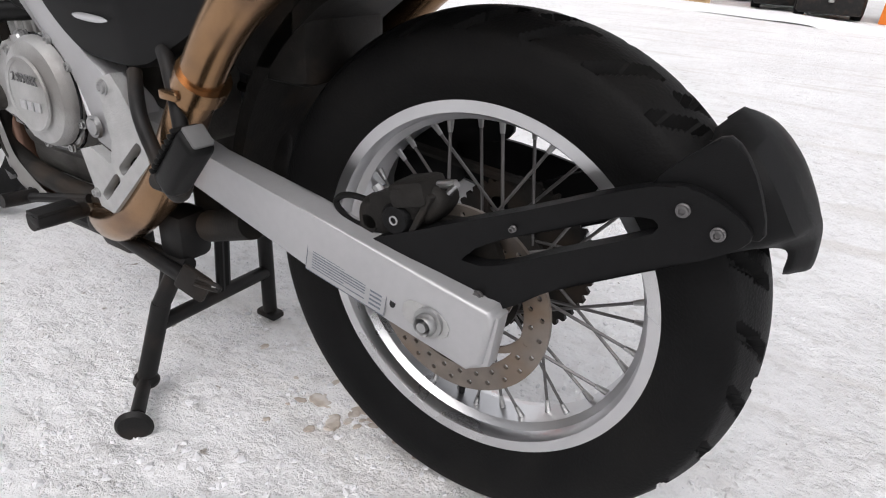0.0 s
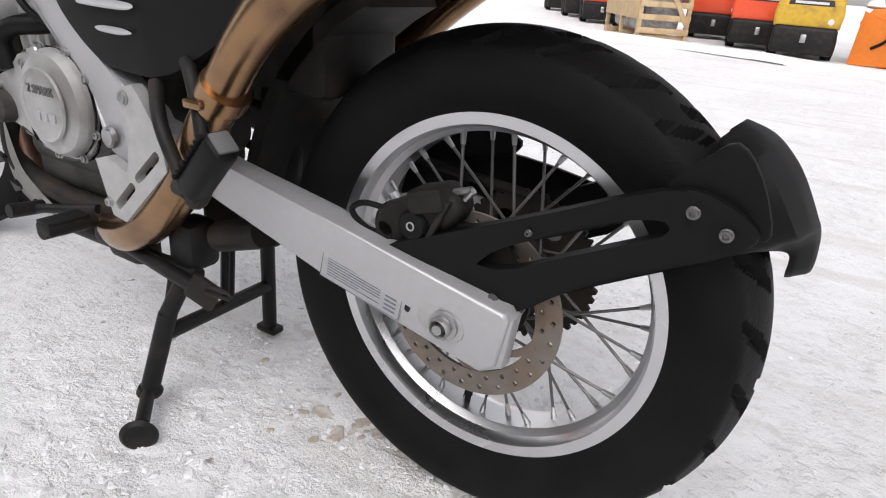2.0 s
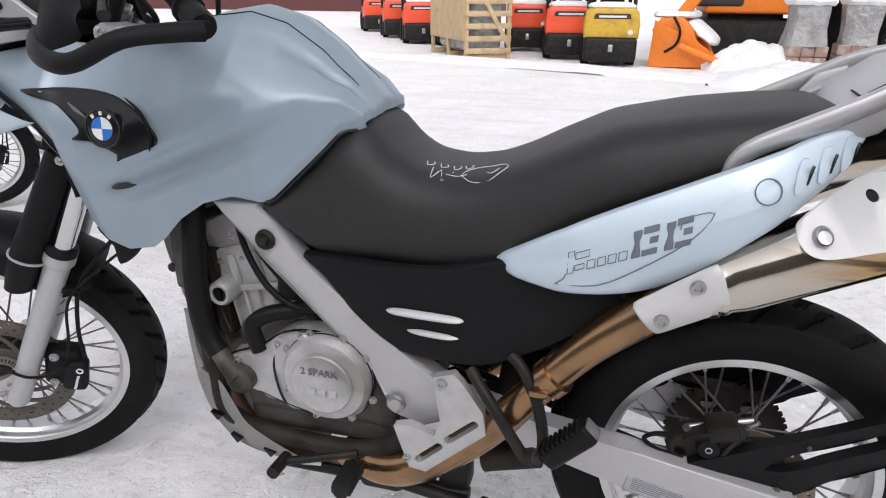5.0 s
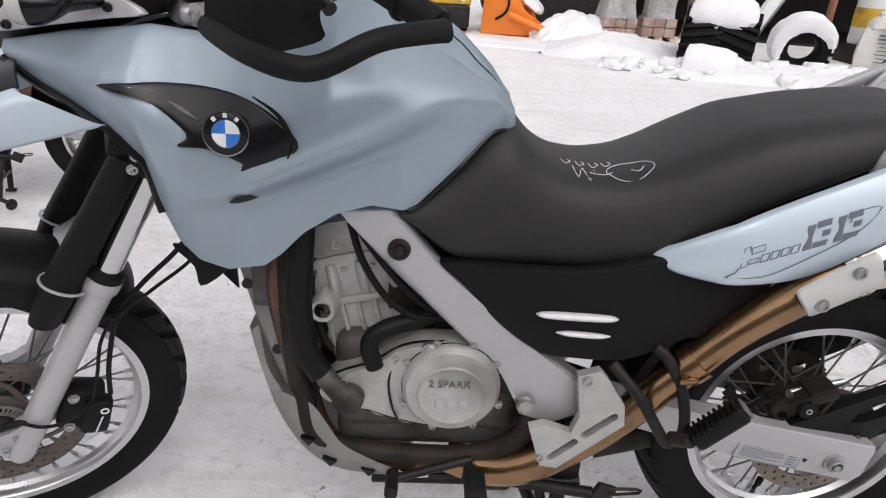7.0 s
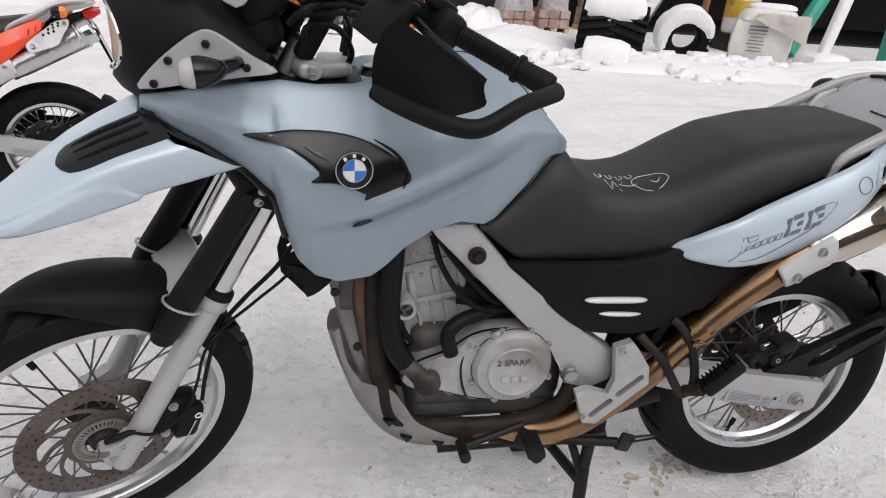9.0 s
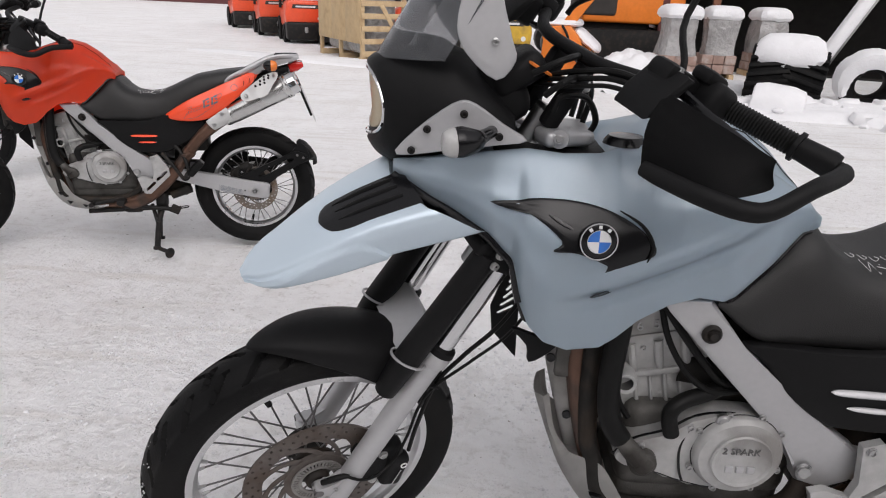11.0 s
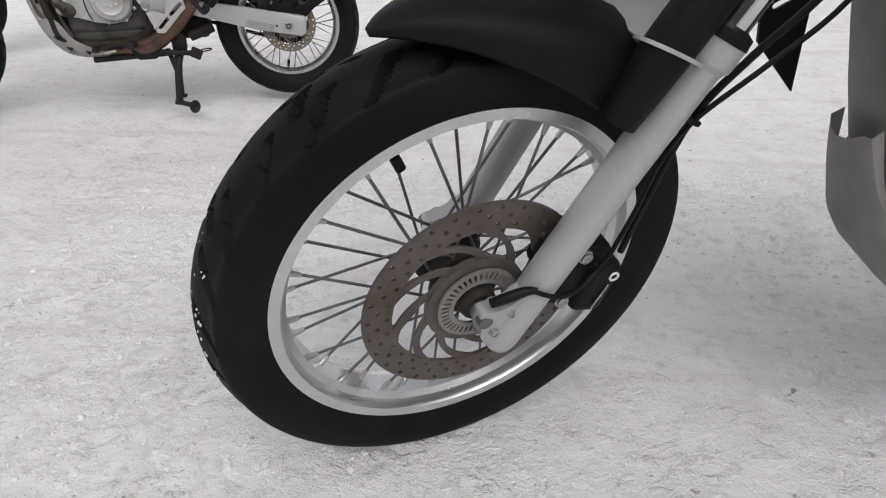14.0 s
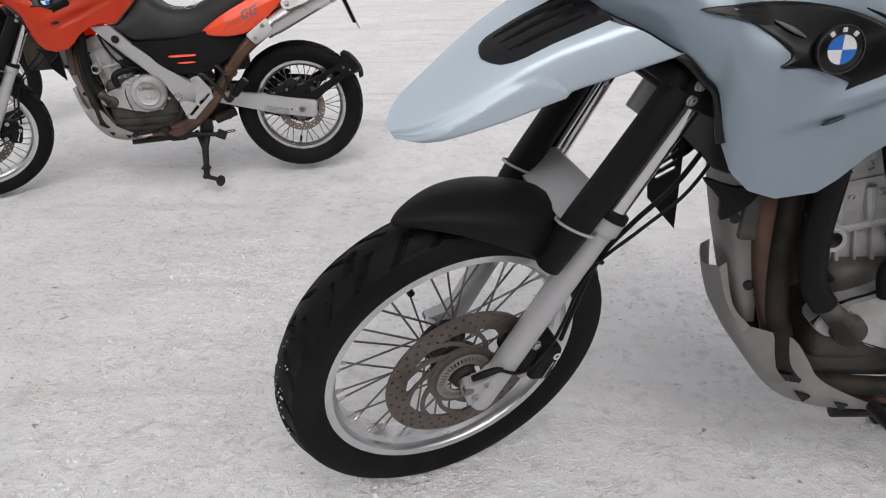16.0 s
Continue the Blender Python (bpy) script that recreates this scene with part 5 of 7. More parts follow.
    part("caliper_bridge", xf(box(0, 0, 0, 0.05, 0.05, 0.03, 0.008, 2), pose(-0.045, -0.105, 0.458, 0, -18, 0)), FRAMEG, rc)
    part("caliper_rib", xf(box(0, 0, 0, 0.008, 0.012, 0.06, 0.003, 2), pose(-0.03, -0.119, 0.436, 0, 25, 0)), FRAMEG, rc)
    part("caliper_boss", rod((-0.105, -0.118, 0.405), (-0.105, -0.08, 0.405), 0.012, 16), FRAMEG, rc)
    part("caliper_pin", rod((-0.095, -0.1, 0.445), (0.0, -0.1, 0.475), 0.005, 10), STEEL, rc)
    part("bleed_nipple", rod((-0.005, -0.105, 0.465), (0.006, -0.108, 0.478), 0.004, 8), STEEL, rc)
    part("banjo_bolt", rod((-0.09, -0.108, 0.44), (-0.10, -0.11, 0.452), 0.006, 8), STEEL, rc)
    part("caliper_bracket", plate([(-0.10, 0.40), (-0.08, 0.42), (0.04, 0.44), (0.06, 0.40), (0.02, 0.36), (-0.06, 0.37)], -0.096, -0.084, bevel=0.003), FRAMEG, rc)
    part("caliper_hose", tube([(-0.10, -0.1, 0.425), (-0.14, -0.11, 0.43), (-0.16, -0.11, 0.415), (-0.13, -0.115, 0.40), (-0.09, -0.11, 0.40)], 0.004, 8), HOSE, root)
    # inner rear fender, battery box and mudflap seen over the tyre
    inner = []
    for a in np.linspace(radians(118), radians(175), 10):
        r = 0.37
        inner.append([Vector((r * math.cos(a), y, 0.324 + r * math.sin(a) * (1.0))) for y in np.linspace(-0.08, 0.08, 5)] + [Vector(((r + 0.02) * math.cos(a), y, 0.324 + (r + 0.02) * math.sin(a))) for y in np.linspace(0.08, -0.08, 5)])
    part("inner_fender", skin(bmesh.new(), inner), FRAMEG, root)
    part("under_seat_tray", join(plate([(-0.72, 0.72), (-0.40, 0.75), (-0.05, 0.89), (0.10, 0.94), (0.10, 0.915), (-0.05, 0.85), (-0.28, 0.72), (-0.40, 0.56), (-0.60, 0.56)], -0.11, 0.11, bevel=0.01), box(-0.30, 0, 0.60, 0.14, 0.16, 0.14, 0.02)), FRAMEG, root)
    part("tail_underside", plate([(0.02, 0.93), (0.20, 0.98), (0.205, 0.95), (0.10, 0.90), (-0.02, 0.88)], -0.10, 0.10, bevel=0.012), BLACK, root)
    # silencers
    for s in (-1, 1):
        f = Matrix.Diagonal((1, -s, 1, 1))
        a, b = Vector((-0.117, -0.166, 0.7235)), Vector((0.192, -0.164, 0.881))
        dirv = (b - a).normalized()
        q = Matrix.Translation(a) @ dirv.to_track_quat("Y", "Z").to_matrix().to_4x4()
        L_ = (b - a).length
        ov = Matrix.Diagonal((1.0, 1, 1.0, 1))
        mu = part("silencer", xf(lathe([(0.03, -0.012), (0.044, -0.01), (0.047, 0.0), (0.0475, 0.006), (0.0455, 0.009), (0.0475, 0.013), (0.0475, 0.018), (0.046, 0.022), (0.0505, 0.045), (0.0555, L_ * 0.6), (0.0595, L_ - 0.02), (0.0605, L_ - 0.012), (0.0625, L_ - 0.008), (0.060, L_ - 0.003), (0.0625, L_ + 0.004), (0.0625, L_ + 0.010), (0.059, L_ + 0.014)], 48), f @ q @ ov), MUFF, root, "polished silencer with brown heat stains")
        cap = lathe([(0.057, L_ + 0.012), (0.056, L_ + 0.05), (0.050, L_ + 0.058), (0.03, L_ + 0.06), (0.028, L_ + 0.04), (0.0, L_ + 0.04)], 48)
        for v in cap.verts:
            an = math.atan2(v.co.z, v.co.x)
            if L_ + 0.02 < v.co.y:
                k = 1 - 0.05 * max(0, math.cos(an * 8)) ** 4
                v.co.x *= k
                v.co.z *= k
        part("silencer_cap", xf(cap, f @ q), CHROME, mu, "chromed end cap")
        hl = ((0.04, 0.886), (0.063, 0.896), (0.085, 0.906), (0.062, 0.911), (0.083, 0.92), (0.104, 0.93), (0.08, 0.933), (0.104, 0.941))
        shd = plate(smooth_loop([(-0.034, 0.834), (-0.024, 0.852), (0.04, 0.906), (0.085, 0.941), (0.12, 0.957), (0.146, 0.960), (0.15, 0.94), (0.122, 0.893), (0.095, 0.85), (0.04, 0.826), (-0.002, 0.811), (-0.024, 0.816)], 4), -0.243, -0.237, [circle(x, z, 0.0062, 12) for x, z in hl], bevel=0.0012)
        def lean_in(b_):
            for v in b_.verts:
                # wrapped round the silencer
                v.co.z -= 0.06 * max(0.0, v.co.x + 0.01)
                h_ = 0.89 * (v.co.z - 0.7235 - 0.51 * (v.co.x + 0.117))
                v.co.y += 0.074 - math.sqrt(max(0.0006, 0.0076 - h_ * h_))
            return b_
        # black discs set in the holes stand in for the shade behind the shield
        hb_ = [lean_in(plate(circle(x, z, 0.0064, 12), -0.2395, -0.2375)) for x, z in hl]
        hs = part("heat_shield", xf(lean_in(shd), f), SHIELDW, root, "white painted heat shield with round holes")
        for b_ in hb_:
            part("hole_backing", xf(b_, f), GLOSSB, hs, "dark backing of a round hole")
        for b_ in (xf(lathe([(0, -0.006), (0.007, -0.007), (0.008, -0.002), (0.0095, -0.004), (0.0105, 0)], 20), Matrix.Translation((-0.007, -0.243, 0.836))), bolt((0.13, -0.243, 0.945), 0.006)):
            part("shield_bolt", xf(lean_in(b_), f), STEEL, hs)
        ps = shell([(-0.210, 0.702), (-0.205, 0.711), (-0.198, 0.716), (-0.157, 0.745), (-0.117, 0.772), (-0.110, 0.773), (-0.104, 0.767), (-0.094, 0.740), (-0.085, 0.715), (-0.085, 0.708), (-0.092, 0.702), (-0.13, 0.681), (-0.166, 0.662), (-0.174, 0.661), (-0.181, 0.666), (-0.196, 0.683)], lambda x, z: -0.222 + 7 * (((z - 0.72) - 0.62 * (x + 0.155)) ** 2), 0.004, 6, 0.004, 3)
        pp = part("pipe_shield", xf(ps, f), SHIELDW, root, "white painted pipe heat shield")
        for p_ in ((-0.132, -0.221, 0.744), (-0.171, -0.221, 0.689)):
            part("shield_bolt", xf(bolt(p_, 0.0085), f), STEEL, pp)
        pipe = [(-0.10, -0.166, 0.735), (-0.17, -0.172, 0.69), (-0.26, -0.172, 0.61), (-0.34, -0.165, 0.51), (-0.40, -0.155, 0.43), (-0.47, -0.145, 0.36), (-0.55, -0.14, 0.30), (-0.62, -0.125, 0.272), (-0.70, -0.10, 0.268)]
        part("exhaust_pipe", xf(tube(pipe, [0.036, 0.034, 0.028, 0.027, 0.030, 0.034, 0.036, 0.035, 0.03], 20, 6), f), HEATED, root, "heat-browned exhaust pipe")
        part("pipe_clamp", xf(join(rod((-0.305, -0.168, 0.552), (-0.32, -0.166, 0.535), 0.033, 20), box(-0.33, -0.198, 0.53, 0.03, 0.012, 0.012, 0.003)), f), HEATED, root)
    # engine
    eng = join(box(-0.74, 0, 0.43, 0.34, 0.22, 0.20, 0.03, 3), box(-0.60, 0, 0.46, 0.14, 0.18, 0.16, 0.03, 3))
    part("sump", box(-0.74, 0, 0.335, 0.34, 0.20, 0.10, 0.03, 3), DARKALU, root, "grimy engine sump")
    part("crankcase", eng, DARKALU, root, "grey cast engine case")
    Mc = pose(-0.86, 0, 0.60, 0, -12, 0)
    cy = part("cylinder", xf(box(0, 0, -0.06, 0.16, 0.15, 0.11, 0.008), Mc), CASE, root, "grey cast cylinder with upright ribs")
    hd = part("cylinder_head", xf(join(plate(smooth_loop([(-0.085, -0.012), (-0.088, 0.05), (-0.08, 0.075), (0.078, 0.075), (0.088, 0.05), (0.086, -0.012)], 3), -0.082, 0.082, bevel=0.005)), Mc), CASE, root, "grey cast cylinder head with raised numerals")
    part("head_cover", xf(plate(smooth_loop([(-0.082, 0.077), (-0.086, 0.10), (-0.07, 0.135), (0.06, 0.135), (0.08, 0.105), (0.082, 0.077)], 3), -0.086, 0.086, bevel=0.006), Mc), CASE, root, "cast valve cover")
    part("head_flange", xf(box(0, -0.083, -0.006, 0.17, 0.012, 0.014, 0.004), Mc), CASE, cy)
    for k in range(6):
        part("cylinder_rib", xf(box(-0.070 + 0.028 * k, -0.078, -0.06, 0.006 + 0.002 * (k % 2), 0.013, 0.095, 0.003), Mc), CASE, cy)
    for k in range(3):
        part("head_boss", xf(join(tube([(-0.045 + 0.05 * k, -0.082, 0.062), (-0.045 + 0.05 * k, -0.085, 0.02), (-0.043 + 0.05 * k, -0.083, 0.0)], [0.010, 0.009, 0.005], 10, 4)), Mc), CASE, hd)
    for k in range(4):
        part("head_bolt", xf(bolt((-0.07 + 0.047 * k, -0.083, 0.05), 0.005), Mc), STEEL, hd)
    nt_ = bpy.data.curves.new("numerals", "FONT")
    nt_.body, nt_.size, nt_.extrude, nt_.align_x, nt_.align_y, nt_.space_character = "650", 0.026, 0.002, "CENTER", "CENTER", 2.4
    tmp = bpy.data.objects.new("numerals", nt_)
    tm = bpy.data.meshes.new_from_object(tmp)
    bpy.data.objects.remove(tmp)
    tb = bmesh.new()
    tb.from_mesh(tm)
    bpy.data.meshes.remove(tm)
    part("raised_numerals", xf(tb, Mc @ pose(0.004, -0.0875, 0.098, 90, 0, 0)), SATIN, hd)
    part("throttle_body", join(xf(lathe([(0, -0.05), (0.026, -0.05), (0.028, -0.03), (0.034, -0.028), (0.034, 0.05), (0, 0.05)], 24), pose(-0.735, -0.05, 0.70, 0, 0, 0)), box(-0.74, 0, 0.67, 0.07, 0.15, 0.10, 0.02, 3)), FRAMEG, root, "grimy black throttle body")
    part("starter_motor", xf(lathe([(0, -0.05), (0.02, -0.052), (0.032, -0.045), (0.034, -0.03), (0.034, 0.08), (0, 0.08)], 24), pose(-0.735, -0.075, 0.60, 0, 0, 80)), FRAMEG, root, "black starter motor")
    part("wiring_loom", tube([(-0.90, -0.10, 0.78), (-0.84, -0.125, 0.70), (-0.79, -0.13, 0.64), (-0.75, -0.12, 0.60), (-0.69, -0.11, 0.575)], 0.0075, 10, 5), HOSE, root)
    part("wiring_loom", tube([(-0.97, -0.09, 0.70), (-0.945, -0.10, 0.60), (-0.93, -0.11, 0.54), (-0.91, -0.12, 0.51)], 0.006, 10, 5), HOSE, root)
    part("engine_shroud", box(-0.955, 0, 0.60, 0.05, 0.17, 0.26, 0.02), FRAMEG, root)
    part("engine_shroud", box(-0.70, 0, 0.60, 0.12, 0.19, 0.14, 0.02), FRAMEG, root)
    # clutch cover
    cov = lathe([(0, -0.022), (0.045, -0.022), (0.05, -0.024), (0.052, -0.02), (0.056, -0.018), (0.074, -0.014), (0.080, -0.006), (0.082, 0.0), (0.082, 0.05)], 56)
    cl = part("clutch_cover", join(xf(cov, Matrix.Translation((-0.706, -0.152, 0.465)) @ Matrix.Diagonal((1.02, 1, 1.02, 1))), plate(smooth_loop([(-0.93, 0.44), (-0.90, 0.475), (-0.84, 0.50), (-0.79, 0.535), (-0.73, 0.545), (-0.66, 0.535), (-0.625, 0.49), (-0.63, 0.43), (-0.66, 0.385), (-0.73, 0.372), (-0.80, 0.385), (-0.86, 0.405), (-0.91, 0.415)], 4), -0.145, -0.09, bevel=0.006)), CASE, root, "grey cast clutch cover with raised lettering")
    part("gasket", tube([(x, -0.1455, z) for x, z in [(-0.706 + 0.083 * math.cos(a), 0.465 + 0.083 * math.sin(a)) for a in np.linspace(0, 2 * math.pi, 49)]], 0.0022, 6, 1), GLOSSB, cl, "dark joint round the cover")
    part("gasket", tube([(q[0], -0.137, q[1]) for q in smooth_loop([(-0.93, 0.44), (-0.90, 0.475), (-0.84, 0.50), (-0.79, 0.535), (-0.73, 0.545), (-0.66, 0.535), (-0.625, 0.49), (-0.63, 0.43), (-0.66, 0.385), (-0.73, 0.372), (-0.80, 0.385), (-0.86, 0.405), (-0.91, 0.415), (-0.93, 0.44)], 3)], 0.003, 6, 1), GLOSSB, cl)
    part("cover_ring", xf(lathe([(0.050, -0.0245), (0.0545, -0.0265), (0.057, -0.0235), (0.052, -0.0205)], 56, True), Matrix.Translation((-0.706, -0.152, 0.465))), CASE, cl)
    part("cover_seam", tube([(-0.80, -0.1465, 0.515), (-0.812, -0.147, 0.47), (-0.806, -0.147, 0.42), (-0.795, -0.1465, 0.39)], 0.0025, 6, 4), GLOSSB, cl)
    part("sight_plug", xf(lathe([(0, -0.010), (0.008, -0.011), (0.010, -0.008), (0.013, -0.007), (0.014, 0)], 20), Matrix.Translation((-0.745, -0.147, 0.538))), STEEL, cl)
    part("filler_plug", join(xf(lathe([(0, -0.014), (0.012, -0.014), (0.014, -0.008), (0.016, 0.0)], 20), pose(-0.655, -0.12, 0.553, -90, 0, 0)), box(-0.655, -0.12, 0.57, 0.018, 0.006, 0.008, 0.002)), BLACK, cl, "black filler plug")
    part("thermostat_boss", xf(lathe([(0.014, -0.012), (0.020, -0.014), (0.024, -0.008), (0.025, 0.03)], 24), Matrix.Translation((-0.925, -0.11, 0.585))), CASE, root, "cast round boss beside the hose")
    txt = bpy.data.curves.new("letters", "FONT")
    txt.body, txt.size, txt.extrude, txt.align_x, txt.align_y = "2 SPARK", 0.019, 0.0012, "CENTER", "CENTER"
    tmp = bpy.data.objects.new("letters", txt)
    tm = bpy.data.meshes.new_from_object(tmp)
    bpy.data.objects.remove(tmp)
    tb = bmesh.new()
    tb.from_mesh(tm)
    bpy.data.meshes.remove(tm)
    part("raised_letters", xf(tb, pose(-0.71, -0.1755, 0.487, 90, 0, 0)), CAPG, cl, "raised grey lettering")
    for k in range(3):
        part("raised_bar", box(-0.726 + 0.02 * k, -0.1755, 0.447 + 0.0006 * k, 0.015, 0.004, 0.015, 0.002), SATIN, cl)
    for p_ in [(-0.706 + 0.09 * math.cos(a), -0.146, 0.463 + 0.088 * math.sin(a)) for a in (0.6, 1.2, 1.9, 2.6, 3.6, 4.4, 5.2, 5.9)] + [(-0.885, -0.146, 0.468), (-0.80, -0.146, 0.515)]:
        part("cover_bolt", bolt(p_, 0.006), STEEL, cl)
    part("pump_cover", join(xf(lathe([(0, -0.016), (0.018, -0.017), (0.021, -0.014), (0.026, -0.012), (0.028, 0), (0.028, 0.04)], 28), Matrix.Translation((-0.880, -0.150, 0.434))), tube([(-0.885, -0.152, 0.440), (-0.908, -0.15, 0.462), (-0.928, -0.144, 0.486)], [0.022, 0.018, 0.017], 14, 4)), DARKALU, root, "cast water pump cover")
    part("radiator_hose", tube([(-0.925, -0.145, 0.478), (-0.95, -0.14, 0.52), (-0.96, -0.135, 0.60), (-0.955, -0.13, 0.70), (-0.95, -0.12, 0.78)], 0.021, 16, 5), HOSE, root, "thick black radiator hose")
    part("coolant_hose", tube([(-0.835, -0.15, 0.50), (-0.845, -0.15, 0.545), (-0.82, -0.14, 0.568), (-0.77, -0.12, 0.575), (-0.72, -0.10, 0.59)], 0.015, 14, 5), HOSE, root)
    part("breather_hose", tube([(-0.88, -0.11, 0.74), (-0.86, -0.12, 0.68), (-0.82, -0.13, 0.62), (-0.77, -0.13, 0.585), (-0.72, -0.125, 0.585)], 0.006, 10, 5), HOSE, root)
    part("frame_tube", join(tube([(-0.985, -0.085, 0.72), (-0.985, -0.088, 0.56), (-0.975, -0.098, 0.44), (-0.962, -0.104, 0.40), (-0.945, -0.113, 0.33), (-0.87, -0.115, 0.295), (-0.68, -0.118, 0.29), (-0.58, -0.13, 0.34), (-0.555, -0.13, 0.42)], 0.0185, 14, 6), tube([(-0.985, 0.105, 0.44), (-0.975, 0.108, 0.40), (-0.945, 0.113, 0.33), (-0.87, 0.125, 0.29), (-0.68, 0.125, 0.285), (-0.58, 0.13, 0.34), (-0.555, 0.13, 0.42)], 0.0185, 14, 6)), FRAMEG, root, "black tubular cradle frame")
    for s in (-1, 1):
        part("header_pipe", tube([(-0.95, s * 0.045, 0.68), (-0.985, s * 0.055, 0.68), (-1.008, s * 0.062, 0.61), (-0.992, s * 0.068, 0.50), (-0.966, s * 0.080, 0.40), (-0.94, s * 0.095, 0.325), (-0.9, s * 0.09, 0.275), (-0.8, s * 0.09, 0.255), (-0.64, s * 0.11, 0.265)], 0.023, 16, 6), HEADER, root, "rust-brown exhaust header pipe")
    rs = []
    for z, x, w, k in ((0.70, -1.088, 0.058, 0.062), (0.62, -1.075, 0.057, 0.056), (0.54, -1.056, 0.056, 0.046), (0.46, -1.034, 0.054, 0.036), (0.39, -1.014, 0.052, 0.024)):
        rs.append([Vector((x + k, -w - 0.008, z)), Vector((x + 0.012, -w - 0.008, z)), Vector((x + 0.002, -w, z)), Vector((x, 0, z)), Vector((x + 0.002, w, z)), Vector((x + 0.012, w + 0.008, z)), Vector((x + k, w + 0.008, z))])
    rsb = skin(bmesh.new(), rs, closed=False)
    bmesh.ops.solidify(rsb, geom=rsb.faces[:], thickness=0.004)
    rg = part("radiator_guard", rsb, SKID, root, "grey guard in front of the header pipes", 50)
    for z, x in ((0.60, -1.055), (0.47, -1.010)):
        part("guard_hole", xf(lathe([(0, -0.002), (0.009, -0.002), (0.009, 0.003)], 14), Matrix.Translation((x - 0.006, -0.0665, z))), GLOSSB, rg)
    part("radiator", box(-1.035, 0.0, 0.66, 0.035, 0.15, 0.20, 0.008), DARKALU, root, "dark radiator behind the guard")
    # skid plate
    # a tongue rises in front to a turned lip; lower down the side walls stand up to a shelf and fall away behind
    sk = []
    for x, z, w, tx, tz in spline([(-1.076, 0.488, 0.046, -1.052, 0.506), (-1.060, 0.440, 0.064, -1.036, 0.432), (-1.040, 0.392, 0.084, -1.010, 0.400), (-1.024, 0.358, 0.098, -1.006, 0.403), (-1.002, 0.325, 0.112, -0.980, 0.402),
                                   (-0.974, 0.290, 0.123, -0.946, 0.395), (-0.938, 0.261, 0.130, -0.917, 0.355), (-0.90, 0.246, 0.133, -0.892, 0.318), (-0.85, 0.238, 0.134, -0.842, 0.287), (-0.79, 0.236, 0.134, -0.788, 0.262), (-0.765, 0.241, 0.132, -0.764, 0.254)], 4):
        half = [Vector((tx, -w, tz)), Vector(((x + tx) / 2, -w - 0.002, (z + tz) / 2)), Vector((x + 0.006, -w + 0.005, z + 0.010)), Vector((x, -w + 0.024, z))]
        sk.append(half + [Vector((x - 0.002, 0, z - 0.004))] + [Vector((p.x, -p.y, p.z)) for p in reversed(half)])
    sb = skin(bmesh.new(), sk, closed=False)
    bmesh.ops.solidify(sb, geom=sb.faces[:], thickness=0.005)
    skp = part("skid_plate", sb, SKID, root, "grey plastic engine skid plate with dark vents", 50)
    for x, z in ((-0.954, 0.328), (-0.916, 0.282), (-0.846, 0.262)):
        part("skid_vent", plate([(x - 0.012, z + 0.008), (x + 0.014, z + 0.002), (x + 0.002, z - 0.01)], -0.1415, -0.13), GLOSSB, skp)
    # stands
    cs = join(rod((-0.47, -0.10, 0.27), (-0.50, -0.145, 0.165), 0.014, 12), rod((-0.50, -0.145, 0.165), (-0.514, -0.183, 0.035), 0.015, 12))
    cst = part("centre_stand", cs, DARKST, root, "black steel centre stand with a round pedal")
    part("stand_leg", rod((-0.53, 0.10, 0.27), (-0.558, 0.125, 0.0), 0.014, 12), DARKST, cst)
    part("stand_crossbar", rod((-0.503, -0.155, 0.13), (-0.548, 0.115, 0.10), 0.013, 12), DARKST, cst)
    part("stand_brace", rod((-0.505, -0.14, 0.155), (-0.535, -0.09, 0.25), 0.010, 12), DARKST, cst)
    part("stand_foot", box(-0.558, 0.125, -0.004, 0.05, 0.03, 0.014, 0.004), DARKST, cst)
    part("stand_foot", join(xf(lathe([(0, 0.0), (0.019, 0.0), (0.021, 0.006), (0.017, 0.016), (0, 0.016)], 16), pose(-0.514, -0.183, 0.027, 90, 0, 0))), DARKST, cst)
    part("stand_pedal", join(rod((-0.514, -0.185, 0.035), (-0.455, -0.24, 0.03), 0.011, 12), xf(lathe([(0, -0.008), (0.022, -0.006), (0.028, 0), (0.022, 0.008), (0, 0.01)], 22), pose(-0.44, -0.256, 0.026, 0, 0, 45))), DARKST, cst)
    part("stand_spring", join(*[tube([(-0.49 - 0.01 * k, -0.03 + 0.02 * k, 0.27), (-0.515 - 0.01 * k, -0.02 + 0.02 * k, 0.13)], 0.008, 8, 2, False) for k in range(2)]), HOSE, cst)
    part("side_stand", join(rod((-0.63, -0.135, 0.255), (-0.43, -0.145, 0.235), 0.011, 12), box(-0.65, -0.13, 0.26, 0.05, 0.035, 0.04, 0.01), xf(box(0, 0, 0, 0.05, 0.012, 0.045, 0.005), pose(-0.41, -0.145, 0.233, 0, 30, 20)), tube([(-0.40, -0.145, 0.245), (-0.35, -0.15, 0.252), (-0.345, -0.152, 0.245), (-0.40, -0.15, 0.237)], 0.003, 6, 2)), DARKST, root, "folded black side stand")
    part("under_bar", join(rod((-0.84, -0.11, 0.225), (-0.45, -0.12, 0.24), 0.012, 10), box(-0.62, -0.11, 0.245, 0.09, 0.05, 0.06, 0.015), box(-0.48, -0.10, 0.28, 0.06, 0.06, 0.08, 0.015)), DARKST, root)
    part("frame_sticker", plate([(-0.785, 0.252), (-0.735, 0.258), (-0.735, 0.268), (-0.785, 0.262)], -0.1445, -0.143), WHITE_ST, root)
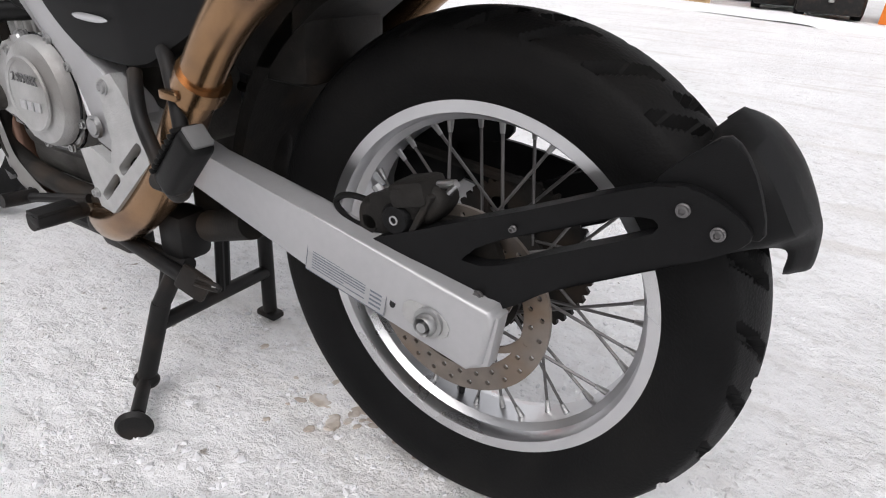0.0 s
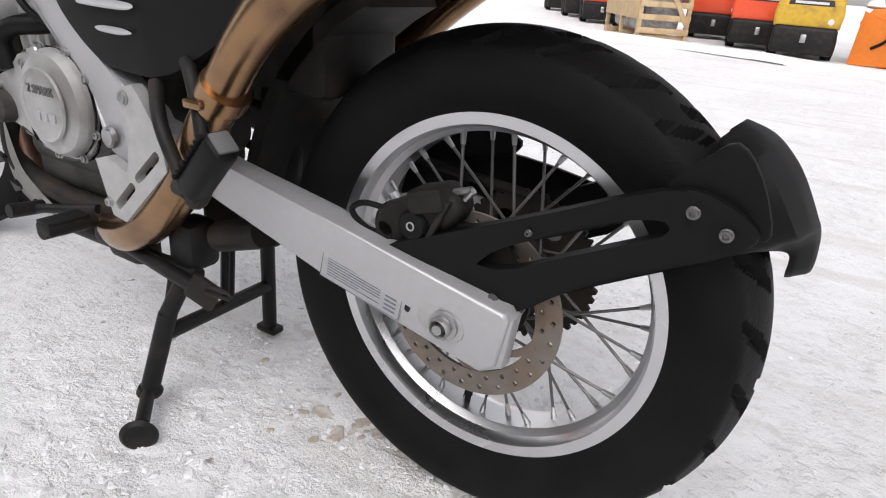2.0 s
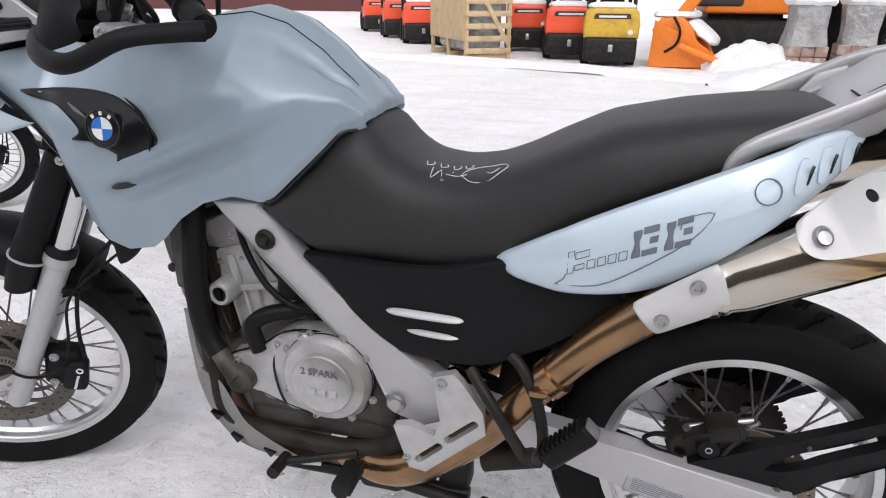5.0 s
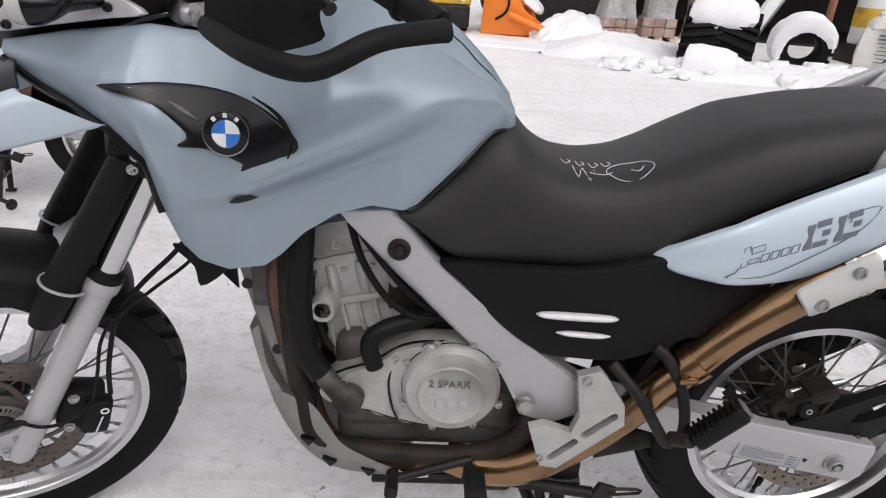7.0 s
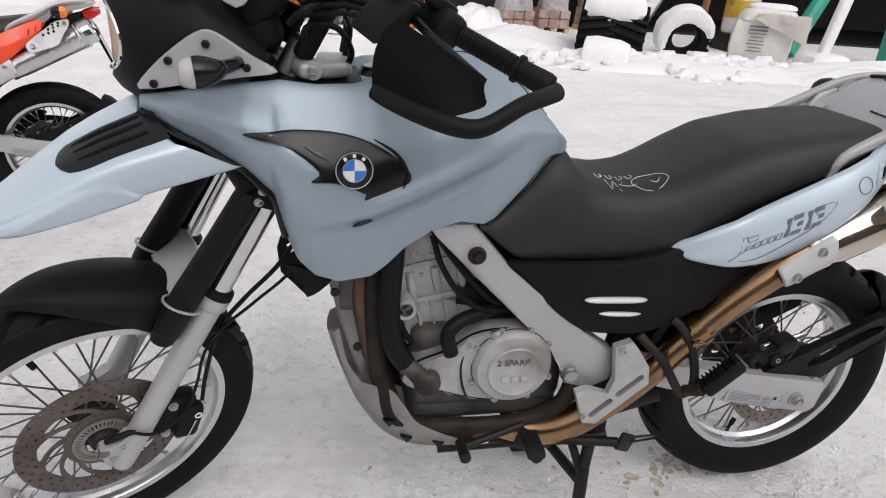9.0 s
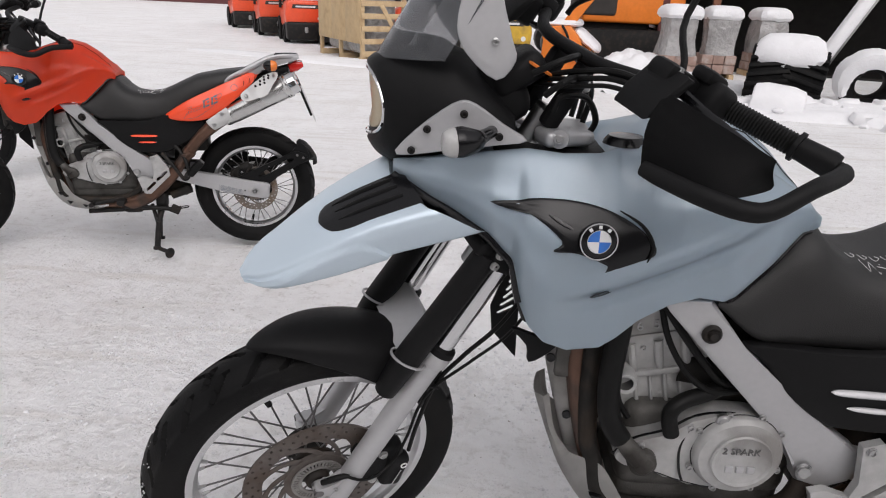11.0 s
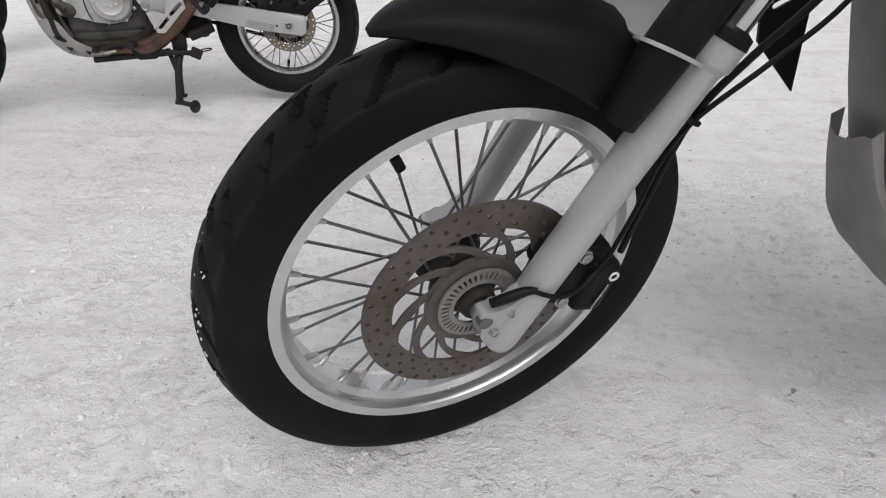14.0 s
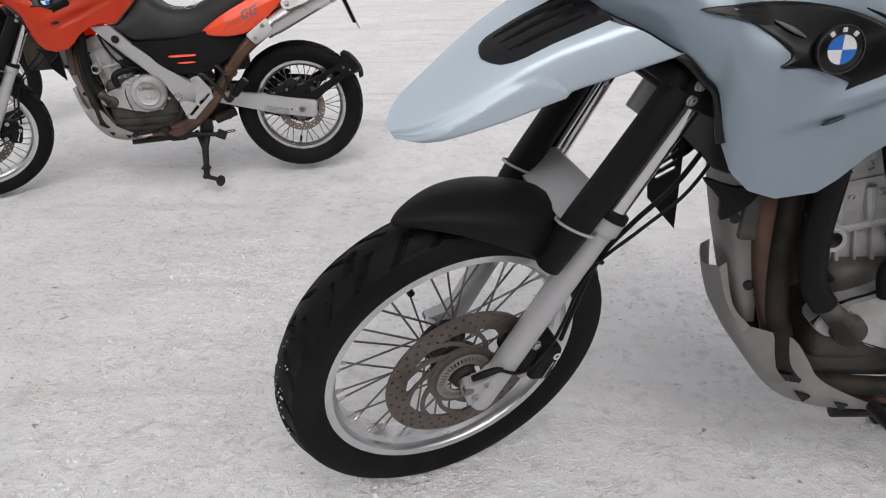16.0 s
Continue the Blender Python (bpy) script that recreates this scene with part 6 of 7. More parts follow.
    # foot rests
    part("rider_peg", join(rod((-0.66, -0.15, 0.285), (-0.655, -0.235, 0.29), 0.013, 12), box(-0.655, -0.20, 0.293, 0.038, 0.07, 0.018, 0.005), box(-0.655, -0.20, 0.303, 0.034, 0.066, 0.006, 0.002)), DARKST, root, "folded rubber rider foot rest")
    part("gear_lever", join(rod((-0.66, -0.14, 0.30), (-0.80, -0.17, 0.275), 0.008, 10), rod((-0.80, -0.155, 0.275), (-0.80, -0.21, 0.28), 0.012, 12)), DARKST, root, "black gear lever")
    loop = tube([(-0.445, -0.165, 0.535), (-0.40, -0.195, 0.49), (-0.36, -0.20, 0.43), (-0.34, -0.20, 0.405), (-0.318, -0.20, 0.43), (-0.33, -0.19, 0.50), (-0.36, -0.175, 0.555), (-0.38, -0.165, 0.57)], 0.0095, 12, 6)
    bpeg = part("passenger_bracket", loop, DARKST, root, "black tubular passenger rest bracket")
    pm = pose(-0.278, -0.228, 0.468, 0, -47, -4)
    pg = part("passenger_peg", xf(box(0, 0, 0, 0.098, 0.034, 0.036, 0.010, 3), pm), HOSE, bpeg, "ribbed black rubber passenger foot rest")
    for k in range(9):
        part("peg_rib", xf(box(-0.040 + 0.0098 * k, -0.002, 0.019, 0.005, 0.034, 0.007, 0.002), pm), HOSE, bpeg)
    part("peg_cap", xf(box(0.050, 0, 0.001, 0.005, 0.027, 0.028, 0.003), pm), CAPG, bpeg, "grey end cap")
    part("peg_hinge", rod((-0.335, -0.20, 0.415), (-0.32, -0.235, 0.44), 0.012, 12), DARKST, bpeg)
    # luggage rack, rear light, plate
    for s in (-1, 1):
        rail = tube([(-0.108, s * 0.150, 0.872), (-0.102, s * 0.150, 0.896), (-0.082, s * 0.149, 0.916), (-0.035, s * 0.146, 0.940), (0.03, s * 0.142, 0.972), (0.09, s * 0.135, 1.004), (0.15, s * 0.128, 1.022), (0.22, s * 0.12, 1.027), (0.25, s * 0.09, 1.027)], [0.012, 0.015, 0.0165, 0.017, 0.017, 0.016, 0.015, 0.014, 0.012], 14, 5, flat=0.7)
        part("grab_rail", rail, SATIN, root, "silver grab rail of the luggage rack")
        part("tail_side", plate([(0.085, 0.992), (0.139, 0.978), (0.237, 1.006), (0.262, 1.018), (0.255, 1.03), (0.113, 1.018)], s * 0.118, s * 0.126, bevel=0.003), SATIN, root, "silver side of the luggage rack")
        part("rail_bracket", plate([(0.002, 0.936), (0.010, 0.946), (0.04, 0.986), (0.08, 0.999), (0.088, 0.99), (0.086, 0.960)], s * 0.112, s * 0.122, bevel=0.003), SATIN, root, "silver bracket under the grab rail")
        lx = pose(0, 0, 0, 0, 0, -90)
        sg = part("rear_indicator", join(xf(lathe([(0, -0.042), (0.012, -0.040), (0.022, -0.032), (0.029, -0.018), (0.0315, 0.0), (0.0, 0.001)], 26), Matrix.Translation((0.118, s * 0.188, 0.982)) @ lx @ Matrix.Diagonal((0.88, 0.9, 0.88, 1))), rod((0.105, s * 0.185, 0.983), (0.10, s * 0.13, 0.985), 0.012, 12)), GLOSSB, root, "rear indicator with a clear lens and black housing")
        part("indicator_lens", xf(lathe([(0.0, 0.0015), (0.0312, 0.0015), (0.0305, 0.014), (0.026, 0.026), (0.016, 0.034), (0.0, 0.037)], 26), Matrix.Translation((0.118, s * 0.188, 0.982)) @ lx @ Matrix.Diagonal((0.88, 0.9, 0.88, 1))), LENS, sg, "clear ribbed lens")
    rack = part("luggage_rack", join(plate([(0.030, 0.950), (0.045, 0.972), (0.075, 0.995), (0.11, 1.018), (0.135, 1.026), (0.25, 1.030), (0.25, 1.014), (0.11, 0.998), (0.05, 0.945)], -0.105, 0.105, bevel=0.006), plate([(-0.03, 0.925), (0.0, 0.944), (0.06, 0.978), (0.10, 1.0), (0.115, 1.0), (0.06, 0.94), (0.0, 0.915)], -0.138, -0.088, bevel=0.008), plate([(-0.03, 0.925), (0.0, 0.944), (0.06, 0.978), (0.10, 1.0), (0.115, 1.0), (0.06, 0.94), (0.0, 0.915)], 0.088, 0.138, bevel=0.008)), SATIN, root, "silver luggage rack with black rubber strips")
    part("rack_groove", tube([(0.050, -0.03, 0.979), (0.048, -0.078, 0.977), (0.078, -0.09, 1.0), (0.112, -0.085, 1.0215)], 0.0016, 6, 1, False), BLACK, rack)
    for k in range(5):
        part("rack_strip", box(0.192, -0.088 + 0.044 * k, 1.032, 0.115, 0.011, 0.008, 0.003), BLACK, rack)
    part("tail_lamp", plate([(0.200, 0.985), (0.213, 0.944), (0.25, 0.953), (0.282, 0.975), (0.276, 0.998), (0.24, 1.002)], -0.1, 0.1, bevel=0.012, seg=3), TAILRED, root, "red tail lamp")
    pl = part("plate_holder", plate([(0.235, 0.90), (0.255, 0.90), (0.325, 0.72), (0.31, 0.715)], -0.06, 0.06, bevel=0.004), BLACK, root, "black plate holder")
    part("number_plate", plate([(0.262, 0.875), (0.266, 0.875), (0.338, 0.69), (0.334, 0.69)], -0.09, 0.09, bevel=0.0008), WHITE_ST, root, "white number plate seen edge on")
    return root


# ---- the snow yard ----
def snow_material():
    """Trodden snow: pale patches, greyer scuffs, fine grain and shallow dents."""
    m = bpy.data.materials.new("packed_snow")
    m.use_nodes = True
    n, l = m.node_tree.nodes, m.node_tree.links
    p = n["Principled BSDF"]
    tc = n.new("ShaderNodeTexCoord")

    def tex(scale, detail, rough_=0.6, stretch=None):
        t = n.new("ShaderNodeTexNoise")
        t.inputs["Scale"].default_value, t.inputs["Detail"].default_value, t.inputs["Roughness"].default_value = scale, detail, rough_
        if stretch:
            mp = n.new("ShaderNodeMapping")
            mp.inputs["Scale"].default_value, mp.inputs["Rotation"].default_value = stretch, (0, 0, 0.5)
            l.new(tc.outputs["Object"], mp.inputs["Vector"])
            l.new(mp.outputs[0], t.inputs["Vector"])
        else:
            l.new(tc.outputs["Object"], t.inputs["Vector"])
        return t

    def band(src, a, b):
        r = n.new("ShaderNodeMapRange")
        r.inputs["From Min"].default_value, r.inputs["From Max"].default_value = a, b
        l.new(src, r.inputs["Value"])
        return r.outputs[0]

    def mix(f, a, b):
        x = n.new("ShaderNodeMix")
        x.data_type = "RGBA"
        l.new(f, x.inputs[0])
        for k, v in ((6, a), (7, b)):
            if isinstance(v, tuple):
                x.inputs[k].default_value = (*v, 1)
            else:
                l.new(v, x.inputs[k])
        return x.outputs[2]

    big, mid, fine, streak = tex(1.1, 5), tex(7, 8, 0.68), tex(48, 7, 0.7), tex(3, 6, 0.6, (1, 0.18, 1))
    scuff, grit, track = tex(19, 7, 0.72), tex(210, 3), tex(2.2, 5, 0.55, (0.35, 2.6, 1))

    def vor(scale, feature, rnd=1.0):
        t = n.new("ShaderNodeTexVoronoi")
        t.feature = feature
        t.inputs["Scale"].default_value, t.inputs["Randomness"].default_value = scale, rnd
        warp = n.new("ShaderNodeVectorMath")
        warp.operation = "MULTIPLY_ADD"
        l.new(mid.outputs["Color"], warp.inputs[0])
        warp.inputs[1].default_value = (0.3, 0.3, 0.3)
        l.new(tc.outputs["Object"], warp.inputs[2])
        l.new(warp.outputs[0], t.inputs["Vector"])
        return t

    def math_(op, a, b):
        x = n.new("ShaderNodeMath")
        x.operation = op
        for k, v in enumerate((a, b)):
            if isinstance(v, float):
                x.inputs[k].default_value = v
            else:
                l.new(v, x.inputs[k])
        return x.outputs[0]

    crack, lump = vor(3.2, "DISTANCE_TO_EDGE"), vor(34, "F1")
    col = mix(band(big.outputs["Fac"], 0.38, 0.66), (0.92, 0.92, 0.925), (0.87, 0.865, 0.87))
    col = mix(band(mid.outputs["Fac"], 0.50, 0.70), col, (0.83, 0.82, 0.815))
    col = mix(band(streak.outputs["Fac"], 0.56, 0.70), col, (0.85, 0.845, 0.84))
    col = mix(band(track.outputs["Fac"], 0.56, 0.66), col, (0.81, 0.795, 0.78))
    col = mix(math_("MULTIPLY", band(scuff.outputs["Fac"], 0.53, 0.64), band(big.outputs["Fac"], 0.36, 0.58)), col, (0.72, 0.71, 0.70))
    line = math_("MULTIPLY", band(crack.outputs["Distance"], 0.02, 0.0), band(big.outputs["Fac"], 0.45, 0.6))
    col = mix(math_("MULTIPLY", line, 0.04), col, (0.52, 0.50, 0.48))
    speck, speck2 = tex(26, 3), tex(75, 2)
    col = mix(band(speck.outputs["Fac"], 0.69, 0.74), col, (0.36, 0.33, 0.30))
    col = mix(math_("MULTIPLY", band(speck2.outputs["Fac"], 0.70, 0.74), band(streak.outputs["Fac"], 0.46, 0.56)), col, (0.38, 0.35, 0.32))
    l.new(col, p.inputs["Base Color"])
    p.inputs["Roughness"].default_value, p.inputs["Specular IOR Level"].default_value = 0.62, 0.3
    hgt = math_("ADD", mid.outputs["Fac"], math_("MULTIPLY", fine.outputs["Fac"], 0.26))
    hgt = math_("ADD", hgt, math_("MULTIPLY", scuff.outputs["Fac"], 0.34))
    hgt = math_("ADD", hgt, math_("MULTIPLY", grit.outputs["Fac"], 0.03))
    hgt = math_("SUBTRACT", hgt, math_("MULTIPLY", line, 0.04))
    hgt = math_("SUBTRACT", hgt, math_("MULTIPLY", band(lump.outputs["Distance"], 0.0, 0.5), 0.09))
    crust, flake = tex(38, 4), tex(95, 3)
    rough = band(mid.outputs["Fac"], 0.40, 0.62)
    hgt = math_("ADD", hgt, math_("MULTIPLY", math_("MULTIPLY", band(crust.outputs["Fac"], 0.52, 0.60), rough), 0.16))
    hgt = math_("ADD", hgt, math_("MULTIPLY", math_("MULTIPLY", band(flake.outputs["Fac"], 0.55, 0.62), rough), 0.06))
    b = n.new("ShaderNodeBump")
    b.inputs["Strength"].default_value, b.inputs["Distance"].default_value = 0.8, 0.034
    l.new(hgt, b.inputs["Height"])
    l.new(b.outputs[0], p.inputs["Normal"])
    return m


SNOW = snow_material()
FRESH = mat("fresh_snow", (0.76, 0.76, 0.775), 0.8, 0, 0.04, 10, 0.5, 24, dist=0.02, spec=0.2)
MUD = mat("brown_meltwater_stain", (0.46, 0.40, 0.34), 0.5, 0, 0.25, 60, 0.3, 90, tint=(0.62, 0.58, 0.54), big=40)


def ground_z(x, y):
    """Height of the yard: it falls a little away from the near side and lies level farther off."""
    t = min(1.0, max(0.0, (y + 0.3) / 2.2))
    z = 0.02 - 0.165 * (t * t * (3 - 2 * t) * 0.35 + t * 0.65) - 0.13 * min(1.0, max(0.0, (y - 2) / 6.0))
    z += 0.012 * noise.noise((x * 0.7, y * 0.7, 0)) + 0.004 * noise.noise((x * 3, y * 3, 4))
    return z - 0.006


def sheet(name, xs, ys, fz, material):
    V = [(x, y, fz(x, y)) for y in ys for x in xs]
    n = len(xs)
    F = [(j * n + i, j * n + i + 1, j * n + n + i + 1, j * n + n + i) for j in range(len(ys) - 1) for i in range(n - 1)]
    me = bpy.data.meshes.new(name)
    me.from_pydata(V, [], F)
    me.materials.append(material)
    finish(me, 80)
    return new(name, me)


def rough(x, y):
    """The yard with its trodden crust: soft dents, and flakes that stand a few millimetres proud in patches."""
    z = ground_z(x, y)
    if -4.3 < x < 2.3 and -1.5 < y < 3.5:
        patch = min(1.0, max(0.0, 2.2 * noise.noise((x * 1.1, y * 1.6, 8)) + 0.62))
        z += 0.004 * noise.noise((x * 8, y * 8, 1))
        z += 0.0038 * patch * min(1.0, max(0.0, 5 * noise.noise((x * 17, y * 24, 2)) + 0.1))
        z += 0.0026 * patch * min(1.0, max(0.0, 6 * noise.noise((x * 40, y * 46, 3)) - 0.5))
        z += 0.0010 * noise.noise((x * 70, y * 70, 5))
    return z


def steps(a, b, n):
    return list(np.linspace(a, b, n))


gx = [-400, -120, -50, -25, -14, -9, -6.5, -5] + steps(-4.2, -2.4, 110) + steps(-2.39, 0.9, 390) + steps(0.92, 2.2, 60) + [2.6, 3.2, 4, 5, 6.5, 9, 14, 25, 50, 120, 400]
gy = [-400, -100, -40, -15, -7, -4, -2.6, -1.8] + steps(-1.4, -0.72, 50) + steps(-0.71, 1.2, 230) + steps(1.21, 3.4, 150) + [3.7, 4.2, 5, 6, 7.5, 9.5, 12, 15, 19, 24, 30, 50, 120, 400]
tagged(sheet("ground", gx, gy, rough, SNOW), "packed white snow on a yard, scuffed and tracked", "snow ground", kind="structure")


def crumbs(name, count, x0, x1, y0, y1, seed, label):
    """Loose crumbs and flakes of snow that lie scattered in patches."""
    rnd = random.Random(seed)
    V, F = [], []
    while count:
        x, y = rnd.uniform(x0, x1), rnd.uniform(y0, y1)
        if noise.noise((x * 1.1, y * 1.6, 8)) + 0.5 * noise.noise((x * 5, y * 5, 9)) < rnd.uniform(-0.25, 0.45):
            continue
        count -= 1
        r = 0.0016 + 0.0065 * rnd.random() ** 4
        z, a, k = rough(x, y), rnd.uniform(0, 6.3), len(V)
        for i in range(5):
            t, q = a + i * 1.2566, r * rnd.uniform(0.7, 1.4)
            V.append((x + q * math.cos(t), y + q * math.sin(t), z - 0.0006))
        for i in range(4):
            t, q = a + 0.4 + i * 1.5708, r * rnd.uniform(0.4, 0.9)
            V.append((x + q * math.cos(t), y + q * math.sin(t), z + r * rnd.uniform(0.3, 0.8)))
        F += [(k + i, k + (i + 1) % 5, k + 5 + min(3, i)) for i in range(5)]
        F += [(k + i + 1, k + 6 + i, k + 5 + i) for i in range(3)] + [(k, k + 5, k + 8), (k + 5, k + 6, k + 7, k + 8)]
    me = bpy.data.meshes.new(name)
    me.from_pydata(V, [], F)
    me.materials.append(FRESH)
    me.update()
    return tagged(new(name, me), label, "snow crumbs", kind="stuff")


crumbs("snow_crumb_scatter", 9000, -2.6, 1.0, -0.7, 1.3, 3, "loose white crumbs scattered on the packed snow")


def mound(name, cx, cy, sx, sy, h, material, label, category, turn=0.0, seed=0, n=40, lift=0.0, kind=""):
    """A low heap with an uneven outline that runs out into the ground."""
    V, F = [], []
    for j in range(n + 1):
        for i in range(n + 1):
            u, v = -1 + 2 * i / n, -1 + 2 * j / n
            r = math.hypot(u, v) + 0.22 * noise.noise((u * 1.7 + seed, v * 1.7, seed)) + 0.08 * noise.noise((u * 5, v * 5, seed))
            z = h * max(0.0, 1 - r * r) ** 0.8 * (1 + 0.3 * noise.noise((u * 3, v * 3, seed + 5))) + h * 0.10 * noise.noise((u * 9, v * 9, seed)) + h * 0.07 * max(0.0, noise.noise((u * 19, v * 19, seed)))
            x, y = cx + u * sx * math.cos(turn) - v * sy * math.sin(turn), cy + u * sx * math.sin(turn) + v * sy * math.cos(turn)
            V.append((x, y, ground_z(x, y) + (z if r < 1 else -0.03) + lift))
            if i < n and j < n:
                k = j * (n + 1) + i
                F.append((k, k + 1, k + n + 2, k + n + 1))
    me = bpy.data.meshes.new(name)
    me.from_pydata(V, [], F)
    me.materials.append(material)
    finish(me, 80)
    return tagged(new(name, me), label, category, kind=kind)


# brown drips on the snow beside the wheels: a few blots in a spatter of small ones
rng = random.Random(5)
drips = [(-0.285, -0.02, 0.02), (-0.215, 0.01, 0.018), (-0.23, -0.05, 0.016), (-0.17, 0.03, 0.02), (-0.12, 0.0, 0.016), (-0.31, 0.04, 0.014)]
drips += [(-0.23 + rng.gauss(0, 0.07), rng.gauss(0, 0.035), rng.uniform(0.004, 0.010)) for k in range(44)]
for k, (x, y, r) in enumerate(drips):
    mound("ice_stain", x, y, r * 1.3, r * 0.8, 0.0012, MUD, "small brown meltwater stain on the snow", "stain", seed=k * 1.7, n=14, lift=0.0022, turn=k * 1.1)

bike = motorcycle()
tagged(bike, "ice blue trail motorcycle with a black seat on its centre stand", "motorcycle", "motorcycles on the snow")

ORANGE = mat("orange_lens", (0.8, 0.2, 0.02), 0.2, 0, 0.04, 60, 0, coat=0.5)
PLAINST = mat("brushed_silencer_steel", (0.62, 0.62, 0.61), 0.25, 1.0, 0.06, 30, 0.05)
NAVYB = mat("bright_blue_paint", (0.02, 0.14, 0.62), 0.3, 0, 0.04, 60, 0, coat=0.6)


def repaint(ob, swaps):
    for o in ob.children_recursive:
        for slot_ in o.material_slots:
            for a, b in swaps:
                if slot_.material == a and not (a is SATIN and o.name.split(".")[0] != "silver_slash") and not (a is LENS and o.parent.name.split(".")[0] != "rear_indicator"):
                    slot_.link = "OBJECT"
                    slot_.material = b
                    break
        if "ice blue" in o.get("label", ""):
            o["label"] = o["label"].replace("ice blue metallic", swaps[0][1].name.replace("_", " ").replace(" paint", "")).replace("ice blue", swaps[0][1].name.replace("_", " ").replace(" paint", ""))


red = copy_thing(bike, pose(-2.40, 2.284, -0.132, -3.37, 0.17, 14.5))
repaint(red, [(PAINT, RED), (MUFF, PLAINST), (SATIN, RED), (LENS, ORANGE), (HEATED, HEADER)])
tagged(red, "orange red trail motorcycle with a black seat standing on snow", "motorcycle", "motorcycles on the snow")


# a third machine beyond the red one: only its front shows past the red one's fork
third = new("blue_motorcycle")
BTR = Matrix.Translation((-4.78, 3.25, 0.17)) @ Matrix.Rotation(radians(17), 4, "Z")
part("front_tyre", xf(tyre_mesh(0.32, 0.05, 0.24, 0.036, 30, 0.006, 160), BTR), RUBBER, third)
part("front_rim", xf(lathe([(0.24, -0.036), (0.222, -0.034), (0.212, -0.01), (0.212, 0.01), (0.222, 0.034), (0.24, 0.036), (0.228, 0.0)], 60, True), BTR), ALU, third)
part("front_fender", xf(skin(bmesh.new(), [[Vector((0.36 * math.cos(a), y, 0.36 * math.sin(a) - 0.02 * (abs(y) > 0.06))) for y in (-0.07, -0.04, 0.0, 0.04, 0.07)] + [Vector((0.35 * math.cos(a), y, 0.35 * math.sin(a) - 0.02 * (abs(y) > 0.06))) for y in (0.066, 0.04, 0.0, -0.04, -0.066)] for a in np.linspace(0.3, 2.4, 16)]), BTR), BLACK, third, "black front fender")
part("crash_bar", xf(tube([(-0.4, -0.12, 0.42), (-0.1, -0.13, 0.385), (0.05, -0.13, 0.35), (0.16, -0.12, 0.345), (0.24, -0.10, 0.36), (0.25, -0.02, 0.40)], 0.017, 12, 5), BTR), NAVYB, third, "bright blue tube")
part("tube_fitting", xf(lathe([(0.0, -0.04), (0.02, -0.04), (0.028, 0.0), (0.02, 0.04), (0, 0.04)], 16), BTR @ Matrix.Translation((-0.12, -0.13, 0.39)) @ Matrix.Rotation(radians(90), 4, "Z")), SATIN, third)
part("reflector", xf(box(0.20, -0.10, 0.39, 0.09, 0.03, 0.035, 0.01), BTR), TAILRED, third, "red reflector")
part("engine_block", xf(join(box(0.45, 0, 0.18, 0.35, 0.2, 0.3, 0.05, 3), box(-0.05, 0, 0.5, 0.5, 0.12, 0.12, 0.04, 3)), BTR), FRAMEG, third)
part("fork", xf(tube([(0.0, 0.09, 0.0), (0.12, 0.09, 0.35), (0.22, 0.09, 0.7)], 0.025, 12, 3), BTR), SATIN, third)
part("fork", xf(tube([(0.0, -0.09, 0.0), (0.12, -0.09, 0.35), (0.22, -0.09, 0.7)], 0.025, 12, 3), BTR), SATIN, third)
tagged(third, "black motorcycle front with a bright blue tube behind the red one", "motorcycle")


# ---- along the far side of the yard ----
CLAD = mat("grey_brown_sheet_cladding", (0.10, 0.092, 0.085), 0.7, 0, 0.25, 3, 0.2, 12)


def sky_block_wall():
    """An unseen plain ribbed wall added behind the camera, on the side of the walk. It blocks low sky light and
    reflections.
    """
    bm = bmesh.new()
    prof, x = [], -32.0
    while x < 32.0:
        prof += [(x, -9.0), (x + 0.22, -9.0), (x + 0.26, -9.04), (x + 0.48, -9.04), (x + 0.52, -9.0)]
        x += 0.52
    loop = prof + [(prof[-1][0], -9.3), (-32.0, -9.3)]
    lo, hi = [bm.verts.new((a, b, -0.4)) for a, b in loop], [bm.verts.new((a, b, 5.4)) for a, b in loop]
    for k in range(len(loop)):
        bm.faces.new((lo[k], lo[(k + 1) % len(loop)], hi[(k + 1) % len(loop)], hi[k]))
    bm.faces.new(hi)
    bm.faces.new(lo[::-1])
    bmesh.ops.recalc_face_normals(bm, faces=bm.faces[:])
    ob = part("wall_south", bm, CLAD, None)
    tagged(ob, "plain grey-brown ribbed sheet wall closing the yard", "wall", kind="structure")


# added out of view: keeps the bright horizon out of the bike's reflections
sky_block_wall()
FORK_RED = mat("red_machine_paint", (0.74, 0.08, 0.025), 0.4, 0, 0.08, 20, 0.05, coat=0.3)
YELLOW = mat("yellow_machine_paint", (0.55, 0.34, 0.03), 0.5, 0, 0.2, 14, 0.1, tint=(0.30, 0.19, 0.04))
ORANGEP = mat("orange_machine_paint", (0.75, 0.20, 0.02), 0.45, 0, 0.1, 14, 0.1)
GREENP = mat("green_machine_paint", (0.02, 0.28, 0.20), 0.45, 0, 0.12, 14, 0.1)
WOOD = mat("pale_pine_board", (0.52, 0.38, 0.22), 0.7, 0, 0.15, 25, 0.2, 120, tint=(0.42, 0.29, 0.16))
PLY = mat("plywood_sheet", (0.50, 0.36, 0.20), 0.7, 0, 0.15, 8, 0.15, 60, tint=(0.40, 0.28, 0.15))
WRAP = mat("cloudy_plastic_wrap", (0.36, 0.355, 0.35), 0.2, 0, 0.25, 5, 0.9, 11, tint=(0.20, 0.19, 0.185), dist=0.05, big=2.5)
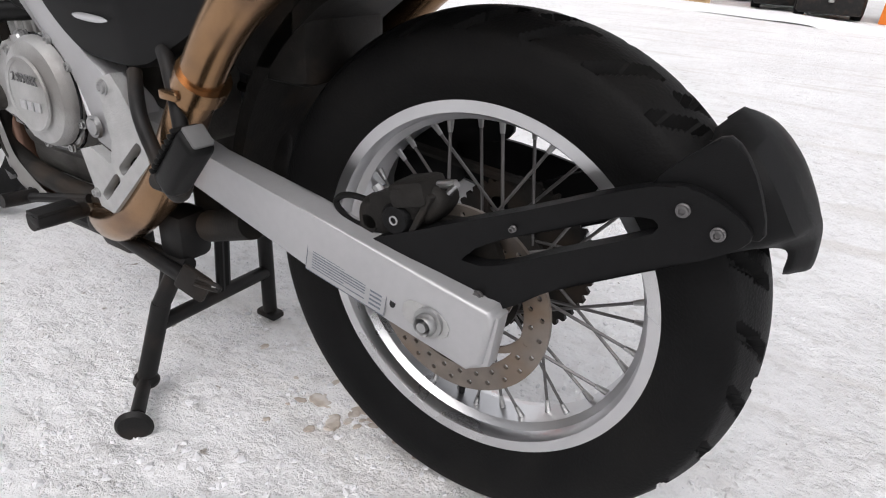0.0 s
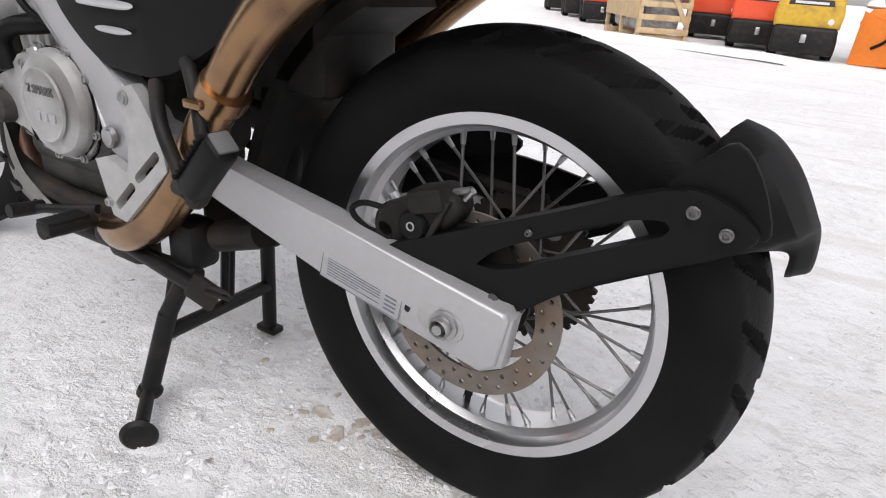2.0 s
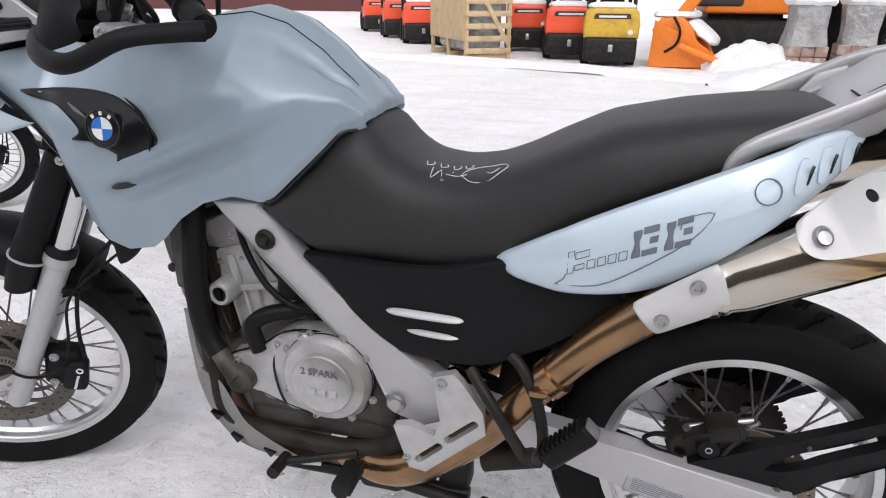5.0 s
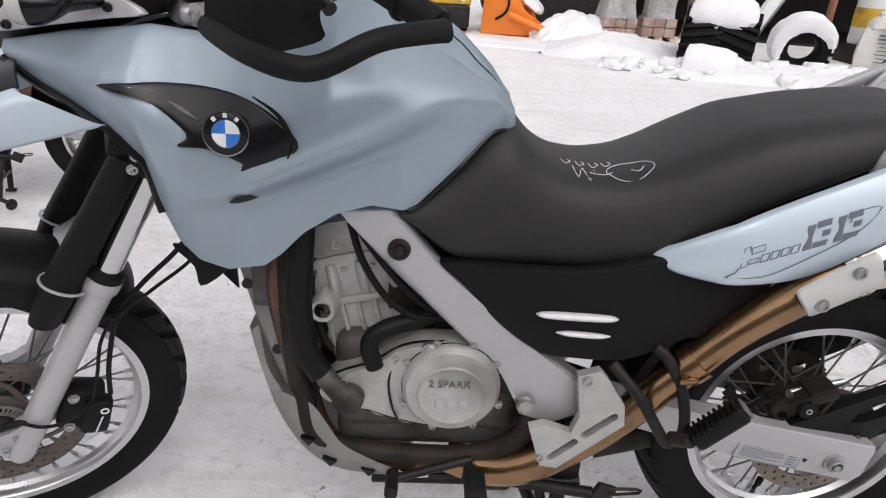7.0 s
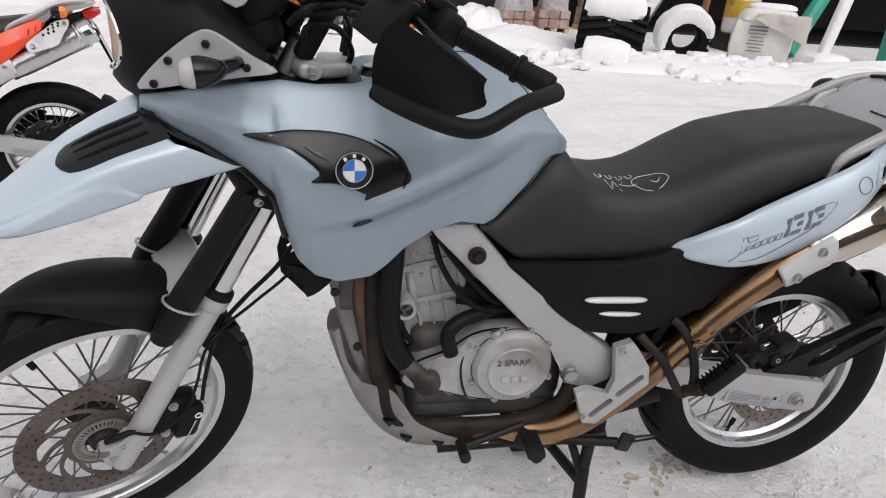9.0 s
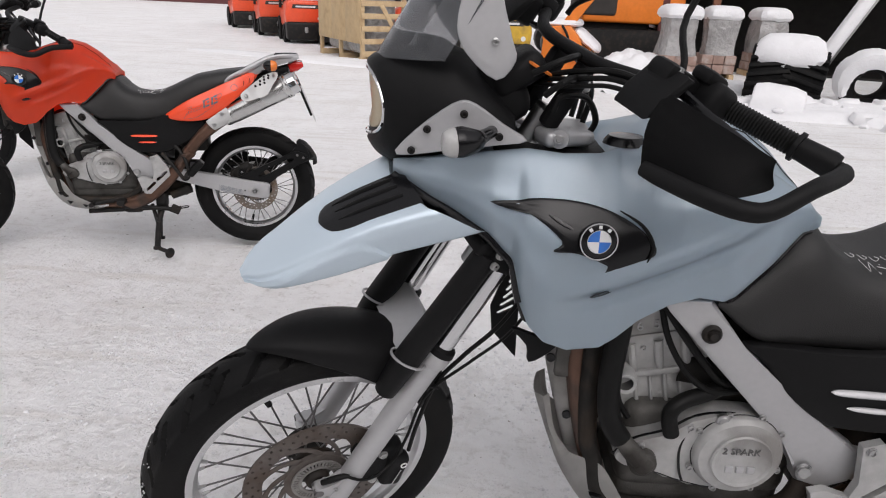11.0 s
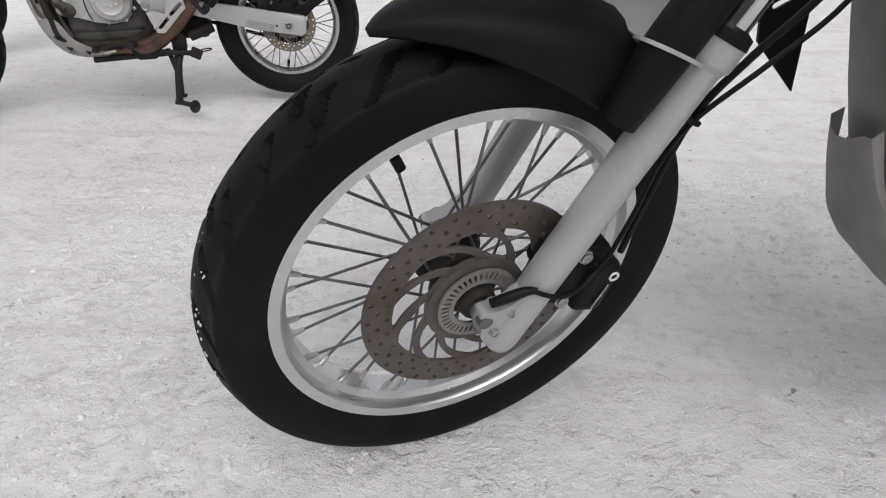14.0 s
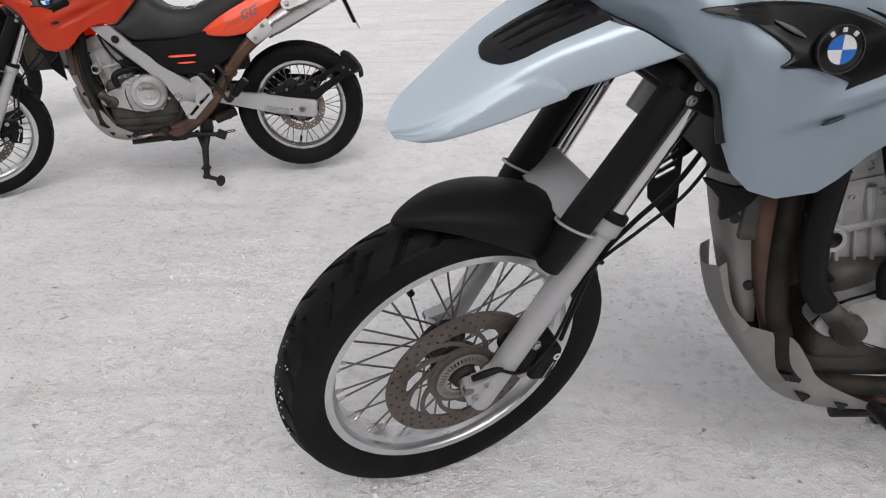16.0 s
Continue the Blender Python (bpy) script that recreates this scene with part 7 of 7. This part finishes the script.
CARTON = mat("pinkish_brown_carton", (0.30, 0.20, 0.165), 0.6, 0, 0.2, 8, 0.3, 20, tint=(0.42, 0.36, 0.33), big=5)
BAGW = mat("white_woven_sack", (0.66, 0.64, 0.60), 0.75, 0, 0.08, 12, 0.5, 18, dist=0.03)
# near-black base carries the shade inside the open shed; also dark trim on machines
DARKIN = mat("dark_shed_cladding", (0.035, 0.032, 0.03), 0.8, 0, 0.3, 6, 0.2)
BROWNP = mat("rusty_brown_post", (0.22, 0.09, 0.05), 0.7, 0, 0.2, 20, 0.1)
MAROON = mat("maroon_cladding", (0.10, 0.03, 0.03), 0.7, 0, 0.2, 6, 0.1)
FAR = -0.285


def cap(sx, sy, h, cx=0.0, cy=0.0, z=0.0, seed=0):
    """A rounded cushion of snow that lies on a thing."""
    bm = bmesh.new()
    rings = []
    for k, (s, u) in enumerate(((0.94, 0.0), (1.05, 0.22), (1.03, 0.5), (0.92, 0.78), (0.7, 0.95), (0.35, 1.0))):
        ring = []
        for i in range(28):
            a = 2 * math.pi * i / 28
            q = 1 / max(abs(math.cos(a)), abs(math.sin(a))) ** 0.75
            w = 1 + 0.08 * noise.noise((math.cos(a) * 2 + seed, math.sin(a) * 2, k * 0.3))
            droop = 0.25 * noise.noise((a * 2.2, seed, 1)) if k < 2 else 0
            ring.append((cx + sx * s * q * w * math.cos(a), cy + sy * s * q * w * math.sin(a), z + h * (u - max(0, droop))))
        rings.append(ring)
    return skin(bm, rings)


def forklift(x, y, turn, paint, label, snow=True):
    """A counterbalance fork truck, seen from behind: counterweight, bumper, wheels, overhead guard and mast."""
    ob = new("forklift")
    M = pose(x, y, FAR, 0, 0, turn)
    cw = plate([(-0.52, 0.54), (0.52, 0.54), (0.54, 0.78), (0.50, 1.02), (0.42, 1.10), (-0.42, 1.10), (-0.50, 1.02), (-0.54, 0.75)], -0.28, 0.35, bevel=0.06, seg=3)
    body = part("counterweight", xf(join(cw, box(0, 0.9, 0.62, 0.98, 1.2, 0.45, 0.06)), M), paint, ob)
    part("bumper", xf(join(box(0, -0.02, 0.33, 1.02, 0.60, 0.46, 0.07, 3), box(0, 0.8, 0.25, 0.7, 1.2, 0.2, 0.04)), M), DARKST, ob, "black lower bumper")
    part("grille", xf(plate([(-0.36, 0.90), (0.36, 0.90), (0.33, 1.0), (-0.33, 1.0)], -0.285, -0.26), M), DARKIN, body, "dark maker's strip")
    part("strip_bar", xf(plate([(-0.26, 0.925), (0.26, 0.925), (0.26, 0.965), (-0.26, 0.965)], -0.29, -0.283), M), WHITE_ST, body)
    part("white_mark", xf(lathe([(0, -0.004), (0.05, -0.004), (0.05, 0.004)], 16), M @ Matrix.Translation((0.36, -0.286, 0.66))), WHITE_ST, body)
    part("tow_pin", xf(box(0, -0.34, 0.36, 0.09, 0.06, 0.14, 0.015), M), STEEL, ob)
    for sx in (-1, 1):
        for wy, r in ((0.28, 0.24), (1.35, 0.32)):
            wl_ = part("wheel", xf(lathe([(0.10, -0.09), (r * 0.62, -0.1), (r, -0.08), (r, 0.08), (r * 0.62, 0.1), (0.10, 0.09)], 28), M @ Matrix.Translation((sx * 0.45, wy, r)) @ Matrix.Rotation(radians(90), 4, "Z")), RUBBER, ob)
        part("guard_post", xf(tube([(sx * 0.45, 0.25, 1.08), (sx * 0.45, 0.35, 1.7), (sx * 0.42, 0.5, 2.08)], 0.04, 8, 3), M), DARKST, ob)
        part("guard_post", xf(tube([(sx * 0.45, 1.5, 0.85), (sx * 0.45, 1.4, 1.7), (sx * 0.42, 1.3, 2.08)], 0.04, 8, 3), M), DARKST, ob)
        part("mast_rail", xf(box(sx * 0.3, 1.72, 1.1, 0.1, 0.14, 2.0, 0.01), M), DARKST, ob)
    part("overhead_guard", xf(join(box(0, 0.9, 2.1, 0.92, 0.95, 0.05, 0.015)), M), DARKST, ob)
    part("seat", xf(join(box(0, 0.6, 1.12, 0.46, 0.45, 0.14, 0.05, 3), box(0, 0.38, 1.4, 0.46, 0.12, 0.5, 0.05, 3)), M), BLACK, ob)
    if snow:
        part("snow_layer", xf(cap(0.44, 0.22, 0.12, 0, 0.02, 1.09, x), M), FRESH, ob, "snow lying on the truck")
    return tagged(ob, label, "forklift", "parked machines")


for k, (x, y, a) in enumerate(((-1.45, 14.1, 8), (-2.62, 15.9, 10), (-5.75, 17.3, 22), (-7.1, 19.4, 24), (-8.9, 22.3, 26), (-4.7, 16.9, 18))):
    forklift(x, y, a, FORK_RED, "red fork truck with a black bumper and snow on top")
forklift(-0.55, 12.95, 5, YELLOW, "worn yellow fork truck dusted with snow")


def crate(x, y, turn):
    """A tall shipping crate of pale boards on bearers: one side of sheet wood, the other of open slats."""
    ob = new("wooden_crate")
    M = pose(x, y, FAR, 0, 0, turn)
    w, l, h = 1.05, 2.3, 1.75
    for px, py in ((0.04, 0.04), (w - 0.04, 0.04), (0.04, l - 0.04), (w - 0.04, l - 0.04), (0.04, l / 2), (w - 0.04, l / 2)):
        part("post", xf(box(px, py, h / 2, 0.08, 0.08, h, 0.006), M), WOOD, ob)
    for k in range(7):
        part("slat", xf(box(w / 2, -0.012, 0.2 + 0.25 * k, w, 0.022, 0.11, 0.004), M), WOOD, ob)
    part("brace", xf(xf(box(0, 0, 0, 0.09, 0.022, 1.0, 0.004), pose(w * 0.68, -0.036, 0.75, 0, -32, 0)), M), WOOD, ob)
    for k in range(3):
        part("sheet", xf(box(-0.012, l * (k + 0.5) / 3, 1.05, 0.02, l / 3 - 0.008, 1.3, 0.003), M), PLY, ob, "plywood sheet")
        part("bearer", xf(box(w / 2, 0.1 + (l - 0.2) * k / 2, 0.06, w, 0.1, 0.12, 0.006), M), WOOD, ob)
    part("top_board", xf(box(w / 2, l / 2, h + 0.012, w, l, 0.022, 0.004), M), PLY, ob)
    part("packed_load", xf(box(w / 2, l / 2, 0.75, w - 0.25, l - 0.3, 1.2, 0.15, 3), M), WRAP, ob, "goods in cloudy plastic")
    return tagged(ob, "tall pale wooden shipping crate with open slats on the snow", "crate")


crate(-3.5, 12.9, 34)


def loader_bucket():
    """An orange plough bucket set down on the snow, with its arm."""
    ob = new("plough_bucket")
    M = pose(0.75, 13.0, FAR, 0, 0, -14)
    blade = plate([(-0.05, 0.0), (0.55, 0.0), (0.62, 0.05), (0.45, 0.3), (0.25, 0.75), (0.05, 0.95), (-0.35, 0.92), (-0.5, 0.7), (-0.35, 0.3)], -0.1, 1.3, bevel=0.02)
    part("bucket_shell", xf(blade, M), ORANGEP, ob)
    part("side_plate", xf(xf(plate([(-0.5, 0.0), (0.75, 0.05), (0.95, 0.16), (0.2, 0.62), (-0.45, 0.88)], -0.16, -0.11, bevel=0.01), Matrix()), M), ORANGEP, ob)
    part("lift_arm", xf(xf(box(0, 0, 0, 0.22, 0.16, 1.6, 0.02), pose(0.25, 0.1, 1.35, 0, 35, 0)), M), ORANGEP, ob)
    part("hose", xf(tube([(-0.1, -0.15, 0.95), (0.05, -0.2, 0.7), (0.0, -0.2, 0.45), (-0.2, -0.18, 0.3)], 0.025, 8), M), HOSE, ob)
    part("strut", xf(rod((0.1, -0.25, 0.42), (1.25, -0.45, 0.04), 0.065, 10), M), ORANGEP, ob)
    part("snow_layer", xf(xf(cap(0.35, 0.5, 0.16, 0, 0.5, 0.0, 3), pose(0.35, 0, 0.62, 0, 38, 0)), M), FRESH, ob, "snow lying on the bucket")
    part("snow_layer", xf(cap(0.4, 0.55, 0.15, -0.15, 0.5, 0.93, 5), M), FRESH, ob)
    tagged(ob, "orange plough bucket with its arm, heaped with snow", "machine", "parked machines")
    ex = new("excavator")
    E = pose(2.2, 15.6, FAR, 0, 0, 0)
    part("track", xf(plate(slot(-1.3, 0.42, 1.3, 0.42, 0.4, 10), -0.3, 0.3, bevel=0.03), E), DARKST, ex, "black crawler track")
    part("track", xf(plate(slot(-1.3, 0.42, 1.3, 0.42, 0.4, 10), 1.6, 2.2, bevel=0.03), E), DARKST, ex)
    part("house", xf(join(box(0.4, 0.9, 1.45, 2.4, 2.2, 1.0, 0.08, 3)), E), ORANGEP, ex, "orange superstructure")
    part("cab", xf(box(-0.5, 0.2, 1.9, 1.0, 0.9, 1.6, 0.08, 3), E), DARKIN, ex)
    part("belly", xf(box(0.1, 0.9, 0.8, 1.6, 1.6, 0.5, 0.05), E), DARKST, ex)
    tagged(ex, "orange excavator on black tracks behind the snow heap", "excavator", "parked machines")


loader_bucket()
mound("snow_mound", 2.15, 12.75, 0.95, 0.75, 0.52, FRESH, "heap of shovelled white snow", "snow heap", 0.1, 7)
mound("snow_bank", 4.7, 8.9, 3.1, 1.1, 0.20, FRESH, "low bank of pushed-up snow along the yard's edge", "snow bank", -0.25, 3, 70)
mound("snow_bank", 8.0, 7.9, 2.6, 1.0, 0.30, FRESH, "low bank of pushed-up snow along the yard's edge", "snow bank", -0.2, 11, 50)
mound("snow_bank", 2.6, 10.9, 1.6, 1.2, 0.30, FRESH, "low bank of pushed-up snow along the yard's edge", "snow bank", 0.2, 15, 50)
mound("snow_ridge", -2.5, 12.4, 5.5, 0.55, 0.10, FRESH, "thin ridge of snow along the row of machines", "snow bank", -0.35, 17, 50)


def clods(name, count, seed, label):
    """Broken lumps of ploughed snow that lie along the banks."""
    rnd = random.Random(seed)
    V, F = [], []
    for _ in range(count):
        u = rnd.uniform(0, 1)
        x = 1.8 + 8.0 * u
        y = 9.1 - 1.15 * u + rnd.gauss(0, 0.45)
        r = 0.03 + 0.12 * rnd.random() ** 2.5
        t = math.hypot((x - 4.7) / 3.1, (y - 8.9) / 1.1)
        z = ground_z(x, y) + 0.16 * max(0.0, 1 - t * t) + r * 0.15
        k = len(V)
        for b in range(1, 5):
            for a in range(8):
                th, ph = 2 * math.pi * a / 8, math.pi * b / 5
                q = r * (1 + 0.45 * noise.noise((math.cos(th) * 1.3 + x * 9, math.sin(th) * 1.3 + y * 9, b * 0.8)))
                V.append((x + q * 1.25 * math.sin(ph) * math.cos(th), y + q * math.sin(ph) * math.sin(th), z + 0.75 * q * math.cos(ph)))
        F += [(k + 8 * b + a, k + 8 * b + (a + 1) % 8, k + 8 * b + 8 + (a + 1) % 8, k + 8 * b + 8 + a) for b in range(3) for a in range(8)]
        F += [tuple(k + a for a in range(8))]
    me = bpy.data.meshes.new(name)
    me.from_pydata(V, [], F)
    me.materials.append(FRESH)
    finish(me, 50)
    return tagged(new(name, me), label, "snow lumps", kind="stuff")


clods("snow_clods", 260, 4, "broken lumps of ploughed snow along the bank")


def wrapped_stack(x, y, turn, seed, h=1.12):
    """Machine seats stacked on a pallet under cloudy plastic film, with a snow cap."""
    ob = new("wrapped_stack")
    M = pose(x, y, FAR, 0, 0, turn)
    rings = []
    for k in range(16):
        z = h * k / 15
        w = 0.36 + 0.03 * math.sin(5 * z + seed) - 0.05 * (z / h)
        rings.append([Vector(((w + 0.03 * noise.noise((a * 2, z * 3, seed))) * math.cos(a) / max(abs(math.cos(a)), abs(math.sin(a))) ** 0.7, (w + 0.03 * noise.noise((a * 2, z * 3, seed + 2))) * math.sin(a) / max(abs(math.cos(a)), abs(math.sin(a))) ** 0.7, z + 0.12)) for a in (2 * math.pi * i / 26 for i in range(26))])
    part("film", xf(skin(bmesh.new(), rings[5:]), M), WRAP, ob, "cloudy grey plastic film")
    for k in range(3):
        for q in range(2):
            part("carton", xf(box(-0.23 + 0.23 * k, -0.02 * ((k + q) % 2), 0.22 + 0.19 * q, 0.22, 0.62, 0.18, 0.012), M), CARTON, ob)
    for px in (-0.3, 0.0, 0.3):
        part("pallet_block", xf(box(px, 0, 0.06, 0.1, 0.7, 0.12, 0.006), M), WOOD, ob)
    part("snow_layer", xf(cap(0.36, 0.36, 0.26, 0, 0, h + 0.08, seed), M), FRESH, ob, "snow cap on the stack")
    return tagged(ob, "plastic-wrapped stack on a pallet with a cap of snow", "wrapped pallet", "wrapped stacks")


wrapped_stack(2.9, 12.7, 8, 1.0)
wrapped_stack(3.95, 13.3, -6, 2.0)
wrapped_stack(5.3, 14.2, 4, 4.0)


def big_tyre(x, y, z, r, w, turn, tilt, snow, label, seed):
    """A large machine tyre with deep slanted lugs."""
    ob = new("tractor_tyre")
    M = Matrix.Translation((x, y, z)) @ Matrix.Rotation(turn, 4, "Z") @ Matrix.Rotation(tilt, 4, "X")
    part("carcass", xf(lathe([(r * 0.5, -w * 0.36), (r * 0.6, -w * 0.5), (r * 0.84, -w * 0.52), (r * 0.91, -w * 0.44), (r * 0.93, 0), (r * 0.91, w * 0.44), (r * 0.84, w * 0.52), (r * 0.6, w * 0.5), (r * 0.5, w * 0.36), (r * 0.47, 0)], 56, True), M), RUBBER, ob)
    n = 22
    for k in range(n):
        for s in (-1, 1):
            a = 2 * math.pi * (k + 0.5 * (s > 0)) / n
            lug = xf(box(0, 0, 0, 0.12 * r, w * 0.58, 0.17 * r, 0.02 * r), Matrix.Rotation(-a, 4, "Y") @ Matrix.Translation((0, s * w * 0.24, r * 0.95)) @ Matrix.Rotation(s * 0.22, 4, "Z"))
            part("lug", xf(lug, M), RUBBER, ob)
    if snow == "block":
        part("snow_layer", xf(cap(w * 0.47, 0.42, 0.46, 0, 0, 0.0, seed), Matrix.Translation((x, y, z + 0.27)) @ Matrix.Rotation(turn + math.pi / 2, 4, "Z")), FRESH, ob, "thick block of snow on the tyre")
    elif snow:
        sn = []
        for i in range(21):
            t = radians(-118) + radians(200) * i / 20
            k = 1 - 0.55 * abs(-1 + i / 10) ** 3
            e = 0.03 * noise.noise((i * 0.7, seed, 0))
            ri, ro = r * (0.97 - 0.36 * k) + e, r * (1.0 + 0.22 * k) + e
            sn.append([Vector((q * math.sin(t), yy * w, q * math.cos(t))) for yy, q in ((-0.52, ri), (-0.60, (ri + ro) / 2), (-0.55, ro - 0.04), (-0.3, ro), (0.3, ro), (0.55, ro - 0.04), (0.58, (ri + ro) / 2), (0.5, ri))])
        part("snow_layer", xf(skin(bmesh.new(), sn), M), FRESH, ob, "thick hood of snow on the tyre")
    return tagged(ob, label, "tyre", "discarded machine tyres")


big_tyre(3.82, 9.75, 0.10, 0.50, 1.05, radians(66), 0.05, "block", "big lugged machine tyre standing under thick snow", 1)
big_tyre(3.36, 8.85, -0.24, 0.32, 0.62, radians(66), 0.1, True, "lugged tyre half buried in the snow bank", 2)
big_tyre(5.55, 10.4, 0.06, 0.46, 0.44, radians(-18), 0.12, True, "big lugged machine tyre leaning under thick snow", 3)


def sack(x, y, turn):
    """A bulk sack with rows of print and a dirty cloth thrown over it."""
    ob = new("bulk_sack")
    M = pose(x, y, FAR, 0, 0, turn)
    rings = []
    for z, w in ((0.0, 0.44), (0.1, 0.50), (0.3, 0.52), (0.55, 0.51), (0.72, 0.48), (0.78, 0.40)):
        rings.append([Vector(((w + 0.02 * noise.noise((a * 3, z * 3, 0))) * math.cos(a) / max(abs(math.cos(a)), abs(math.sin(a))) ** 0.8, (w + 0.02 * noise.noise((a * 3, z * 3, 7))) * math.sin(a) / max(abs(math.cos(a)), abs(math.sin(a))) ** 0.8, z)) for a in (2 * math.pi * i / 32 for i in range(32))])
    bag = part("sack_body", xf(skin(bmesh.new(), rings), M), BAGW, ob, "white woven bulk sack")
    for k in range(8):
        wd = 0.30 if k < 2 else 0.22 + 0.08 * ((k * 7) % 3) / 2
        part("print_line", xf(box(-0.08, -0.545, 0.66 - 0.058 * k, wd, 0.006, 0.026 if k < 2 else 0.014, 0.0), M), DECAL, bag)
    part("cover_cloth", xf(cap(0.47, 0.48, 0.26, 0.05, 0, 0.70, 12), M), BAGW, ob, "dirty white cloth over the sack")
    fold = []
    for i in range(17):
        u = i / 16
        fold.append([Vector((-0.15 + 0.85 * u + 0.04 * noise.noise((u * 5, v * 3, 5)), -0.50 - 0.16 * v + 0.05 * noise.noise((u * 6, v * 2, 8)) - 0.05 * math.sin(9 * u) * v, 0.88 - (0.10 + 0.34 * u) * v ** 1.4 + 0.03 * noise.noise((u * 4, v * 4, 2)))) for v in np.linspace(0, 1, 9)])
    cb = skin(bmesh.new(), fold, closed=False)
    bmesh.ops.solidify(cb, geom=cb.faces[:], thickness=0.02)
    part("cloth_fold", xf(cb, M), BAGW, ob)
    part("snow_layer", xf(cap(0.38, 0.38, 0.10, 0.08, 0.06, 0.93, 4), M), FRESH, ob, "snow lying on the cloth")
    return tagged(ob, "white bulk sack with printed lines under a dirty cloth", "sack")


sack(6.78, 9.9, -34)

# an open shed behind, its indoor shade put into near-black colours, with posts and odd machinery
shed = new("shed")
SH = pose(4.2, 15.2, FAR, 0, 0, -12)
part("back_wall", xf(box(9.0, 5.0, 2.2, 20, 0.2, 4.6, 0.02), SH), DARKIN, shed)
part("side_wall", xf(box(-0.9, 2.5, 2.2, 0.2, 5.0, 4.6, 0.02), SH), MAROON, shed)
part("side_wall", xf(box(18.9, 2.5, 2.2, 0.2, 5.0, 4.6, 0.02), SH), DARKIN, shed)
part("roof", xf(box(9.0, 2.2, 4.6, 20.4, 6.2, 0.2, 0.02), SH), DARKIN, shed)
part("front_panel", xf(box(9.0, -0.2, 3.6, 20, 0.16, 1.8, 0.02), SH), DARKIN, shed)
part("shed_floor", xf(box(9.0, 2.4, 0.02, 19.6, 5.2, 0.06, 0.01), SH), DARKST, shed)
for k in range(5):
    part("post", xf(box(0.2 + 4.4 * k, -0.2, 1.4, 0.16, 0.16, 2.8, 0.01), SH), BROWNP, shed)
tagged(shed, "long dark open-fronted shed behind the yard", "shed")
post = new("brown_pole")
part("pole", rod((6.45, 11.4, FAR), (6.55, 11.5, FAR + 3.2), 0.07, 12), BROWNP, post)
tagged(post, "rusty brown upright pole at the shed front", "pole")
beam = new("snowy_beam")
part("beam", xf(box(0, 0, 0, 0.18, 0.14, 2.4, 0.02), pose(5.2, 11.0, FAR + 0.95, 0, 27, 0)), STEEL, beam)
part("snow_layer", xf(box(0, 0, 0, 0.20, 0.2, 2.3, 0.05, 3), pose(5.16, 10.97, FAR + 1.03, 0, 27, 0)), FRESH, beam, "snow along the beam")
tagged(beam, "leaning steel beam covered with snow", "beam")
drum = new("plastic_drum")
part("drum_body", xf(lathe([(0, 0), (0.3, 0), (0.32, 0.04), (0.32, 0.8), (0.28, 0.86), (0, 0.86)], 28), Matrix.Translation((7.4, 11.6, FAR + 0.35)) @ Matrix.Rotation(radians(90), 4, "X")), WHITE_ST, drum)
part("drum_band", xf(lathe([(0.322, 0.3), (0.328, 0.32), (0.328, 0.62), (0.322, 0.64)], 28), Matrix.Translation((7.4, 11.6, FAR + 0.35)) @ Matrix.Rotation(radians(90), 4, "X")), YELLOW, drum)
part("drum_block", box(7.4, 11.6, FAR + 0.17, 0.7, 0.7, 0.36, 0.03), DARKST, drum)
tagged(drum, "white drum with a yellow band on a dark block", "drum")
gm = new("green_boom")
part("boom", rod((8.0, 10.7, FAR + 0.1), (9.45, 11.3, FAR + 2.4), 0.15, 10), GREENP, gm)
part("column", box(9.95, 10.3, FAR + 1.2, 0.30, 0.28, 2.4, 0.03), GREENP, gm)
part("snow_foot", cap(0.4, 0.35, 0.25, 8.0, 9.7, FAR, 8), FRESH, gm, "snow piled at the foot")
part("white_leg", xf(box(0, 0, 0, 0.20, 0.16, 2.2, 0.05, 3), pose(8.12, 9.7, FAR + 1.05, 0, 10, 0)), FRESH, gm)
part("ram", rod((10.45, 10.2, FAR + 0.4), (10.45, 10.2, FAR + 2.2), 0.04, 10), STEEL, gm)
tagged(gm, "green machinery boom and column standing in snow", "machine", "parked machines")
far = new("far_building")
part("wall", box(-26, 47, 2.2, 34, 6, 5.4, 0.05), MAROON, far)
part("roof", box(-26, 47, 5.0, 35, 7, 0.3, 0.05), FRESH, far)
tagged(far, "long low maroon building far across the yard", "building")
